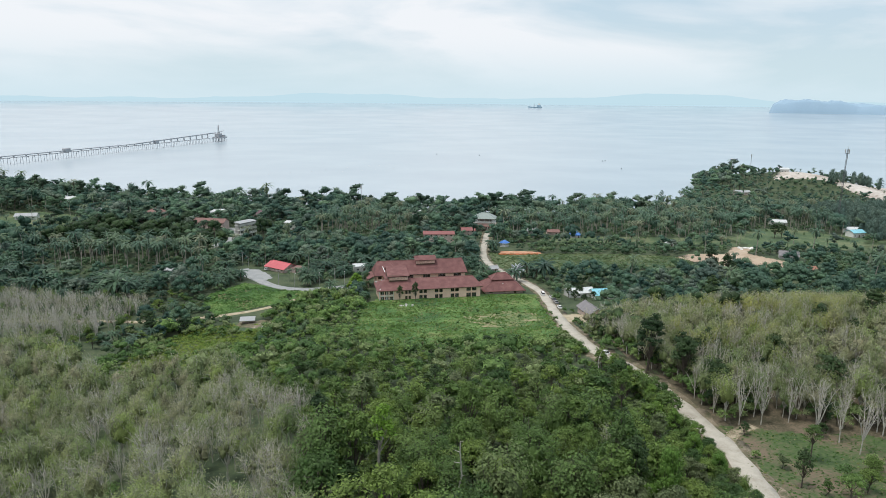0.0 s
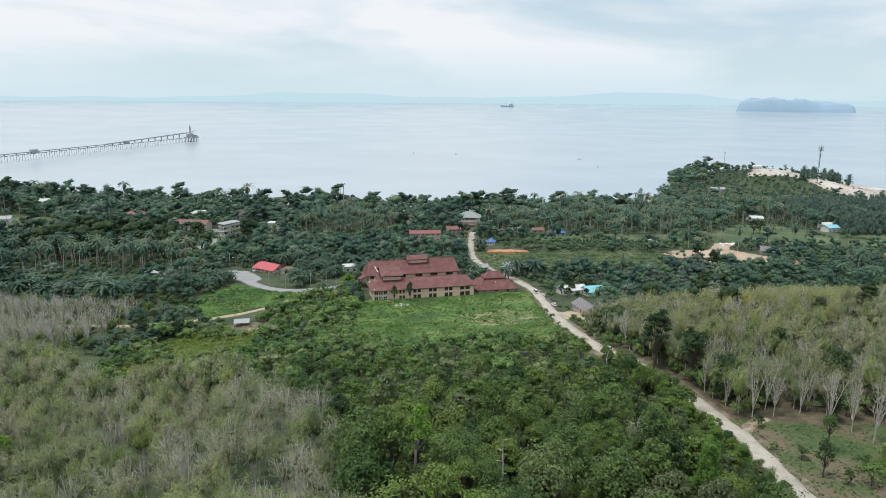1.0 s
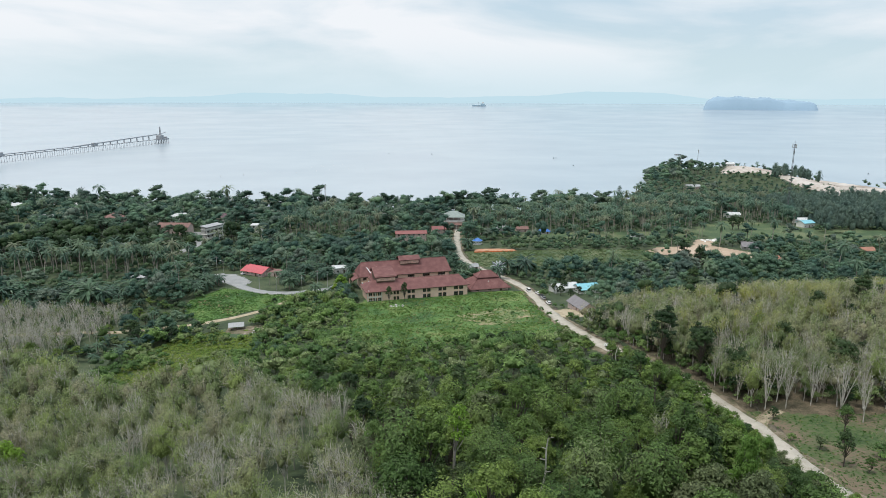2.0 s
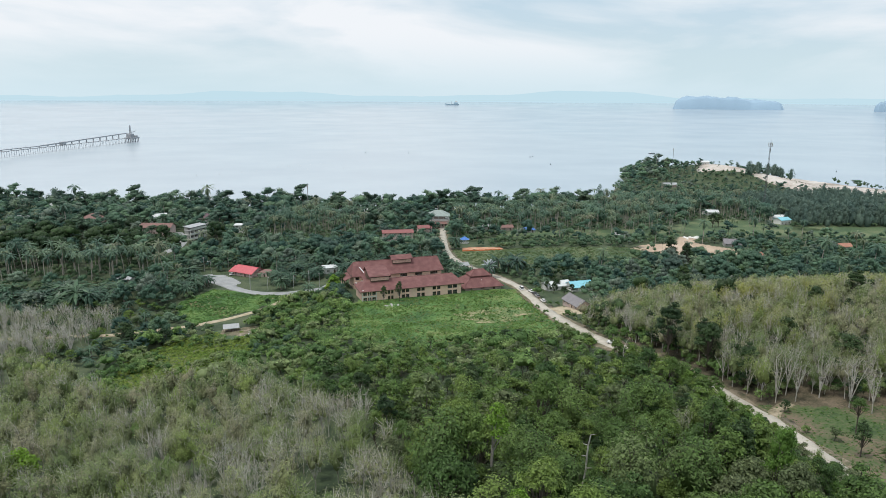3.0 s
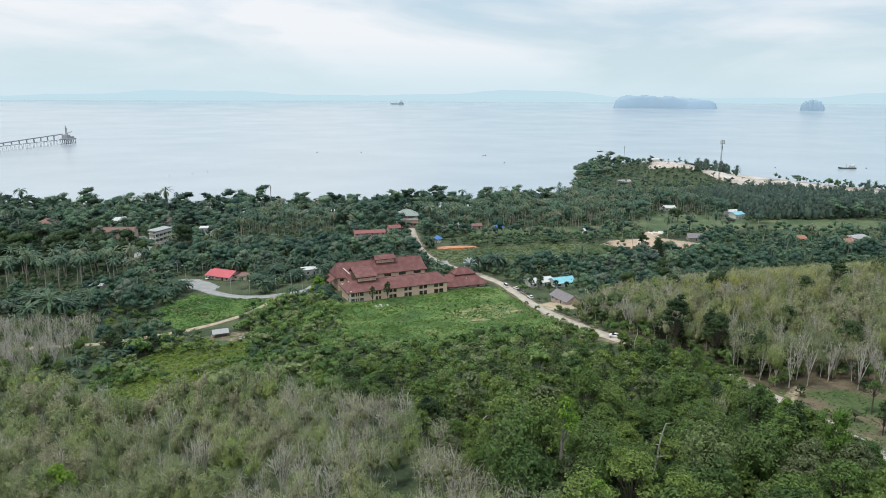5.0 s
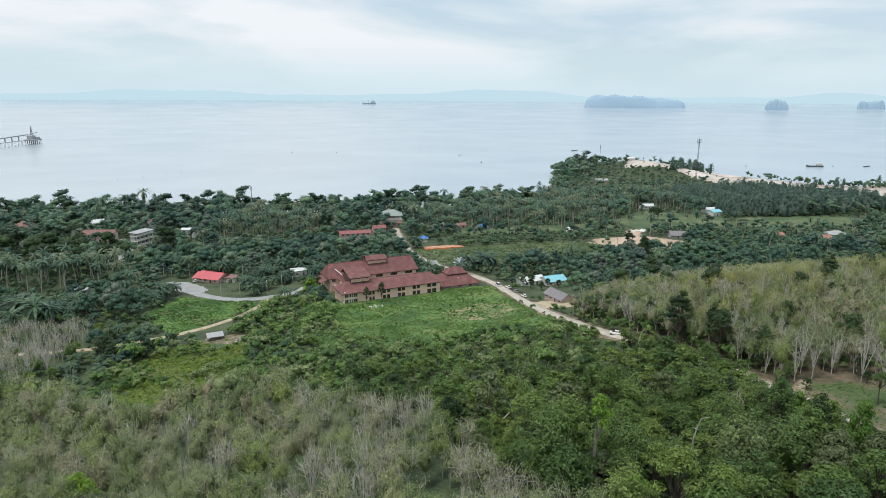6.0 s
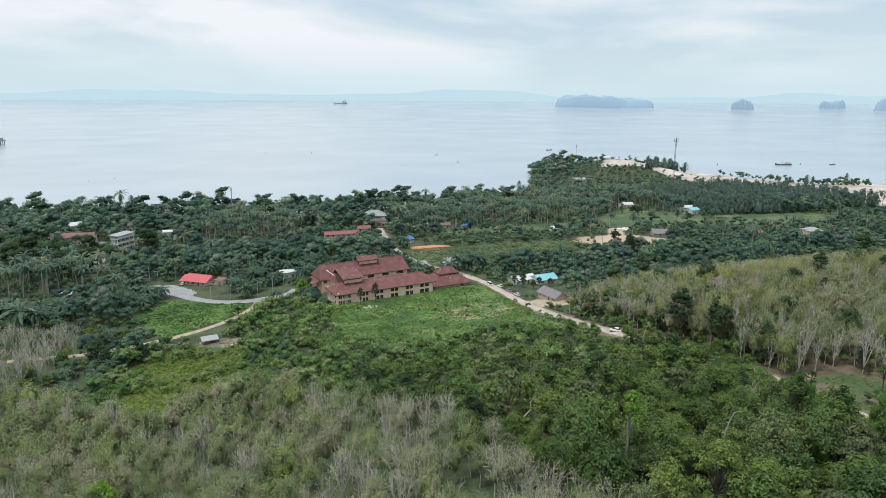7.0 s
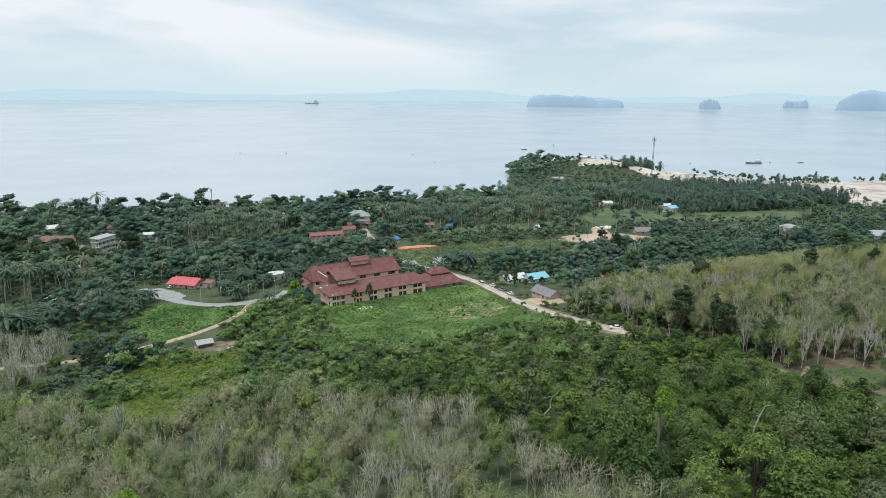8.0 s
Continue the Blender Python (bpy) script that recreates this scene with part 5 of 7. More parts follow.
# ---- plants: forms ----
class Form:
    """Corners and three-cornered faces of wood and of leaf, kept apart."""

    def __init__(self, seed):
        self.rng = np.random.default_rng(seed)
        self.v = {"wood": [], "leaf": []}
        self.f = {"wood": [], "leaf": []}
        self.n = {"wood": 0, "leaf": 0}

    def put(self, kind, V, F):
        F = np.asarray(F)
        if F.shape[1] == 4:
            F = np.concatenate([F[:, [0, 1, 2]], F[:, [0, 2, 3]]])
        self.v[kind].append(np.asarray(V, float))
        self.f[kind].append(F + self.n[kind])
        self.n[kind] += len(V)

    def limb(self, a, b, ra, rb, sides=4):
        a, b = np.asarray(a, float), np.asarray(b, float)
        d = (b - a) / max(np.linalg.norm(b - a), 1e-6)
        s = np.cross(d, [0.3, 0.9, 0.1] if abs(d[1]) < 0.9 else [1, 0, 0])
        s /= np.linalg.norm(s)
        t = np.cross(d, s)
        k = np.arange(sides) * 2 * np.pi / sides
        ring = np.cos(k)[:, None] * s + np.sin(k)[:, None] * t
        i = np.arange(sides)
        j = (i + 1) % sides
        self.put("wood", np.concatenate([a + ring * ra, b + ring * rb]), np.stack([i, j, j + sides, i + sides], -1))

    def leaves(self, c, nrm, size, slim=0.5):
        """Small pointed leaf sprays at the places c, facing nrm."""
        r, n = self.rng, len(c)
        nrm = nrm / np.linalg.norm(nrm, axis=1, keepdims=True)
        t = np.cross(nrm, r.normal(size=(n, 3)))
        t /= np.linalg.norm(t, axis=1, keepdims=True)
        b = np.cross(nrm, t)
        s = (size * r.uniform(0.6, 1.35, n))[:, None]
        V = np.stack([c - t * s * 0.5 + b * s * slim * 0.55, c - t * s * 0.35 - b * s * slim * 0.55, c + t * s * 0.65 - nrm * s * 0.12], 1).reshape(-1, 3)
        self.put("leaf", V, np.arange(3 * n).reshape(-1, 3))

    def core(self, c, rad, flat):
        """The dense inside of a clump of leaves."""
        r, a, b = self.rng, (6 if rad > 0.9 else 5), 3
        i, j = np.meshgrid(np.arange(a), np.arange(b + 1))
        th, ph = i * 2 * np.pi / a, j * np.pi / b
        wob = rad * r.uniform(0.75, 1.12, th.shape)
        wob[0], wob[-1] = rad, rad
        V = np.stack([np.sin(ph) * np.cos(th) * wob, np.sin(ph) * np.sin(th) * wob, np.cos(ph) * wob * flat], -1).reshape(-1, 3) + c
        k = np.arange(a * (b + 1)).reshape(b + 1, a)
        k2 = np.roll(k, -1, 1)
        cap, belt, base = (k[0], k[1], k2[1]), (k[1], k[2], k2[2], k2[1]), (k[2], k2[3], k2[2])
        self.put("leaf", V, np.concatenate([np.stack(cap, -1), np.stack(base, -1), np.stack(belt[:3], -1), np.stack((belt[0], belt[2], belt[3]), -1)]))

    def arrays(self, kind):
        if not self.v[kind]:
            return np.zeros((0, 3)), np.zeros((0, 3), int)
        return np.concatenate(self.v[kind]), np.concatenate(self.f[kind])


def round_tree(seed, tall, wide, lobes, count, leaf, flat=0.75, bole=0.45, core=0.8, layered=False, wood=True, close=0.0, lobe=1.0):
    """A broadleaved tree: a bole, limbs and a crown of several leafy lobes with gaps between."""
    t = Form(seed)
    r = t.rng
    R = wide / 2
    top = np.array([r.normal(0, 0.05) * tall, r.normal(0, 0.05) * tall, tall * bole])
    if wood:
        t.limb((0, 0, -0.6), top * (0.6, 0.6, 0.55), 0.022 * tall, 0.017 * tall, 5)
        t.limb(top * (0.6, 0.6, 0.55), top, 0.017 * tall, 0.013 * tall, 5)
    centres, rads = [], []
    for k in range(lobes):
        a = 2.4 * k + r.uniform(-0.5, 0.5)
        q = math.sqrt((k + 0.4) / lobes) * r.uniform(0.8, 1.1)
        lr = R * lobe * r.uniform(0.34, 0.52) * (1.15 - 0.3 * q) * (1 + 0.14 * close)
        if layered:
            z = tall * (0.5 + 0.46 * ((k * 0.618) % 1))
            q *= 1.25 - 0.75 * (z / tall - 0.5) * 2
        else:
            z = tall * bole + (tall - lr * flat - tall * bole) * (1 - 0.75 * q * q) * r.uniform(0.8, 1.0)
        centres.append((top[0] * 0.6 + q * R * 0.75 * math.cos(a), top[1] * 0.6 + q * R * 0.75 * math.sin(a), z))
        rads.append(lr)
        if wood:
            t.limb(top * (1, 1, r.uniform(0.75, 1)), np.array(centres[-1]) * (1, 1, 0.97), 0.008 * tall, 0.003 * tall, 4)
    centres, rads = np.array(centres), np.array(rads)
    if core:
        for c, lr in zip(centres, rads):
            t.core(c, lr * core, flat)
    pick = r.choice(lobes, count, p=rads ** 2 / (rads ** 2).sum())
    d = r.normal(size=(count, 3))
    d /= np.linalg.norm(d, axis=1, keepdims=True)
    d[:, 2] = np.where(d[:, 2] < -0.35, -d[:, 2], d[:, 2])
    c = centres[pick] + d * (rads[pick] * r.uniform(0.66 + 0.28 * close, 1.2 - 0.14 * close, count))[:, None] * (1, 1, flat)
    t.leaves(c, d + (0, 0, 0.45) + r.normal(0, 0.45 - 0.25 * close, (count, 3)), leaf, 0.62)
    return t


def vase_tree(seed, tall, wide, count, leaf, twigs=5):
    """A tall plantation tree: a slim bole that forks into upswept limbs, with thin leaves."""
    t = Form(seed)
    r = t.rng
    fork = tall * r.uniform(0.10, 0.26)
    t.limb((0, 0, -0.6), (0, 0, fork), 0.012 * tall, 0.009 * tall, 5)
    tips = []
    n = r.integers(6, 9)
    for k in range(n):
        a = k * 2 * np.pi / n + r.uniform(-0.4, 0.4)
        far = r.uniform(0.15, 1.0)
        out = wide / 2 * far
        end = np.array([math.cos(a) * out, math.sin(a) * out, tall * (1 - 0.3 * far * far) * r.uniform(0.93, 1.03)])
        mid = np.array([math.cos(a) * out * 0.45, math.sin(a) * out * 0.45, fork + (end[2] - fork) * 0.5])
        base = np.array([0, 0, fork * r.uniform(0.85, 1.0)])
        t.limb(base, mid, 0.0075 * tall, 0.0055 * tall)
        t.limb(mid, end, 0.0055 * tall, 0.002 * tall)
        tips.append(end)
        for j in range(twigs):
            f = r.uniform(-0.35, 0.9)
            p = mid + (end - mid) * f
            e = p + np.array([*r.normal(0, 0.11 * wide, 2), r.uniform(0.05, 0.17) * tall])
            t.limb(p, e, 0.0038 * tall, 0.0014 * tall, 3)
            tips.append(e)
    tips = np.array(tips)
    if count:
        pick = r.integers(0, len(tips), count)
        c = tips[pick] + r.normal(0, 1, (count, 3)) * (0.055 * wide, 0.055 * wide, 0.034 * tall) - (0, 0, 0.01 * tall)
        t.leaves(c, r.normal(0, 0.6, (count, 3)) + (0, 0, 0.8), leaf, 0.6)
    return t


def broom_tree(seed, tall, wide, count, leaf, limbs=9, twigs=4, clumps=0, low=0.3, thick=1.0, heart=0.0, fan=0.3):
    """A plantation tree: a slim bole, limbs that sweep up like a broom into fine upright twigs, and small leaves in soft clumps over its dome."""
    t = Form(seed)
    r = t.rng
    fork = tall * r.uniform(0.24, 0.36)
    t.limb((0, 0, -0.6), (0, 0, fork), 0.013 * tall, 0.010 * tall, 5)
    zc, R, H = tall * 0.58, wide / 2, tall * 0.42
    tips = []
    for k in range(limbs):
        a = k * 2.4 + r.uniform(-0.3, 0.3)
        q = math.sqrt((k + 0.5) / limbs) * r.uniform(0.8, 0.98)
        end = np.array([math.cos(a) * R * q, math.sin(a) * R * q, zc + H * math.sqrt(max(1 - q * q, 0.04)) * r.uniform(0.78, 1.04)])
        start = np.array([0, 0, fork * r.uniform(0.8, 1.0)])
        mid = np.array([end[0] * 0.58, end[1] * 0.58, start[2] + (end[2] - start[2]) * 0.48])
        t.limb(start, mid, 0.0062 * tall * thick, 0.0046 * tall * thick)
        t.limb(mid, end, 0.0046 * tall * thick, 0.0018 * tall * thick, 3)
        tips.append(end)
        for j in range(twigs):
            p = mid + (end - mid) * r.uniform(-0.1, 0.95)
            d = np.array([math.cos(a) * q * 0.5, math.sin(a) * q * 0.5, 0.85]) + r.normal(0, fan, 3)
            e = p + d / np.linalg.norm(d) * r.uniform(0.11, 0.22) * tall
            t.limb(p, e, 0.0034 * tall * thick, 0.0012 * tall * thick, 3)
            tips.append(e)
    if heart:
        for k in range(5):
            a = k * 1.257 + r.uniform(-0.4, 0.4)
            t.core(np.array([math.cos(a) * R * 0.36, math.sin(a) * R * 0.36, zc + H * r.uniform(-0.15, 0.2)]), R * heart * r.uniform(0.8, 1.1), 0.85 * H / R)
        t.core(np.array([0, 0, zc + H * 0.22]), R * heart, 0.8 * H / R)
    if count:
        m = clumps or 34
        d = r.normal(size=(m, 3))
        d /= np.linalg.norm(d, axis=1, keepdims=True)
        d[:, 2] = np.where(d[:, 2] < -low, -d[:, 2], d[:, 2])
        shell = d * (R, R, H) * r.uniform(0.74, 1.0, (m, 1)) + (0, 0, zc)
        heads = np.concatenate([shell, np.array(tips)])
        w = np.concatenate([np.full(m, 1.0), np.full(len(tips), 0.55)]) * r.uniform(0.4, 1.6, len(heads))
        pick = r.choice(len(heads), count, p=w / w.sum())
        c = heads[pick] + r.normal(0, 1, (count, 3)) * (0.075 * wide, 0.075 * wide, 0.042 * tall)
        out = (c - (0, 0, zc)) / (R, R, H)
        t.leaves(c, out + (0, 0, 0.55) + r.normal(0, 0.28, (count, 3)), leaf, 0.6)
    return t


def fern_palm(seed, bole, fronds, length, wide, lean=0.0, rise=0.9, droop=1.5, thick=0.2, segs=4, old=0):
    """A feather palm: a ringed bole and arching fronds, each with two rows of leaflets."""
    t = Form(seed)
    r = t.rng
    a0 = r.uniform(0, 6.28)
    prev, pr = np.array([0, 0, -0.5]), thick * 1.25
    for k in range(1, 5):
        u = k / 4
        p = np.array([math.cos(a0) * lean * u * u, math.sin(a0) * lean * u * u, bole * u])
        t.limb(prev, p, pr, thick * (1 - 0.25 * u), 5)
        prev, pr = p, thick * (1 - 0.25 * u)
    for k in range(fronds):
        a = k * 2.4 + r.uniform(-0.25, 0.25)
        up = r.uniform(-0.35, 1.0) * rise if k >= old else r.uniform(-1.3, -0.8)
        L = length * r.uniform(0.8, 1.1)
        dirn = np.array([math.cos(a), math.sin(a), 0])
        side = np.array([-math.sin(a), math.cos(a), 0])
        pts, e = [], up
        q = prev.copy()
        for j in range(segs + 1):
            pts.append(q.copy())
            q = q + (dirn * math.cos(e) + np.array([0, 0, math.sin(e)])) * L / segs
            e -= droop / segs * r.uniform(0.8, 1.2)
        for j in range(segs):
            w0, w1 = (wide * s for s in ((0.25, 1.0, 0.95, 0.7, 0.2)[j * 4 // segs], (0.25, 1.0, 0.95, 0.7, 0.12)[(j + 1) * 4 // segs]))
            for s in (-1, 1):
                dip = np.array([0, 0, -0.45])
                back = (pts[j + 1] - pts[j]) * 0.25
                V = [pts[j], pts[j + 1], pts[j + 1] + (side * s + dip) * w1 + back, pts[j] + (side * s + dip) * w0 + back]
                t.put("leaf", V, [(0, 1, 2, 3)])
    return t


def needle_tree(seed, tall, wide, count, leaf, heart=0.0):
    """A slim casuarina: a straight bole and wispy hanging sprays."""
    t = Form(seed)
    r = t.rng
    t.limb((0, 0, -0.6), (0, 0, tall * 0.95), 0.014 * tall, 0.003 * tall, 5)
    if heart:
        for k in range(4):
            t.core((r.normal(0, 0.06 * wide), r.normal(0, 0.06 * wide), tall * (0.28 + 0.17 * k)), wide * heart * (1 - 0.14 * k), 1.5)
    z = r.uniform(0.12, 1.0, count) ** 0.9
    a = r.uniform(0, 6.28, count)
    q = wide / 2 * np.sin(np.pi * np.clip(z * 0.86 + 0.1, 0, 1)) ** 0.7 * np.sqrt(r.uniform(0.05, 1.3, count)) * (1 + 0.3 * np.sin(3 * a + 9 * z))
    c = np.stack([np.cos(a) * q, np.sin(a) * q, z * tall], -1)
    t.leaves(c, np.stack([np.cos(a), np.sin(a), 0.4 + r.normal(0, 0.3, count)], -1), leaf, 0.35)
    return t


def snag(seed, tall, bend):
    """A single crooked bleached stem with a few broken stubs."""
    t = Form(seed)
    r = t.rng
    p, rad = np.array([0.0, 0.0, -0.6]), 0.018 * tall
    for k in range(8):
        q = p + (r.normal(0, bend), r.normal(0, bend), tall / 8)
        t.limb(p, q, rad, rad * 0.86, 6)
        if k > 3:
            a = r.uniform(0, 6.28)
            t.limb(q, q + np.array([math.cos(a), math.sin(a), r.uniform(0.1, 0.9)]) * r.uniform(0.6, 1.7), rad * 0.5, rad * 0.2, 5)
        p, rad = q, rad * 0.86
    return t


def tuft(seed, tall, wide, blades):
    t = Form(seed)
    r = t.rng
    a = r.uniform(0, 6.28, blades)
    q = wide / 2 * np.sqrt(r.uniform(0, 1, blades))
    c = np.stack([np.cos(a) * q, np.sin(a) * q, tall * r.uniform(0.15, 0.75, blades)], -1)
    t.leaves(c, np.stack([np.cos(a), np.sin(a), r.uniform(1.4, 3.2, blades)], -1), wide * 0.55, 0.45)
    return t


class Kind:
    """One kind of plant: a few forms, the things made of them and a joined rest."""

    def __init__(self, name, category, labels, wood, leaf, forms, far_forms, limit=300, group="", stuff="", stuff_label="", mid=None):
        self.name, self.category, self.labels, self.wood, self.leaf = name, category, labels, wood, leaf
        self.forms, self.far_forms, self.limit = forms, far_forms, limit
        self.group, self.stuff, self.stuff_label = group, stuff, stuff_label
        self.spots = []
        self.mid_forms, self.mid_reach = mid or far_forms, 225
        self.distant_forms = far_forms

    def add(self, x, y, size=1.0, stretch=1.0, form=None):
        self.spots.append((x, y, size, stretch, form))

    def build(self, seed, reach=235):
        rng = np.random.default_rng(seed)
        self.spots.sort(key=lambda s: (s[4] is None, s[1]))
        models = []
        near = len(self.forms)
        mid = self.mid_forms if self.mid_forms is not self.far_forms else []
        for k, f in enumerate(self.forms + mid + self.far_forms):
            ob = new(self.name)
            tagged(ob, self.labels[k % len(self.labels)], self.category, self.group)
            for kind, mat, nm in (("wood", self.wood, "trunk"), ("leaf", self.leaf, "crown")):
                V, F = f.arrays(kind)
                if len(V):
                    c = new(nm, mesh_from(nm, V, F, [mat]))
                    c.parent = ob
            models.append([ob, False])
        rest = []
        for n, (x, y, size, stretch, form) in enumerate(self.spots):
            turn, z = rng.uniform(0, 360), h1(x, y)
            if form is not None:
                k = form
            elif y < reach:
                k = int(rng.integers(0, near))
            elif mid and y < self.mid_reach:
                k = near + int(rng.integers(0, len(mid)))
            else:
                k = int(rng.integers(near + len(mid), len(models)))
            if n < self.limit:
                m = pose(x, y, z, rng.normal(0, 2), rng.normal(0, 2), turn) @ Matrix.Diagonal((size, size, size * stretch, 1))
                if models[k][1]:
                    o = models[k][0]
                    copy_thing(o, m @ Matrix.Diagonal((1 / o.scale.x, 1 / o.scale.y, 1 / o.scale.z, 1)))
                else:
                    models[k][0].matrix_basis, models[k][1] = m, True
            else:
                rest.append((x, y, z, math.radians(turn), size, stretch))
        for ob, used in models:
            if not used:
                for c in (*ob.children, ob):
                    bpy.data.objects.remove(c)
        if rest:
            self.join(rest, rng)

    def join(self, rest, rng):
        Vs, Fs, Is, Ts, at = [], [], [], [], 0
        tiers = [[(f.arrays("wood"), f.arrays("leaf")) for f in forms] for forms in (self.mid_forms, self.far_forms, self.distant_forms)]
        for x, y, z, turn, size, stretch in rest:
            arr = tiers[0 if y < self.mid_reach else 1 if y < 565 else 2]
            k = int(rng.integers(0, len(arr)))
            c, s, tint = math.cos(turn), math.sin(turn), rng.uniform(0, 1)
            for idx, (V, F) in enumerate(arr[k]):
                if not len(V):
                    continue
                P = np.stack([(V[:, 0] * c - V[:, 1] * s) * size + x, (V[:, 0] * s + V[:, 1] * c) * size + y, V[:, 2] * size * stretch + z], -1)
                Vs.append(P)
                Fs.append(F + at)
                Is.append(np.full(len(F), idx))
                Ts.append(np.full(len(P), tint))
                at += len(P)
        me = mesh_from(self.stuff, np.concatenate(Vs), np.concatenate(Fs), [self.wood, self.leaf], np.concatenate(Is), np.concatenate(Ts))
        tagged(new(self.stuff, me), self.stuff_label, self.category, kind="stuff")


# ---- plants: kinds ----
FOREST = Kind("forest_tree", "tree", ["mixed green forest tree with a lumpy dense crown", "dense broadleaf tree in a tangled wood", "spreading forest tree with layered leafy limbs"], M_DARKBARK, L_FOREST,
              [round_tree(11, 10.5, 7.0, 26, 2000, 0.34, flat=0.55, core=0.6, lobe=0.68), round_tree(12, 9.5, 7.6, 30, 2200, 0.33, flat=0.42, core=0.6, lobe=0.66), round_tree(13, 11.5, 6.0, 24, 1800, 0.33, flat=0.6, bole=0.3, core=0.6, lobe=0.7), round_tree(14, 9, 8.4, 28, 2000, 0.34, flat=0.28, layered=True, core=0.55, lobe=0.8), round_tree(15, 13, 6.2, 16, 1400, 0.34, flat=0.5, core=0.45, bole=0.55, lobe=0.75), round_tree(16, 10, 5.2, 20, 1700, 0.31, flat=0.65, bole=0.2, core=0.6, lobe=0.7), broom_tree(17, 11, 6.0, 1600, 0.33, 9, 3, 26, heart=0.4), broom_tree(18, 10, 5.4, 1400, 0.31, 8, 3, 22, heart=0.4)],
              [round_tree(21, 10, 9.0, 5, 84, 1.15, core=0.97, bole=0.25, wood=False), round_tree(22, 10, 9.6, 5, 88, 1.15, flat=0.65, core=0.97, bole=0.25, wood=False), round_tree(23, 11, 8.0, 4, 80, 1.1, flat=1.0, core=0.97, bole=0.2, wood=False)],
              300, stuff="woodland", stuff_label="dense green mixed woodland with uneven crowns",
              mid=[round_tree(24, 10, 7.4, 13, 460, 0.5, flat=0.55, core=0.65, bole=0.3, lobe=0.8), round_tree(25, 10, 7.8, 14, 480, 0.5, flat=0.42, core=0.65, bole=0.3, lobe=0.8), round_tree(26, 11, 6.2, 12, 420, 0.5, flat=0.65, core=0.65, bole=0.25, lobe=0.8), round_tree(27, 9, 8.6, 14, 460, 0.5, flat=0.3, layered=True, core=0.6, lobe=0.85), broom_tree(28, 10, 6.0, 460, 0.5, 6, 1, 18, heart=0.4)])
RUBBER = Kind("rubber_tree", "tree", ["thin-leaved rubber tree with pale upswept limbs in a domed crown", "grey-green rubber tree in a dense plantation"], M_TWIG, L_RUBBER,
              [broom_tree(31, 11.5, 5.2, 1200, 0.29, 9, 4, 22, 0.1, 1.05, 0.42, 0.4), broom_tree(32, 12, 4.9, 1300, 0.29, 9, 4, 22, 0.1, 1.05, 0.42, 0.4), broom_tree(33, 11, 5.6, 900, 0.29, 10, 6, 20, 0.1, 1.1, 0.3, 0.45), broom_tree(34, 11.5, 5.0, 1450, 0.29, 8, 3, 24, 0.1, 1.05, 0.46, 0.4)],
              [broom_tree(41, 11.5, 6.0, 190, 0.6, 4, 0, 18, 0.1, 1.2, 0.44), broom_tree(42, 11.5, 5.7, 200, 0.6, 4, 0, 18, 0.1, 1.2, 0.44)],
              230, stuff="plantation", stuff_label="grey-green rubber plantation with pale limbs",
              mid=[broom_tree(43, 11.5, 5.5, 460, 0.44, 6, 2, 22, 0.1, 1.0, 0.42, 0.4), broom_tree(44, 12, 5.1, 480, 0.43, 6, 1, 22, 0.1, 1.0, 0.44, 0.4), broom_tree(45, 11.2, 5.7, 380, 0.44, 7, 3, 20, 0.1, 1.0, 0.36, 0.4)])
BARE = Kind("bare_tree", "tree", ["nearly leafless pale grey rubber tree"], M_TWIG, L_RUBBER,
            [broom_tree(51, 11.5, 5.4, 420, 0.27, 10, 8, 24, 0.2, 0.95, 0.2, 0.5), broom_tree(52, 11, 5.4, 620, 0.27, 9, 7, 24, 0.2, 0.95, 0.26, 0.5), broom_tree(50, 12, 5.0, 200, 0.27, 10, 9, 20, 0.2, 1.0, 0.0, 0.5)], [broom_tree(53, 11.5, 5.6, 120, 0.5, 7, 4, thick=1.2, fan=0.45)],
            150, stuff="bare_plantation", stuff_label="leafless pale rubber trees in dry season",
            mid=[broom_tree(57, 11.5, 5.4, 240, 0.38, 8, 5, 20, 0.2, 0.9, 0.22, 0.5), broom_tree(58, 11, 5.2, 170, 0.38, 9, 6, 20, 0.2, 0.9, 0.0, 0.5)])
YELLOW = Kind("yellowing_rubber_tree", "tree", ["rubber tree with yellowing domed top and pale limbs"], M_TWIG, L_RUBBERY,
              [broom_tree(61, 13, 5.0, 800, 0.33, 8, 4, 20, 0.0, 1.0, 0.36, 0.4), broom_tree(62, 13, 5.3, 900, 0.33, 8, 3, 20, 0.0, 1.0, 0.4, 0.4), broom_tree(63, 13.5, 4.8, 700, 0.33, 9, 4, 18, 0.0, 1.0, 0.32, 0.4)],
              [broom_tree(64, 13, 5.4, 260, 0.54, 5, 1, 18, 0.0, 1.1, 0.4), broom_tree(65, 13, 5.5, 250, 0.54, 5, 1, 18, 0.0, 1.1, 0.4)],
              190, stuff="ridge_plantation", stuff_label="yellow-green rubber plantation on a ridge")
VINE = Kind("vine_covered_tree", "tree", ["tree smothered to the ground in bright green vines"], M_DARKBARK, L_VINE,
            [round_tree(66, 10.5, 6.6, 30, 2600, 0.32, flat=0.7, bole=0.12, core=0.65, lobe=0.7), round_tree(67, 8.5, 7.4, 30, 2600, 0.32, flat=0.6, bole=0.1, core=0.65, lobe=0.7)],
            [round_tree(68, 9, 7, 8, 500, 0.6)], stuff="vines", stuff_label="bright green vines")
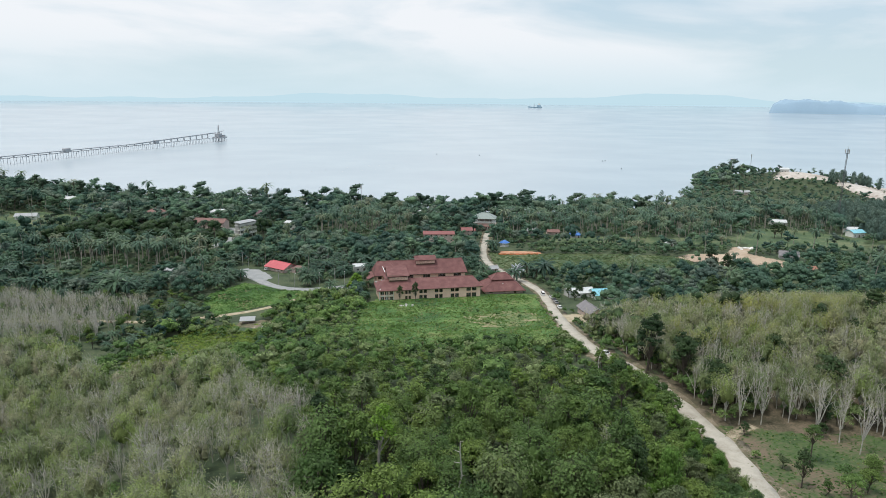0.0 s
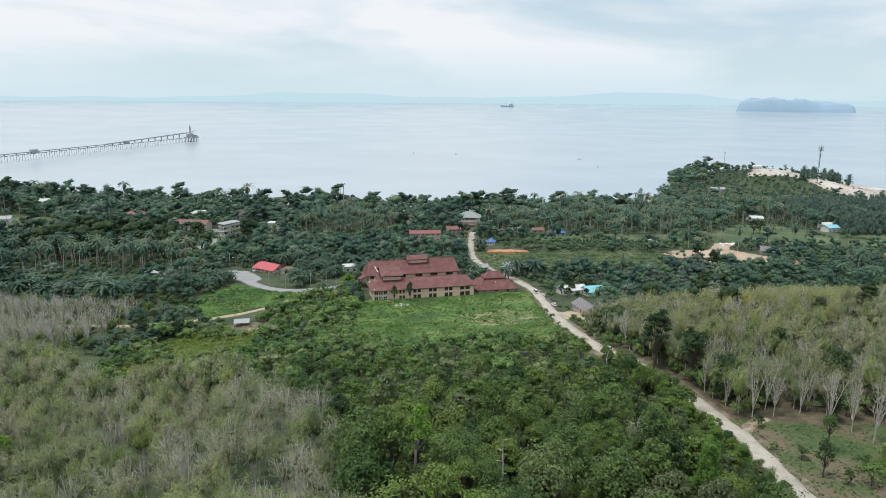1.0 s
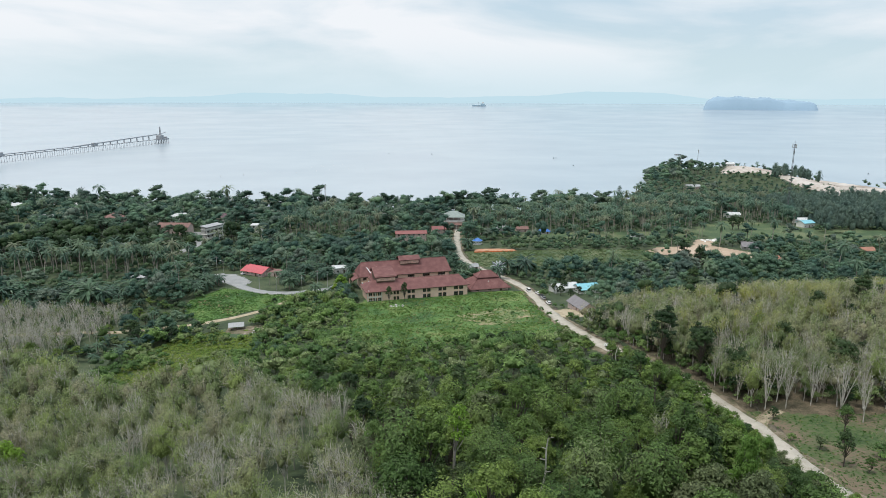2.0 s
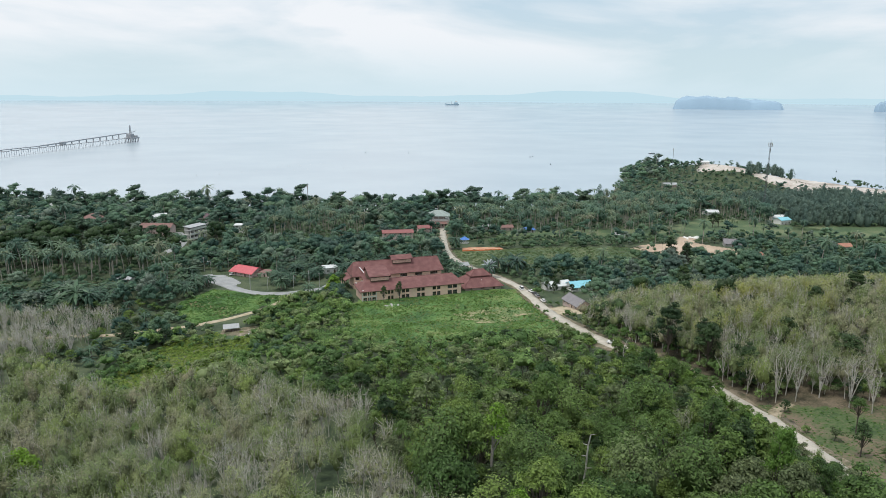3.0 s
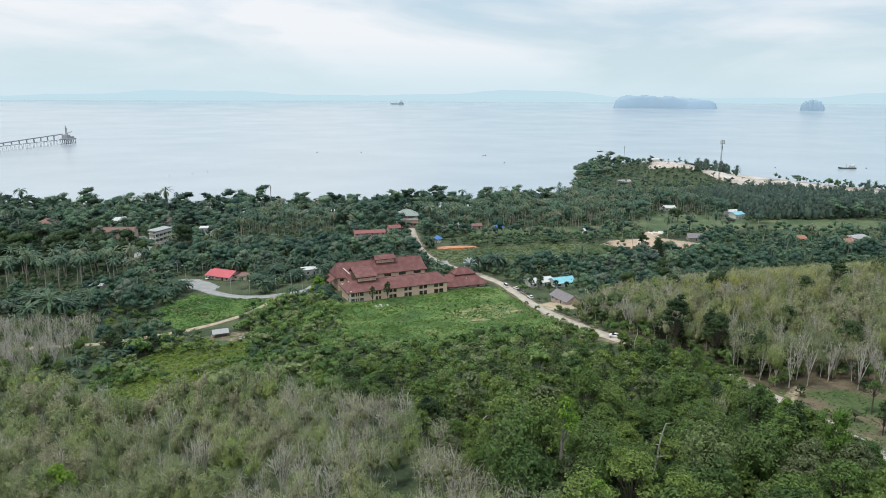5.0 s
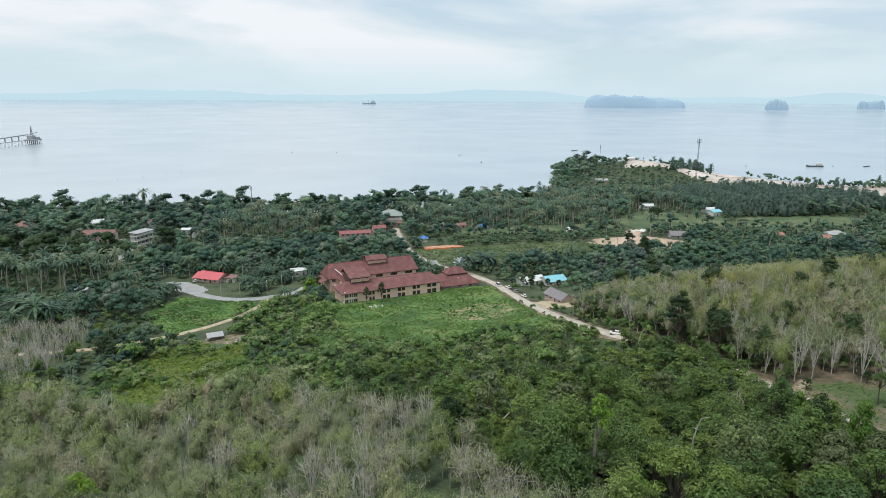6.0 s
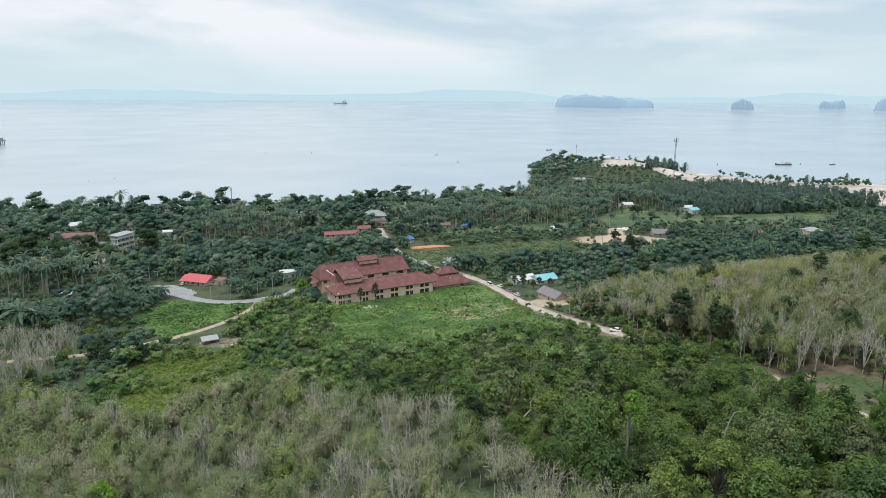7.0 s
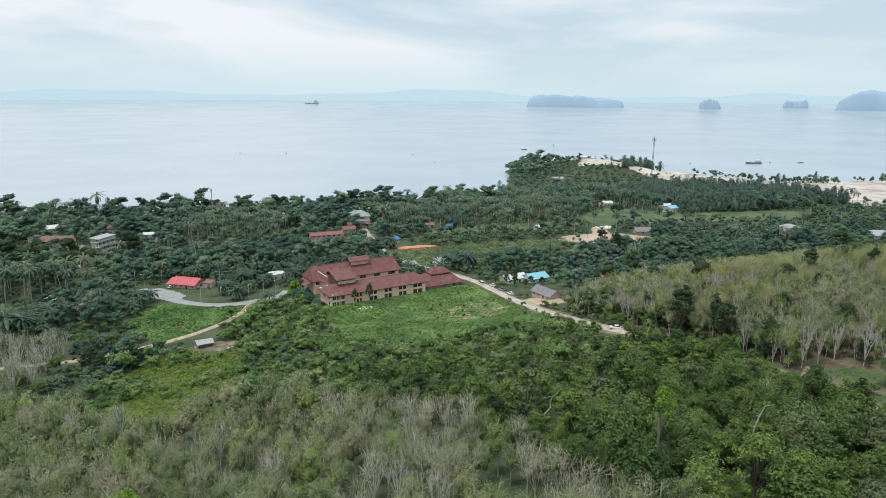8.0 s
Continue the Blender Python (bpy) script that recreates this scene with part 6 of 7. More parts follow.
DARK = Kind("evergreen_tree", "tree", ["dark green evergreen tree with a compact crown"], M_DARKBARK, L_DARK,
            [round_tree(71, 13, 6.4, 22, 1200, 0.42, flat=0.7, bole=0.3, core=0.65, lobe=0.75), round_tree(72, 10, 7.5, 22, 1200, 0.42, flat=0.6, bole=0.25, core=0.65, lobe=0.75)],
            [round_tree(75, 12, 8.0, 9, 240, 0.62, flat=0.8, bole=0.25, core=0.84, close=0.3, lobe=1.05)],
            150, stuff="dark_trees", stuff_label="dark evergreen trees scattered in the wood")
SHRUB = Kind("shrub", "shrub", ["leafy green shrub in rough scrub"], M_DARKBARK, L_SHRUB,
             [round_tree(81, 3.2, 3.8, 8, 380, 0.32, bole=0.15, core=0.55), round_tree(82, 2.6, 3.2, 7, 300, 0.3, bole=0.15, core=0.55), round_tree(83, 4.2, 4.0, 9, 420, 0.33, bole=0.2, core=0.55), broom_tree(88, 4.0, 3.6, 420, 0.3, 6, 2, 18)],
             [round_tree(84, 3.2, 4.6, 2, 34, 0.85, bole=0.15, core=0.95, wood=False), round_tree(85, 4.0, 4.4, 2, 36, 0.85, bole=0.15, core=0.95, wood=False)],
             170, stuff="scrub", stuff_label="low green scrub between trees and fields",
             mid=[round_tree(86, 3.2, 4.6, 5, 140, 0.44, bole=0.15, wood=False, core=0.78, lobe=1.05), round_tree(87, 4.0, 4.4, 5, 150, 0.44, bole=0.15, wood=False, core=0.78, lobe=1.05), broom_tree(89, 4.2, 4.0, 150, 0.44, 3, 0, 10, heart=0.45)])
BRIGHT = Kind("bright_tree", "tree", ["fresh yellow-green tree standing out in the wood"], M_BARK, L_BRIGHT,
              [round_tree(91, 16, 4.4, 6, 600, 0.45, bole=0.62, core=0.5), round_tree(92, 8, 6, 8, 900, 0.45, bole=0.3)], [round_tree(93, 8, 6, 6, 300, 0.9)],
              stuff="bright_grove", stuff_label="fresh yellow-green trees")
LEAFLESS = Kind("leafless_tree", "tree", ["leafless whitish tree with upswept forked limbs"], M_TWIG, L_RUBBER,
                [vase_tree(54, 13, 7.0, 120, 0.36, 7), vase_tree(55, 12.5, 6.4, 200, 0.36, 7)], [vase_tree(56, 12.5, 7.4, 30, 0.5, 9), vase_tree(59, 12, 7.8, 30, 0.5, 9)],
                90, stuff="leafless_trees", stuff_label="whitish leafless trees among the plantation")
SILVER = Kind("silver_palm", "palm", ["pale silver-grey fan palm standing beside the road"], M_PALMBARK, L_SILVER,
              [fern_palm(95, 4.5, 34, 4.2, 0.7, thick=0.35, rise=1.2, droop=0.7)], [fern_palm(96, 4.5, 24, 4.2, 0.7)], stuff="silver_palms", stuff_label="silver palms")
DEAD = Kind("dead_tree", "tree", ["bleached dead tree with bare crooked limbs"], M_TWIG, L_RUBBER,
            [snag(101, 14, 0.42), snag(102, 12, 0.55)], [snag(103, 12, 0.4)], stuff="dead_trees", stuff_label="dead trees")
OIL = Kind("oil_palm", "palm", ["dark green oil palm with arching fronds", "dense oil palm on a thick short bole"], M_PALMBARK, L_OIL,
           [fern_palm(111, 4.5, 30, 5.6, 0.62, thick=0.38)],
           [fern_palm(112, 5.5, 32, 5.9, 0.5, thick=0.38, segs=3), fern_palm(113, 3.6, 30, 5.4, 0.5, thick=0.4, segs=3), fern_palm(114, 4.6, 32, 5.7, 0.5, thick=0.38, segs=3)],
           250, stuff="oil_palm_grove", stuff_label="dense dark oil palm grove")
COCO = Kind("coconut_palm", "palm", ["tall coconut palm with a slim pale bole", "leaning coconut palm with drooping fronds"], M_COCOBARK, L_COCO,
            [fern_palm(121, 13, 22, 4.6, 0.55, 1.0, rise=1.1, thick=0.22, old=5)],
            [fern_palm(124, 14, 24, 4.9, 0.42, 1.2, rise=1.1, droop=1.5, thick=0.24, segs=3, old=6), fern_palm(125, 15.5, 24, 5.0, 0.42, 1.9, rise=1.1, droop=1.5, thick=0.24, segs=3, old=6), fern_palm(126, 12.5, 22, 4.7, 0.42, 0.7, rise=1.1, droop=1.5, thick=0.24, segs=3, old=5)],
            250, stuff="coconut_grove", stuff_label="coconut grove with slim pale boles, its green greyed for haze")
CASU = Kind("casuarina_tree", "tree", ["slim dark casuarina with wispy sprays"], M_DARKBARK, L_CASU,
            [needle_tree(131, 16, 7, 420, 1.0)], [needle_tree(133, 15, 10, 220, 1.3, 0.3), needle_tree(134, 13, 9.5, 210, 1.3, 0.32), needle_tree(135, 17, 9, 220, 1.3, 0.3)],
            100, stuff="casuarina_wood", stuff_label="dark casuarina belt behind the shore")
COASTAL = Kind("almond_tree", "tree", ["tall shore tree with flat tiers of dark leaves"], M_DARKBARK, L_GROVE,
               [round_tree(141, 18, 15, 13, 520, 1.1, flat=0.32, bole=0.5, layered=True)],
               [round_tree(143, 15, 11, 8, 200, 1.05, flat=0.42, layered=True, core=0.9), round_tree(144, 18, 14, 9, 240, 1.1, flat=0.36, layered=True, core=0.9), round_tree(145, 14, 9, 7, 190, 1.0, flat=0.55, layered=True, core=0.9)], 120, stuff="shore_trees", stuff_label="tiered dark trees along the shore")
WOODS = Kind("broadleaf_tree", "tree", ["broad tree with a lumpy crown in coastal woodland, its green dulled for haze", "wide dark green tree with overlapping leafy lobes"], M_DARKBARK, L_WOOD,
             [round_tree(205, 13, 12, 20, 1000, 0.5, flat=0.7, bole=0.22, core=0.68, lobe=0.78)],
             [round_tree(201, 12, 11, 6, 190, 0.78, flat=0.75, bole=0.22, core=0.82, wood=False, close=0.3, lobe=1.08), round_tree(202, 13, 13, 7, 220, 0.78, flat=0.6, bole=0.25, core=0.82, wood=False, close=0.3, lobe=1.08), round_tree(203, 12, 9.5, 5, 170, 0.74, flat=0.9, bole=0.2, core=0.82, wood=False, close=0.3, lobe=1.08), round_tree(204, 15, 13, 8, 220, 0.85, flat=0.5, layered=True, core=0.76, close=0.2)],
             150, stuff="coastal_wood", stuff_label="closed woodland of broad crowns on the coastal plain, green dulled for haze",
             mid=[round_tree(211, 12, 11, 12, 440, 0.56, flat=0.7, bole=0.22, core=0.74, wood=False, close=0.1, lobe=0.86), round_tree(212, 12, 12, 13, 470, 0.56, flat=0.55, bole=0.25, core=0.74, wood=False, close=0.1, lobe=0.86), round_tree(213, 12, 9.5, 10, 400, 0.54, flat=0.85, bole=0.2, core=0.74, wood=False, close=0.1, lobe=0.88)])
WOODS.mid_reach = 430
SHRUB.mid_reach = FOREST.mid_reach = 345
WOODS.distant_forms = [round_tree(214, 12, 11, 4, 84, 1.1, flat=0.75, bole=0.22, core=0.84, wood=False, close=0.3, lobe=1.15), round_tree(215, 13, 12, 5, 96, 1.1, flat=0.6, bole=0.25, core=0.82, wood=False, close=0.3, lobe=1.15), WOODS.far_forms[3]]
UNDER = Kind("bush", "bush", ["low bush among trees, its green dulled for haze"], M_DARKBARK, L_UNDER,
             [round_tree(206, 3.6, 5.2, 9, 260, 0.5, bole=0.15, core=0.6, lobe=0.8)],
             [round_tree(207, 3.4, 6.2, 3, 56, 0.66, bole=0.15, core=0.8, wood=False, lobe=1.1), round_tree(208, 4.2, 5.8, 3, 56, 0.66, bole=0.15, core=0.8, wood=False, lobe=1.1)],
             60, stuff="undergrowth", stuff_label="undergrowth closing the gaps between trees, green dulled for haze")
UNDER.distant_forms = [round_tree(209, 3.6, 6.0, 2, 28, 0.9, bole=0.15, core=0.88, wood=False, lobe=1.2)]
KINDS = [WOODS, UNDER, FOREST, VINE, RUBBER, BARE, YELLOW, LEAFLESS, DARK, SHRUB, BRIGHT, SILVER, DEAD, OIL, COCO, CASU, COASTAL]


# ---- plants: where they grow ----
def poly_dist(pts):
    P = [(p.x, p.y) for p in smooth_line(pts, 4.0)]
    A = np.array(P)
    return lambda x, y: float(np.sqrt(((A - (x, y)) ** 2).sum(1).min()))


ROAD_D, LANE_D, TRACK_D, SIDE_D = poly_dist(ROAD), poly_dist(LANE), poly_dist(TRACK), poly_dist(SIDE)
OPEN = [in_poly(p) for p in (CLEARING, HILLSIDE, LANDFIELD, MEADOW, LEFTFIELD, STRIP, GRASSR, LOT, FARFIELD, VERGE, CLAYLOT, YARD, BARE_PATCH, NOTCH, BEACH, STRAND, CAPSAND)]
SLOPED, CAPE, STRANDED = in_poly(SLOPEFIELD), in_poly(CAPSAND), in_poly(STRAND)


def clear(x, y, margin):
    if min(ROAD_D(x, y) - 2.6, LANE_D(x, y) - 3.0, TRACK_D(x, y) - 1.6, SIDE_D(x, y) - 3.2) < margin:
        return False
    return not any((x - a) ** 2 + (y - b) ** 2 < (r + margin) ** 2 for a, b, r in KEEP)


def rubber_edge(x):
    return np.interp(x, [-400, -190, -157, -139, -121, -109, -94, -74, -58, -46, -32, -29, -26, -18], [270, 257, 246, 226, 208, 194, 202, 203, 184, 166, 146, 130, 108, 84])


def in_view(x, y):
    """Whether a place is in the camera's view from any of five points on its flight."""
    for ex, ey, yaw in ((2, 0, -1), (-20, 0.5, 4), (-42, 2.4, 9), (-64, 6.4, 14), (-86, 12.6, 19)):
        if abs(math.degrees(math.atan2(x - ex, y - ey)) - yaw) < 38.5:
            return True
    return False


def plant(rng):
    def grid(x0, x1, y0, y1, step):
        for i in range(int((x1 - x0) / step)):
            for j in range(int((y1 - y0) / step)):
                yield x0 + (i + 0.5 * (j % 2) + rng.uniform(-0.4, 0.4)) * step, y0 + (j + rng.uniform(-0.4, 0.4)) * step

    def clump(x, y, f, z=0):
        return noise.noise((x * f, y * f, 7.3 + z))

    # near slope: rubber on one side, tangled wood on the other
    for x, y in grid(-300, 66, 76, 300, 5.4):
        edge = rubber_edge(x)
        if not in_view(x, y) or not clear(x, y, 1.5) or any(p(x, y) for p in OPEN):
            continue
        if y < edge and x < -18:
            if clump(x, y, 0.11, 5) < -0.42:
                SHRUB.add(x, y, rng.uniform(0.7, 1.3))
                continue
            c = clump(x, y, 0.05) + rng.normal(0, 0.2) + float(np.interp(x, [-100, -60, -35, -20], [-0.2, 0.02, 0.12, -0.05]))
            s = rng.uniform(0.76, 1.16)
            if c > 0.1:
                BARE.add(x, y, s)
            elif rng.uniform() < 0.02:
                FOREST.add(x, y, s * 0.8)
            else:
                RUBBER.add(x, y, s)
    for x, y in grid(-130, 64, 74, 345, 3.9):
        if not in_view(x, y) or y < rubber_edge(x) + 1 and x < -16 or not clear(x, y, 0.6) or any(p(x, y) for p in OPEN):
            continue
        if x < -45 and y > 292 and x < -90:
            continue
        tall = np.interp(y, [70, 108, 140, 180, 212, 240, 300], [1.08, 1.05, 0.95, 0.7, 0.45, 0.33, 0.3]) * float(np.clip(rng.lognormal(-0.2, 0.38), 0.42, 1.6))
        if clump(x, y, 0.12, 6) < -0.4 and y < 230:
            tall *= 0.5
        if x < -40 and y > 200:
            tall *= 0.75
        off = ROAD_D(x, y)
        if off < 24:
            tall = min(tall, (0.62 if 150 < y < 204 else 0.36) + 0.045 * max(off - 3, 0))
        u = rng.uniform()
        if tall < 0.42 or u < 0.1:
            SHRUB.add(x, y, float(np.clip(rng.lognormal(0.0, 0.38), 0.4, 2.0)) * (1 + 0.5 * clump(x, y, 0.09, 12)) * (0.75 if off < 11 else 1.0))
        elif u < 0.15:
            DARK.add(x, y, tall * 0.75)
        elif u < 0.16 and y < 200:
            BARE.add(x, y, tall * 0.9)
        else:
            FOREST.add(x, y, tall, rng.uniform(0.85, 1.15))
    # right ridge: yellowing rubber in rows
    for x, y in grid(60, 420, 120, 345, 3.9):
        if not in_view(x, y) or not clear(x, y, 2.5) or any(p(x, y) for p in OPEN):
            continue
        if y < np.interp(x, [64, 80, 98, 130, 400], [152, 150, 142, 128, 60]) or y > np.interp(x, [60, 75, 95, 150, 250, 400], [262, 275, 288, 300, 325, 320]):
            continue
        u, s = rng.uniform(), rng.uniform(0.75, 1.08) * np.interp(y, [120, 260, 330], [1.0, 0.95, 0.7])
        if rng.uniform() < (0.55 if ROAD_D(x, y) < 16 and y > 158 else 0.12):
            bx, by = x + rng.normal(0, 2), y + rng.normal(0, 2)
            if clear(bx, by, 2.2):
                (SHRUB if rng.uniform() < 0.75 else DARK).add(bx, by, rng.uniform(0.5, 0.8) if u > 0.75 else rng.uniform(0.8, 1.3))
        if u < (0.45 if ROAD_D(x, y) < 14 or y < np.interp(x, [64, 80, 98, 130, 400], [174, 172, 166, 156, 90]) else 0.14):
            (LEAFLESS if u < 0.28 else BARE).add(x, y, s)
        elif u < 0.225:
            DARK.add(x, y, s * 0.85)
        elif clump(x, y, 0.04) + rng.normal(0, 0.16) + float(np.interp(y, [160, 178, 195, 218, 235, 260], [-0.3, 0.1, 0.22, 0.16, -0.2, -0.4])) + float(np.interp(x, [85, 110], [-0.25, 0])) > 0.1:
            YELLOW.add(x, y, s)
        else:
            RUBBER.add(x, y, s)
    def low(x, y):
        return any((x - a) ** 2 + (y - b) ** 2 < r * r for a, b, r in LOW)

    # middle distance and the coastal plain
    for x, y in grid(-520, 640, 258, 720, 7.6):
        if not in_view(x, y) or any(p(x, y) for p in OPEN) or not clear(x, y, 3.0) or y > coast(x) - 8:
            continue
        if -55 < x < 62 and y < 345 or x > 62 and y < np.interp(x, [60, 75, 95, 150, 250, 400], [266, 278, 290, 303, 328, 323]) or x < 62 and y < rubber_edge(x) + 3:
            continue
        u, c = rng.uniform(), clump(x, y, 0.02, 2)
        s = float(np.clip(rng.lognormal(-0.08, 0.28), 0.5, 1.6))
        if low(x, y):
            if u < 0.55:
                UNDER.add(x, y, rng.uniform(0.6, 1.1))
        elif x < -130 and y < 335:
            (BARE if y < 325 and x < -150 and u < 0.6 else OIL if u < 0.45 else FOREST).add(x, y, rng.uniform(0.6, 0.85))
        elif x < -165 and y < 372:
            (OIL if u < 0.8 else WOODS).add(x, y, 1.15 * s if u < 0.8 else 0.85 * s)
        elif -262 < x < -155 and 372 < y < 392:
            if u < 0.85:
                UNDER.add(x, y, rng.uniform(0.5, 1.0))
        elif -262 < x < -155 and 392 <= y < 430:
            if u < 0.8:
                COCO.add(x, y, rng.uniform(0.95, 1.25))
            elif y > 405:
                UNDER.add(x, y, s)
        elif -285 < x < -166 + 0.3 * (y - 430) and 430 <= y < 512:
            if u < 0.34:
                DARK.add(x, y, rng.uniform(1.35, 1.85) * (0.8 if y < 445 else 1.0), 0.95)
            elif u < 0.5:
                WOODS.add(x, y, rng.uniform(0.9, 1.3))
            elif u < 0.7:
                UNDER.add(x, y, 1.3 * s)
        elif -140 < x < 20 and 362 < y < 480 and clump(x, y, 0.03, 4) < 0.4:
            v = rng.uniform()
            (OIL if v < (0.78 if y < 432 else 0.3) else WOODS if v < 0.88 else COCO if v < 0.93 else UNDER).add(x, y, rng.uniform(0.8, 1.2))
        elif x <= -120 and y < 480:
            (WOODS if u < 0.6 else OIL if u < 0.85 else COCO).add(x, y, 0.95 * s)
        elif x > -130 and x < 62 and y < 345:
            if u < 0.75:
                SHRUB.add(x, y, 1.3 * s)
            else:
                FOREST.add(x, y, 0.5 * s)
        elif x < 62 and y < 480:
            (OIL if u < 0.4 else WOODS if u < 0.65 and y < 345 else UNDER).add(x, y, s * (0.7 if 0.4 <= u < 0.65 else 1.1))
        elif 45 < x < 178 and 386 < y < 420:
            if u < 0.7:
                UNDER.add(x, y, 0.9 * s)
        elif 62 <= x and y < 412:
            (WOODS if u < 0.72 else DARK if u < 0.8 else UNDER if u < 0.95 else COCO).add(x, y, (1.0 if y < 376 else 0.72) * s * (1.15 if 0.4 < u < 0.6 else 0.9))
        elif x > 290 and 445 < y < 540:
            if u < 0.5 and clump(x, y, 0.03, 8) > -0.2:
                (UNDER if u < 0.25 else WOODS if u < 0.42 else COCO).add(x, y, 0.75 * s)
        elif 62 <= x and y < 505:
            if x < 130 and y > 470 or u < 0.45:
                UNDER.add(x, y, 1.15 * s)
            else:
                (WOODS if u < 0.88 else COCO).add(x, y, 0.65 * s if u < 0.88 else 0.85 * s)
        elif SLOPED(x, y):
            if u < 0.2:
                UNDER.add(x, y, 0.7 * s)
            elif u < 0.45 and y > 528:
                COCO.add(x, y, rng.uniform(0.9, 1.15))
        elif y > coast(x) - 55:
            (COASTAL if u < 0.12 else WOODS if u < 0.85 else CASU if u < 0.9 else COCO).add(x, y, 1.12 * s)
        elif 358 < x < 570 and 540 < y < 700:
            (CASU if u < 0.9 else WOODS).add(x, y, rng.uniform(0.95, 1.3) if x > 385 else rng.uniform(0.7, 1.0))
        elif x > 500 and y > 560:
            if u < 0.75:
                UNDER.add(x, y, 0.8 * s)
        elif x > 50 and y > 535 and c > -0.32 or -112 < x < -35 and 535 < y < 645:
            if u < 0.74:
                COCO.add(x, y, rng.uniform(0.85, 1.2))
            else:
                (UNDER if u < 0.92 else WOODS).add(x, y, 0.8 * s)
        elif x > 280 and y < 560:
            (UNDER if u < 0.5 else WOODS if u < 0.85 else COCO).add(x, y, 0.7 * s)
        elif x > -130 and y < 545:
            if c > 0.22:
                continue
            (OIL if u < 0.15 else WOODS if u < 0.72 else UNDER if u < 0.92 else COCO).add(x, y, 0.9 * s)
        else:
            (WOODS if u < 0.72 else COASTAL if u < 0.78 else COCO if u < 0.9 else UNDER).add(x, y, 0.95 * s)
    # a stand of leafless trees beyond the track
    for x, y in grid(-260, -150, 266, 334, 3.6):
        if in_view(x, y) and clear(x, y, 2.5) and y > rubber_edge(x) + 6 and rng.uniform() < 0.75 and y < 335 - 0.2 * (x + 260):
            (LEAFLESS if rng.uniform() < 0.75 else BARE).add(x, y, rng.uniform(0.7, 0.95))
    # undergrowth that closes the gaps
    for x, y in grid(-420, 560, 250, 700, 10.0):
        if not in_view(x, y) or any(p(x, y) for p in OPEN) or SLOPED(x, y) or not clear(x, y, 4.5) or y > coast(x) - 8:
            continue
        if -58 < x < 64 and y < 352 or 62 < x and y < 300 or y < rubber_edge(x) or -262 < x < -155 and 380 < y < 386:
            continue
        UNDER.add(x, y, rng.uniform(0.8, 1.4))
    for x, y in grid(212, 400, 500, 628, 11.0):
        if in_poly(FARFIELD)(x, y) and rng.uniform() < (0.3 if clump(x, y, 0.02, 9) > 0 else 0.1):
            (COCO if rng.uniform() < 0.45 else UNDER).add(x, y, rng.uniform(0.7, 1.0))
    # scrub along the plantation's near edge
    for k in range(64):
        x = 70 + 1.05 * k
        y = float(np.interp(x, [64, 80, 98, 130, 400], [152, 150, 142, 128, 60])) + rng.uniform(-3, 12)
        if clear(x, y, 1.5) and not any(p(x, y) for p in OPEN) and not 74 < x < 85:
            u = rng.uniform()
            if u < 0.6:
                SHRUB.add(x, y, rng.uniform(0.7, 1.3))
            elif u < 0.8:
                FOREST.add(x, y, rng.uniform(0.4, 0.6))
            else:
                DARK.add(x, y, rng.uniform(0.4, 0.7))
    for x, y in grid(-402, -300, 512, 600, 9.0):
        if in_poly(HILLSIDE)(x, y) and clear(x, y, 3) and rng.uniform() < 0.3:
            (COCO if rng.uniform() < 0.3 else UNDER).add(x, y, rng.uniform(0.7, 1.1))
    # hedge of weeds and shrubs down the other side of the road
    for k in range(120):
        y = 82 + 1.5 * k + rng.uniform(-0.7, 0.7)
        x = float(np.interp(y, [80, 105, 120, 135, 150, 169, 198, 218, 240, 262], [68, 63.5, 64, 65.5, 64.5, 63.2, 59.3, 55.5, 53.6, 53])) - rng.uniform(3.6, 6.5)
        if abs(y - 214) > 8:
            SHRUB.add(x, y, rng.uniform(0.4, 0.85))
            if 152 < y < 204 and rng.uniform() < 0.75:
                FOREST.add(x - rng.uniform(0.5, 4.0), y, rng.uniform(0.5, 0.78))
    # dark understorey along the road under the ridge
    for k in range(70):
        y = 152 + 1.65 * k + rng.uniform(-1, 1)
        x = float(np.interp(y, [150, 169, 198, 218, 240, 262, 292], [64.5, 63.2, 59.3, 55.5, 53.6, 53, 52.5])) + rng.uniform(6.0, 17)
        if clear(x, y, 1.8) and not any(p(x, y) for p in OPEN):
            u = rng.uniform()
            if u < 0.55:
                SHRUB.add(x, y, rng.uniform(0.9, 1.6))
            elif u < 0.75:
                DARK.add(x, y, rng.uniform(0.45, 0.8))
            else:
                FOREST.add(x, y, rng.uniform(0.45, 0.7))
    # shrubs that break up the weedy strip
    for x, y in grid(-134, -76, 200, 302, 3.6):
        if in_poly(STRIP)(x, y) and clear(x, y, 0.5) and clump(x, y, 0.055, 11) + rng.normal(0, 0.12) + (0.25 if x < -112 else 0) > 0.32:
            SHRUB.add(x, y, rng.uniform(0.5, 1.2))
    # small bushes in the meadow
    for x, y in grid(-42, 50, 242, 335, 6.5):
        if in_poly(MEADOW)(x, y) and clear(x, y, 1.0) and rng.uniform() < (0.5 if y < 262 else 0.16):
            SHRUB.add(x, y, rng.uniform(0.25, 0.6))
    # casuarinas round the mast on the headland
    for k in range(17):
        CASU.add(487 + 3.5 * k, 856 - 0.5 * k + rng.uniform(-10, 12), rng.uniform(0.8, 1.15))
    # bushes in the clearing among the palms
    for x, y in grid(-148, -68, 482, 540, 6.0):
        if in_poly(CLEARING)(x, y) and clear(x, y, 1.5) and rng.uniform() < 0.5:
            (UNDER if rng.uniform() < 0.8 else OIL).add(x, y, rng.uniform(0.5, 1.1))
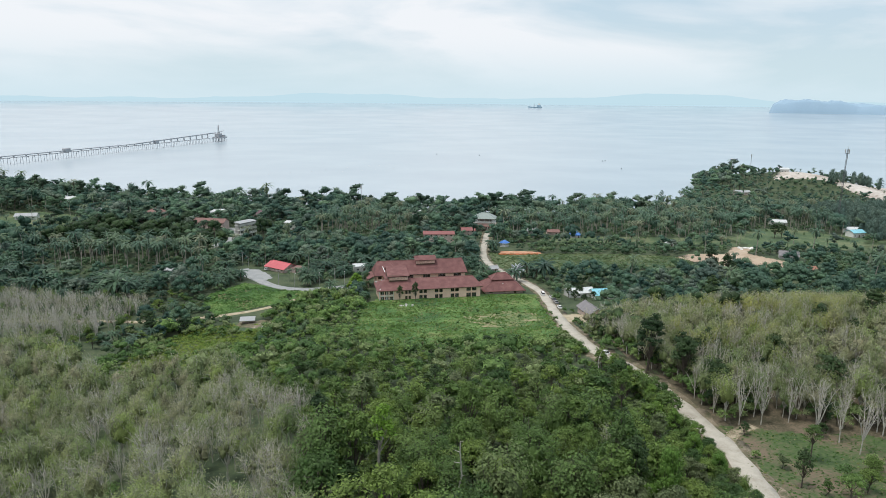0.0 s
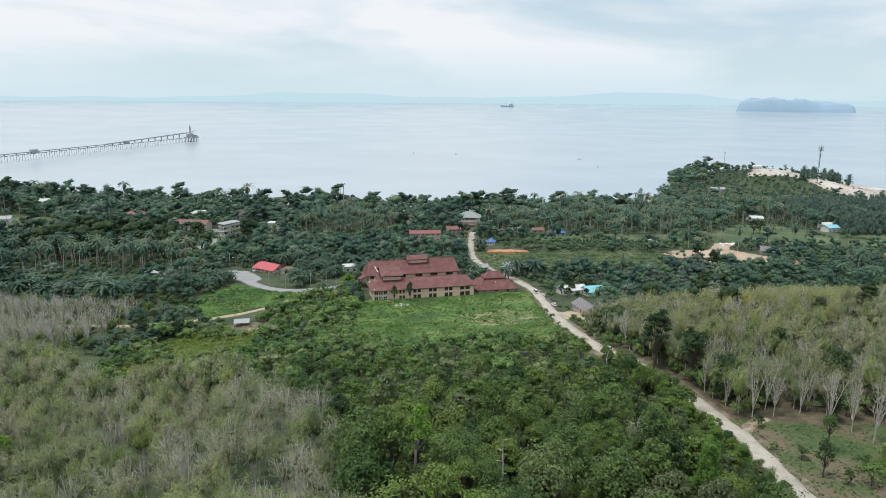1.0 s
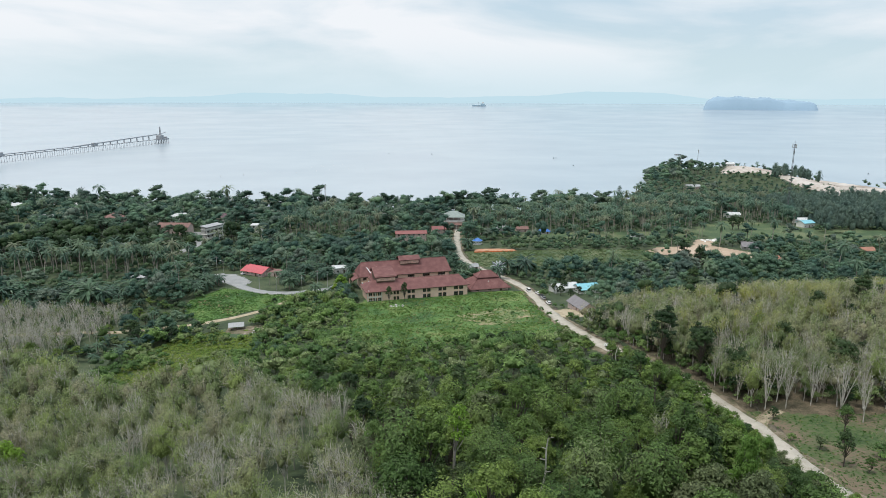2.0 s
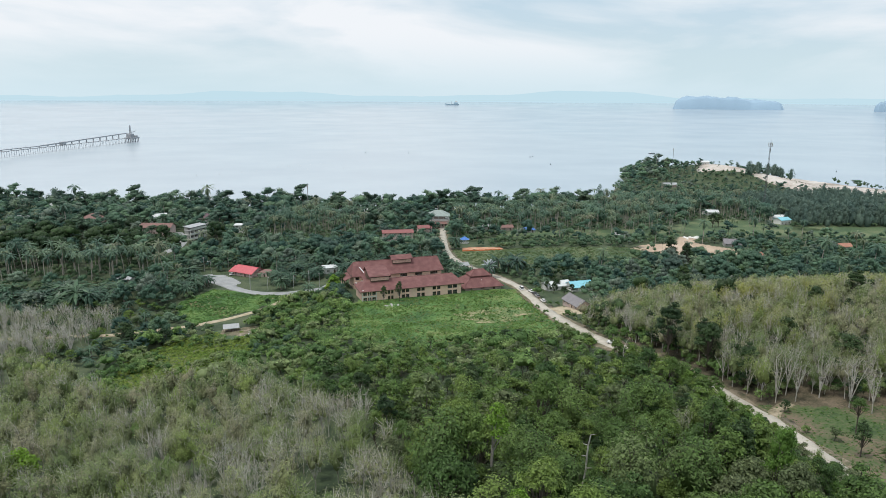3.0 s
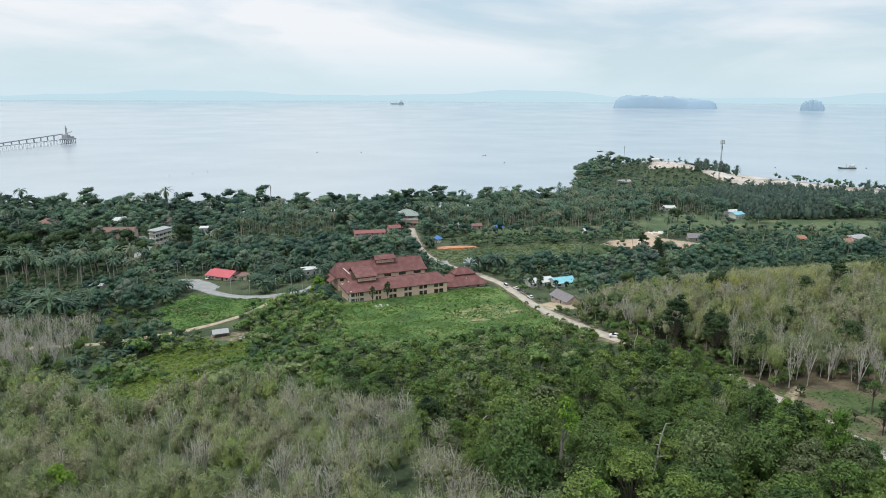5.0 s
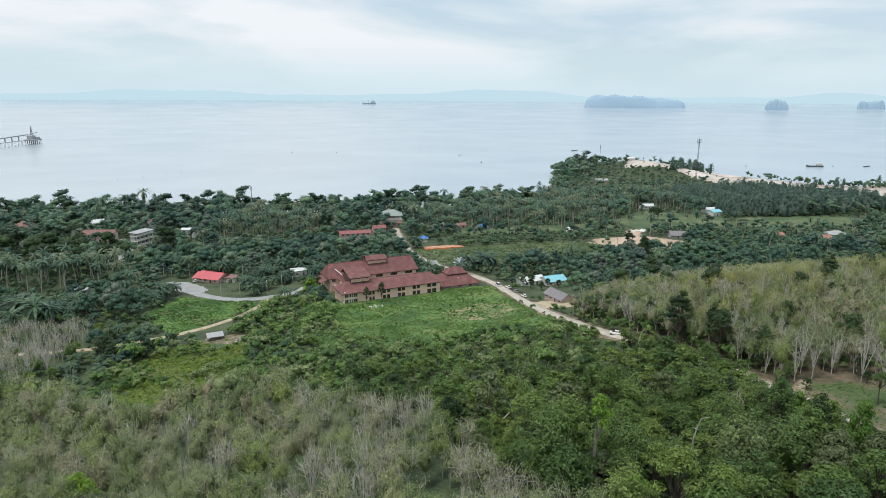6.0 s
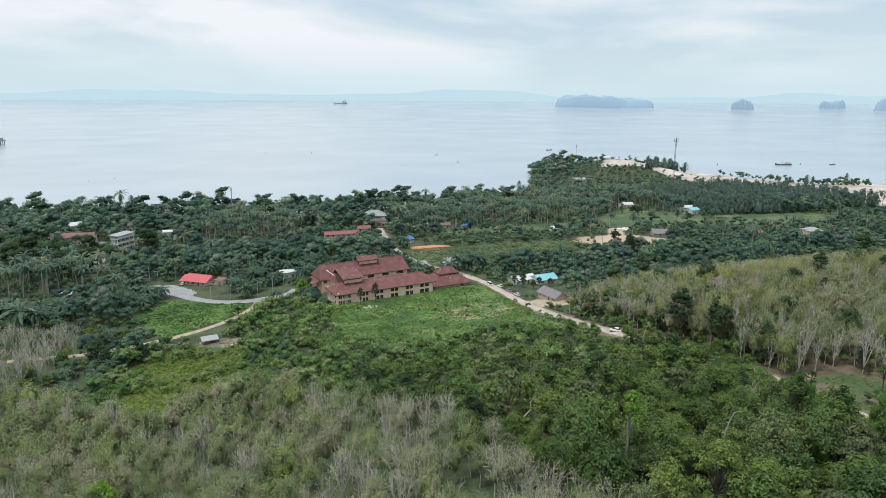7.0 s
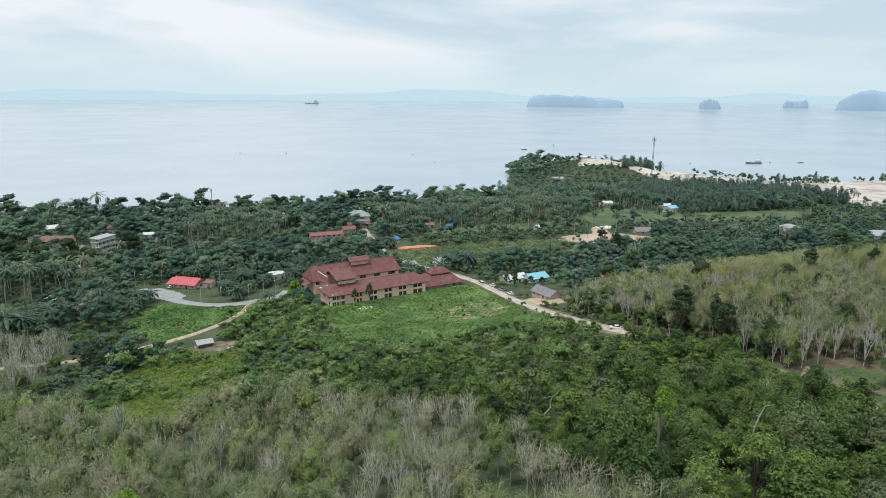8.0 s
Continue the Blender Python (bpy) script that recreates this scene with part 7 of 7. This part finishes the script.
    # headland and the spit
    for x, y in grid(-620, 920, 690, 1085, 9.0):
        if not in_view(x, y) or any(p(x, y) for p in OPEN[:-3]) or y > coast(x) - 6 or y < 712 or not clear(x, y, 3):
            continue
        u, sand = rng.uniform(), any(p(x, y) for p in OPEN[-3:])
        s = float(np.clip(rng.lognormal(-0.05, 0.2), 0.6, 1.4))
        if sand:
            if x > 640 and coast(x) - 52 < y < coast(x) - 8 and clump(x, y, 0.012, 3) > -0.15:
                if u < 0.6:
                    UNDER.add(x, y, 1.7 * s, 1.4)
                else:
                    (CASU if u < 0.7 else WOODS).add(x, y, 0.85 * s, 0.9)
            elif u < (0.12 if STRANDED(x, y) else 0.25 if x < 640 and y < 700 else 0.04):
                UNDER.add(x, y, 0.8 * s)
        elif x < -200:
            (WOODS if u < 0.85 else COASTAL if u < 0.92 else COCO).add(x, y, s)
        elif x > 560:
            if u < 0.4:
                UNDER.add(x, y, 0.7 * s)
        elif x > 395 and 780 < y < 950:
            if any(p(x + 0.52 * d, y + 0.85 * d) for p in (CAPE, STRANDED) for d in (10, 20, 30, 42, 55, 70, 85)):
                (UNDER if u < 0.45 else WOODS).add(x, y, 1.6 * s if u < 0.45 else 0.45 * s)
            else:
                (WOODS if u < 0.85 else COCO).add(x, y, 0.62 * s)
        elif y > 900:
            (WOODS if u < 0.92 else COCO).add(x, y, (1.08 if x < 440 else 0.4) * s)
        else:
            (WOODS if u < 0.55 else COCO if u < 0.8 else UNDER).add(x, y, 0.7 * s)


plant(np.random.default_rng(42))
for x, y, q in TREES_SET:
    WOODS.add(x, y, q, 1.0, 0)
for kind, x, y, size, stretch, form in (
        (BRIGHT, -10.9, 105.2, 1.22, 1.12, 0), (BRIGHT, -106, 137, 1.35, 1.25, 1), (BRIGHT, -50, 352, 1.35, 0.95, 1), (BRIGHT, -54, 349, 0.8, 0.95, 1), (WOODS, -43.5, 338, 0.35, 1.0, 0), (BRIGHT, 8, 92, 0.8, 1.0, 1),
        (VINE, 36, 98, 1.05, 1.0, 0), (VINE, 41, 107, 1.2, 1.0, 0), (VINE, 46, 118, 1.1, 1.0, 1), (VINE, 49, 128, 0.9, 0.9, 1), (VINE, 33, 108, 0.9, 1.0, 1), (VINE, 38, 88, 1.0, 1.0, 0), (VINE, 20, 96, 0.9, 0.9, 1), (VINE, 51, 108, 0.7, 0.9, 1), (VINE, 50, 97, 0.7, 0.9, 0), (VINE, 28, 88, 0.85, 0.9, 1), (VINE, -2, 92, 0.9, 0.9, 1), (VINE, 55, 118, 0.78, 1.0, 0), (VINE, 53, 126, 0.85, 1.0, 0), (VINE, 56.5, 135, 0.65, 1.0, 1), (VINE, 55.5, 144, 0.72, 1.0, 0), (VINE, 57.5, 108, 0.55, 0.9, 1), (VINE, 54, 153, 0.8, 0.95, 1), (VINE, 55, 161, 0.75, 1.0, 0), (VINE, 58, 127, 0.5, 0.9, 1), (VINE, 57.8, 122, 0.5, 1.0, 0), (VINE, 57.6, 130.5, 0.58, 0.95, 1), (VINE, 58.6, 139.5, 0.5, 1.0, 0), (VINE, 57.6, 148.5, 0.58, 0.95, 1), (VINE, 56.8, 157, 0.62, 1.0, 0), (VINE, 56.5, 165, 0.62, 0.95, 1), (VINE, 55.5, 170, 0.66, 1.0, 0), (VINE, 56, 176, 0.6, 0.95, 1), (VINE, 54.5, 182, 0.66, 1.0, 0), (VINE, 54, 189, 0.62, 0.95, 1), (VINE, 52.8, 195, 0.62, 1.0, 0),
        (WOODS, -46, 331, 0.6, 1.0, 0), (WOODS, -43, 325, 0.5, 1.0, 0), (WOODS, -49, 340, 0.62, 1.0, 0), (WOODS, -52, 348, 0.55, 1.0, 0), (DARK, -45, 337, 0.75, 0.9, 1), (DARK, -41, 323, 0.5, 0.9, 1),
        (DARK, -138, 285, 1.2, 0.9, 1), (DARK, -132, 277, 1.05, 0.9, 1), (WOODS, -126, 289, 0.8, 1.0, 0), (WOODS, -142, 291, 0.9, 1.0, 0), (DARK, -121, 283, 0.9, 0.85, 1), (WOODS, -131, 293, 0.7, 0.9, 0), (WOODS, -116, 289, 0.5, 0.9, 0), (DARK, 131, 318, 1.3, 1.0, 0), (WOODS, 150, 380, 1.1, 1.0, 0), (WOODS, 158, 388, 1.15, 1.0, 0), (WOODS, 140, 371, 1.05, 1.0, 0), (DARK, 174, 393, 1.2, 1.0, 1), (WOODS, 184, 398, 1.0, 1.0, 0), (DARK, 76, 331, 0.6, 0.9, 1), (DARK, 66.5, 332, 0.68, 0.9, 1), (DARK, 81, 327, 0.55, 0.9, 1), (WOODS, 88, 329, 0.45, 0.8, 0), (DARK, 70.5, 325, 0.6, 0.85, 1), (DARK, 64.5, 338, 0.62, 1.0, 1), (WOODS, 92, 333, 0.5, 0.9, 0), (DARK, -50, 356, 0.8, 0.95, 1), (DARK, -46.5, 363, 0.8, 1.0, 1), (DARK, -44.5, 350, 0.62, 1.0, 1), (WOODS, -47.5, 345, 0.55, 1.0, 0),
        (DEAD, 3, 98.6, 1.3, 1.12, 0), (DARK, 33.6, 101.4, 1.05, 1.45, 0), (VINE, 36.4, 96.2, 0.95, 2.0, 0), (FOREST, 5.3, 84.2, 1.35, 1.08, 2), (FOREST, 44.4, 148.9, 0.75, 1.75, 4), (BRIGHT, -8.0, 95.5, 1.15, 1.1, 1), (DEAD, -17, 142, 1.05, 1.0, 1), (DEAD, -50, 172, 0.8, 1.0, 1), (DEAD, 47, 186, 0.8, 1.0, 0),
        (DARK, 62.5, 190, 1.6, 1.0, 0), (DARK, 69, 176, 1.3, 1.0, 0), (DARK, 72, 160, 1.15, 0.95, 0), (DARK, 93, 178, 1.3, 1.0, 1), (DARK, 99, 158, 1.35, 1.0, 1), (DARK, 78, 156, 1.0, 0.9, 1), (DARK, 66, 205, 1.0, 1.0, 1), (DARK, 120, 200, 1.3, 1.0, 1), (DARK, 64, 228, 0.9, 1.0, 1),
        (DARK, 41, 134, 1.0, 0.95, 0), (DARK, -24.5, 324.5, 0.66, 1.15, 0), (DARK, -16.5, 326.5, 0.74, 1.2, 0), (DARK, -84, 331, 0.55, 0.9, 1), (DARK, -82, 313, 0.55, 1.0, 1), (DARK, -80, 308, 0.5, 1.0, 1), (DARK, -113, 299, 0.5, 0.9, 1),
        (DARK, 10, 247, 0.6, 0.55, 1), (DARK, 16, 245, 0.75, 0.6, 1), (DARK, 22, 246, 0.8, 0.6, 1), (DARK, 28, 247, 0.75, 0.6, 1), (DARK, 33, 245, 0.6, 0.6, 1), (WOODS, -42.5, 331, 0.38, 0.9, 0), (WOODS, 18, 368, 0.5, 0.9, 0), (WOODS, 60, 342, 0.45, 0.9, 0), (WOODS, 66, 345, 0.6, 0.9, 0), (DARK, 71, 342, 0.8, 0.8, 1), (WOODS, 97, 343, 0.6, 0.9, 0), (DARK, 160, 392, 1.6, 1.0, 0), (DARK, 168, 386, 1.4, 1.0, 0), (BARE, -204, 740, 1.8, 1.0, 0), (CASU, -222, 702, 0.8, 1.0, 0), (CASU, -216, 702, 0.8, 1.0, 0),
        (LEAFLESS, 73.1, 148.8, 1.1, 1.0, 0), (LEAFLESS, 77.9, 147.8, 0.95, 1.0, 1), (LEAFLESS, 87.5, 140.9, 1.15, 1.0, 0), (LEAFLESS, 90.3, 136.7, 0.9, 1.0, 1), (LEAFLESS, 91.6, 131.1, 1.0, 1.1, 1), (LEAFLESS, 101.5, 139.1, 1.05, 1.0, 0), (LEAFLESS, 68.8, 167.0, 0.85, 1.0, 1), (DARK, 71.9, 143.0, 0.4, 0.9, 1), (DARK, 87.8, 139.6, 0.4, 1.0, 1), (FOREST, 79.0, 127.7, 0.72, 1.0, 4), (DARK, 71.8, 117.3, 0.62, 1.1, 0), (FOREST, 72.2, 125.6, 0.45, 0.8, 3), (FOREST, 83.3, 115.0, 0.7, 0.8, 1), (FOREST, 74.6, 114.0, 0.4, 0.8, 2),
        (SHRUB, 82, 120, 1.2, 1.0, 0), (SHRUB, 79, 113, 1.3, 1.0, 2), (SHRUB, 90, 124, 1.2, 1.0, 0), (SHRUB, 96, 118, 1.5, 1.0, 2), (SHRUB, 69, 131, 0.8, 1.0, 1), (FOREST, 92, 115, 0.85, 0.8, 1), (FOREST, 88, 121, 0.55, 0.9, 1), (FOREST, 99, 126, 0.6, 1.0, 0), (FOREST, 96, 110, 0.7, 0.9, 3), (DARK, -140, 306, 0.75, 0.8, 1), (DARK, -133, 310, 0.7, 0.8, 1), (FOREST, -146, 315, 0.8, 0.9, 1), (FOREST, -126, 318, 0.6, 0.9, 3), (COASTAL, -36, 682, 1.25, 1.0, 0), (COASTAL, -300, 655, 1.2, 1.0, 0), (COASTAL, -320, 660, 1.25, 1.0, 0),
        (COASTAL, -285, 668, 1.15, 1.0, 0), (COASTAL, -240, 496, 1.3, 0.95, 0), (COASTAL, -222, 492, 1.25, 0.95, 0), (COASTAL, -190, 492, 1.0, 0.9, 0), (WOODS, -118, 572, 1.0, 1.15, 0), (DARK, 276, 552, 1.5, 0.9, 1), (DARK, 284, 556, 1.4, 0.9, 1), (SILVER, 42, 388, 1.15, 1.0, 0), (COCO, -89, 374, 0.55, 1.0, 0), (COCO, -84, 371, 0.6, 1.0, 0), (COCO, -94, 372, 0.5, 1.0, 0), (CASU, -184, 693, 1.45, 1.0, 0), (CASU, 238, 741, 1.3, 1.0, 0)):
    kind.add(x, y, size, stretch, form)
for k, kind in enumerate(KINDS):
    kind.build(900 + k)


# ---- grass ----
def grass(name, poly, count, mat, tall, wide, seed, label):
    rng = np.random.default_rng(seed)
    test = in_poly(poly)
    xs, ys = [p[0] for p in poly], [p[1] for p in poly]
    forms = [tuft(seed + k, tall, wide, 7).arrays("leaf") for k in range(4)]
    Vs, Fs, Ts, at = [], [], [], 0
    while count > 0:
        x, y = rng.uniform(min(xs), max(xs)), rng.uniform(min(ys), max(ys))
        if not test(x, y) or not clear(x, y, -0.5):
            count -= 0.2
            continue
        count -= 1
        c = noise.noise((x * 0.07, y * 0.07, seed))
        V, F = forms[int(rng.integers(0, 4))]
        s, a = rng.uniform(0.5, 1.3) * (1 + 0.5 * c), rng.uniform(0, 6.28)
        Vs.append(np.stack([(V[:, 0] * math.cos(a) - V[:, 1] * math.sin(a)) * s + x, (V[:, 0] * math.sin(a) + V[:, 1] * math.cos(a)) * s + y, V[:, 2] * s + h1(x, y) + 0.05], -1))
        Fs.append(F + at)
        Ts.append(np.full(len(V), np.clip(0.36 - 0.5 * c + rng.normal(0, 0.16), 0.02, 0.98)))
        at += len(V)
    me = mesh_from(name, np.concatenate(Vs), np.concatenate(Fs), [mat], None, np.concatenate(Ts))
    tagged(new(name, me), label, "grass", kind="stuff")


grass("meadow_grass", MEADOW, 6500, L_GRASS, 0.5, 1.3, 301, "tussocky green meadow grass with dry patches")
grass("field_grass", LEFTFIELD, 2200, L_GRASS, 0.5, 1.3, 302, "tussocky green grass in a small field")
grass("weeds", STRIP, 6000, L_STRIP, 0.8, 1.6, 303, "lime-green weeds in a clearing")
grass("verge_grass", VERGE, 2600, L_GRASS, 0.22, 0.6, 304, "grass on a road verge")
grass("pasture_grass", GRASSR, 2500, L_PASTURE, 0.6, 2.0, 305, "pale pasture grass")
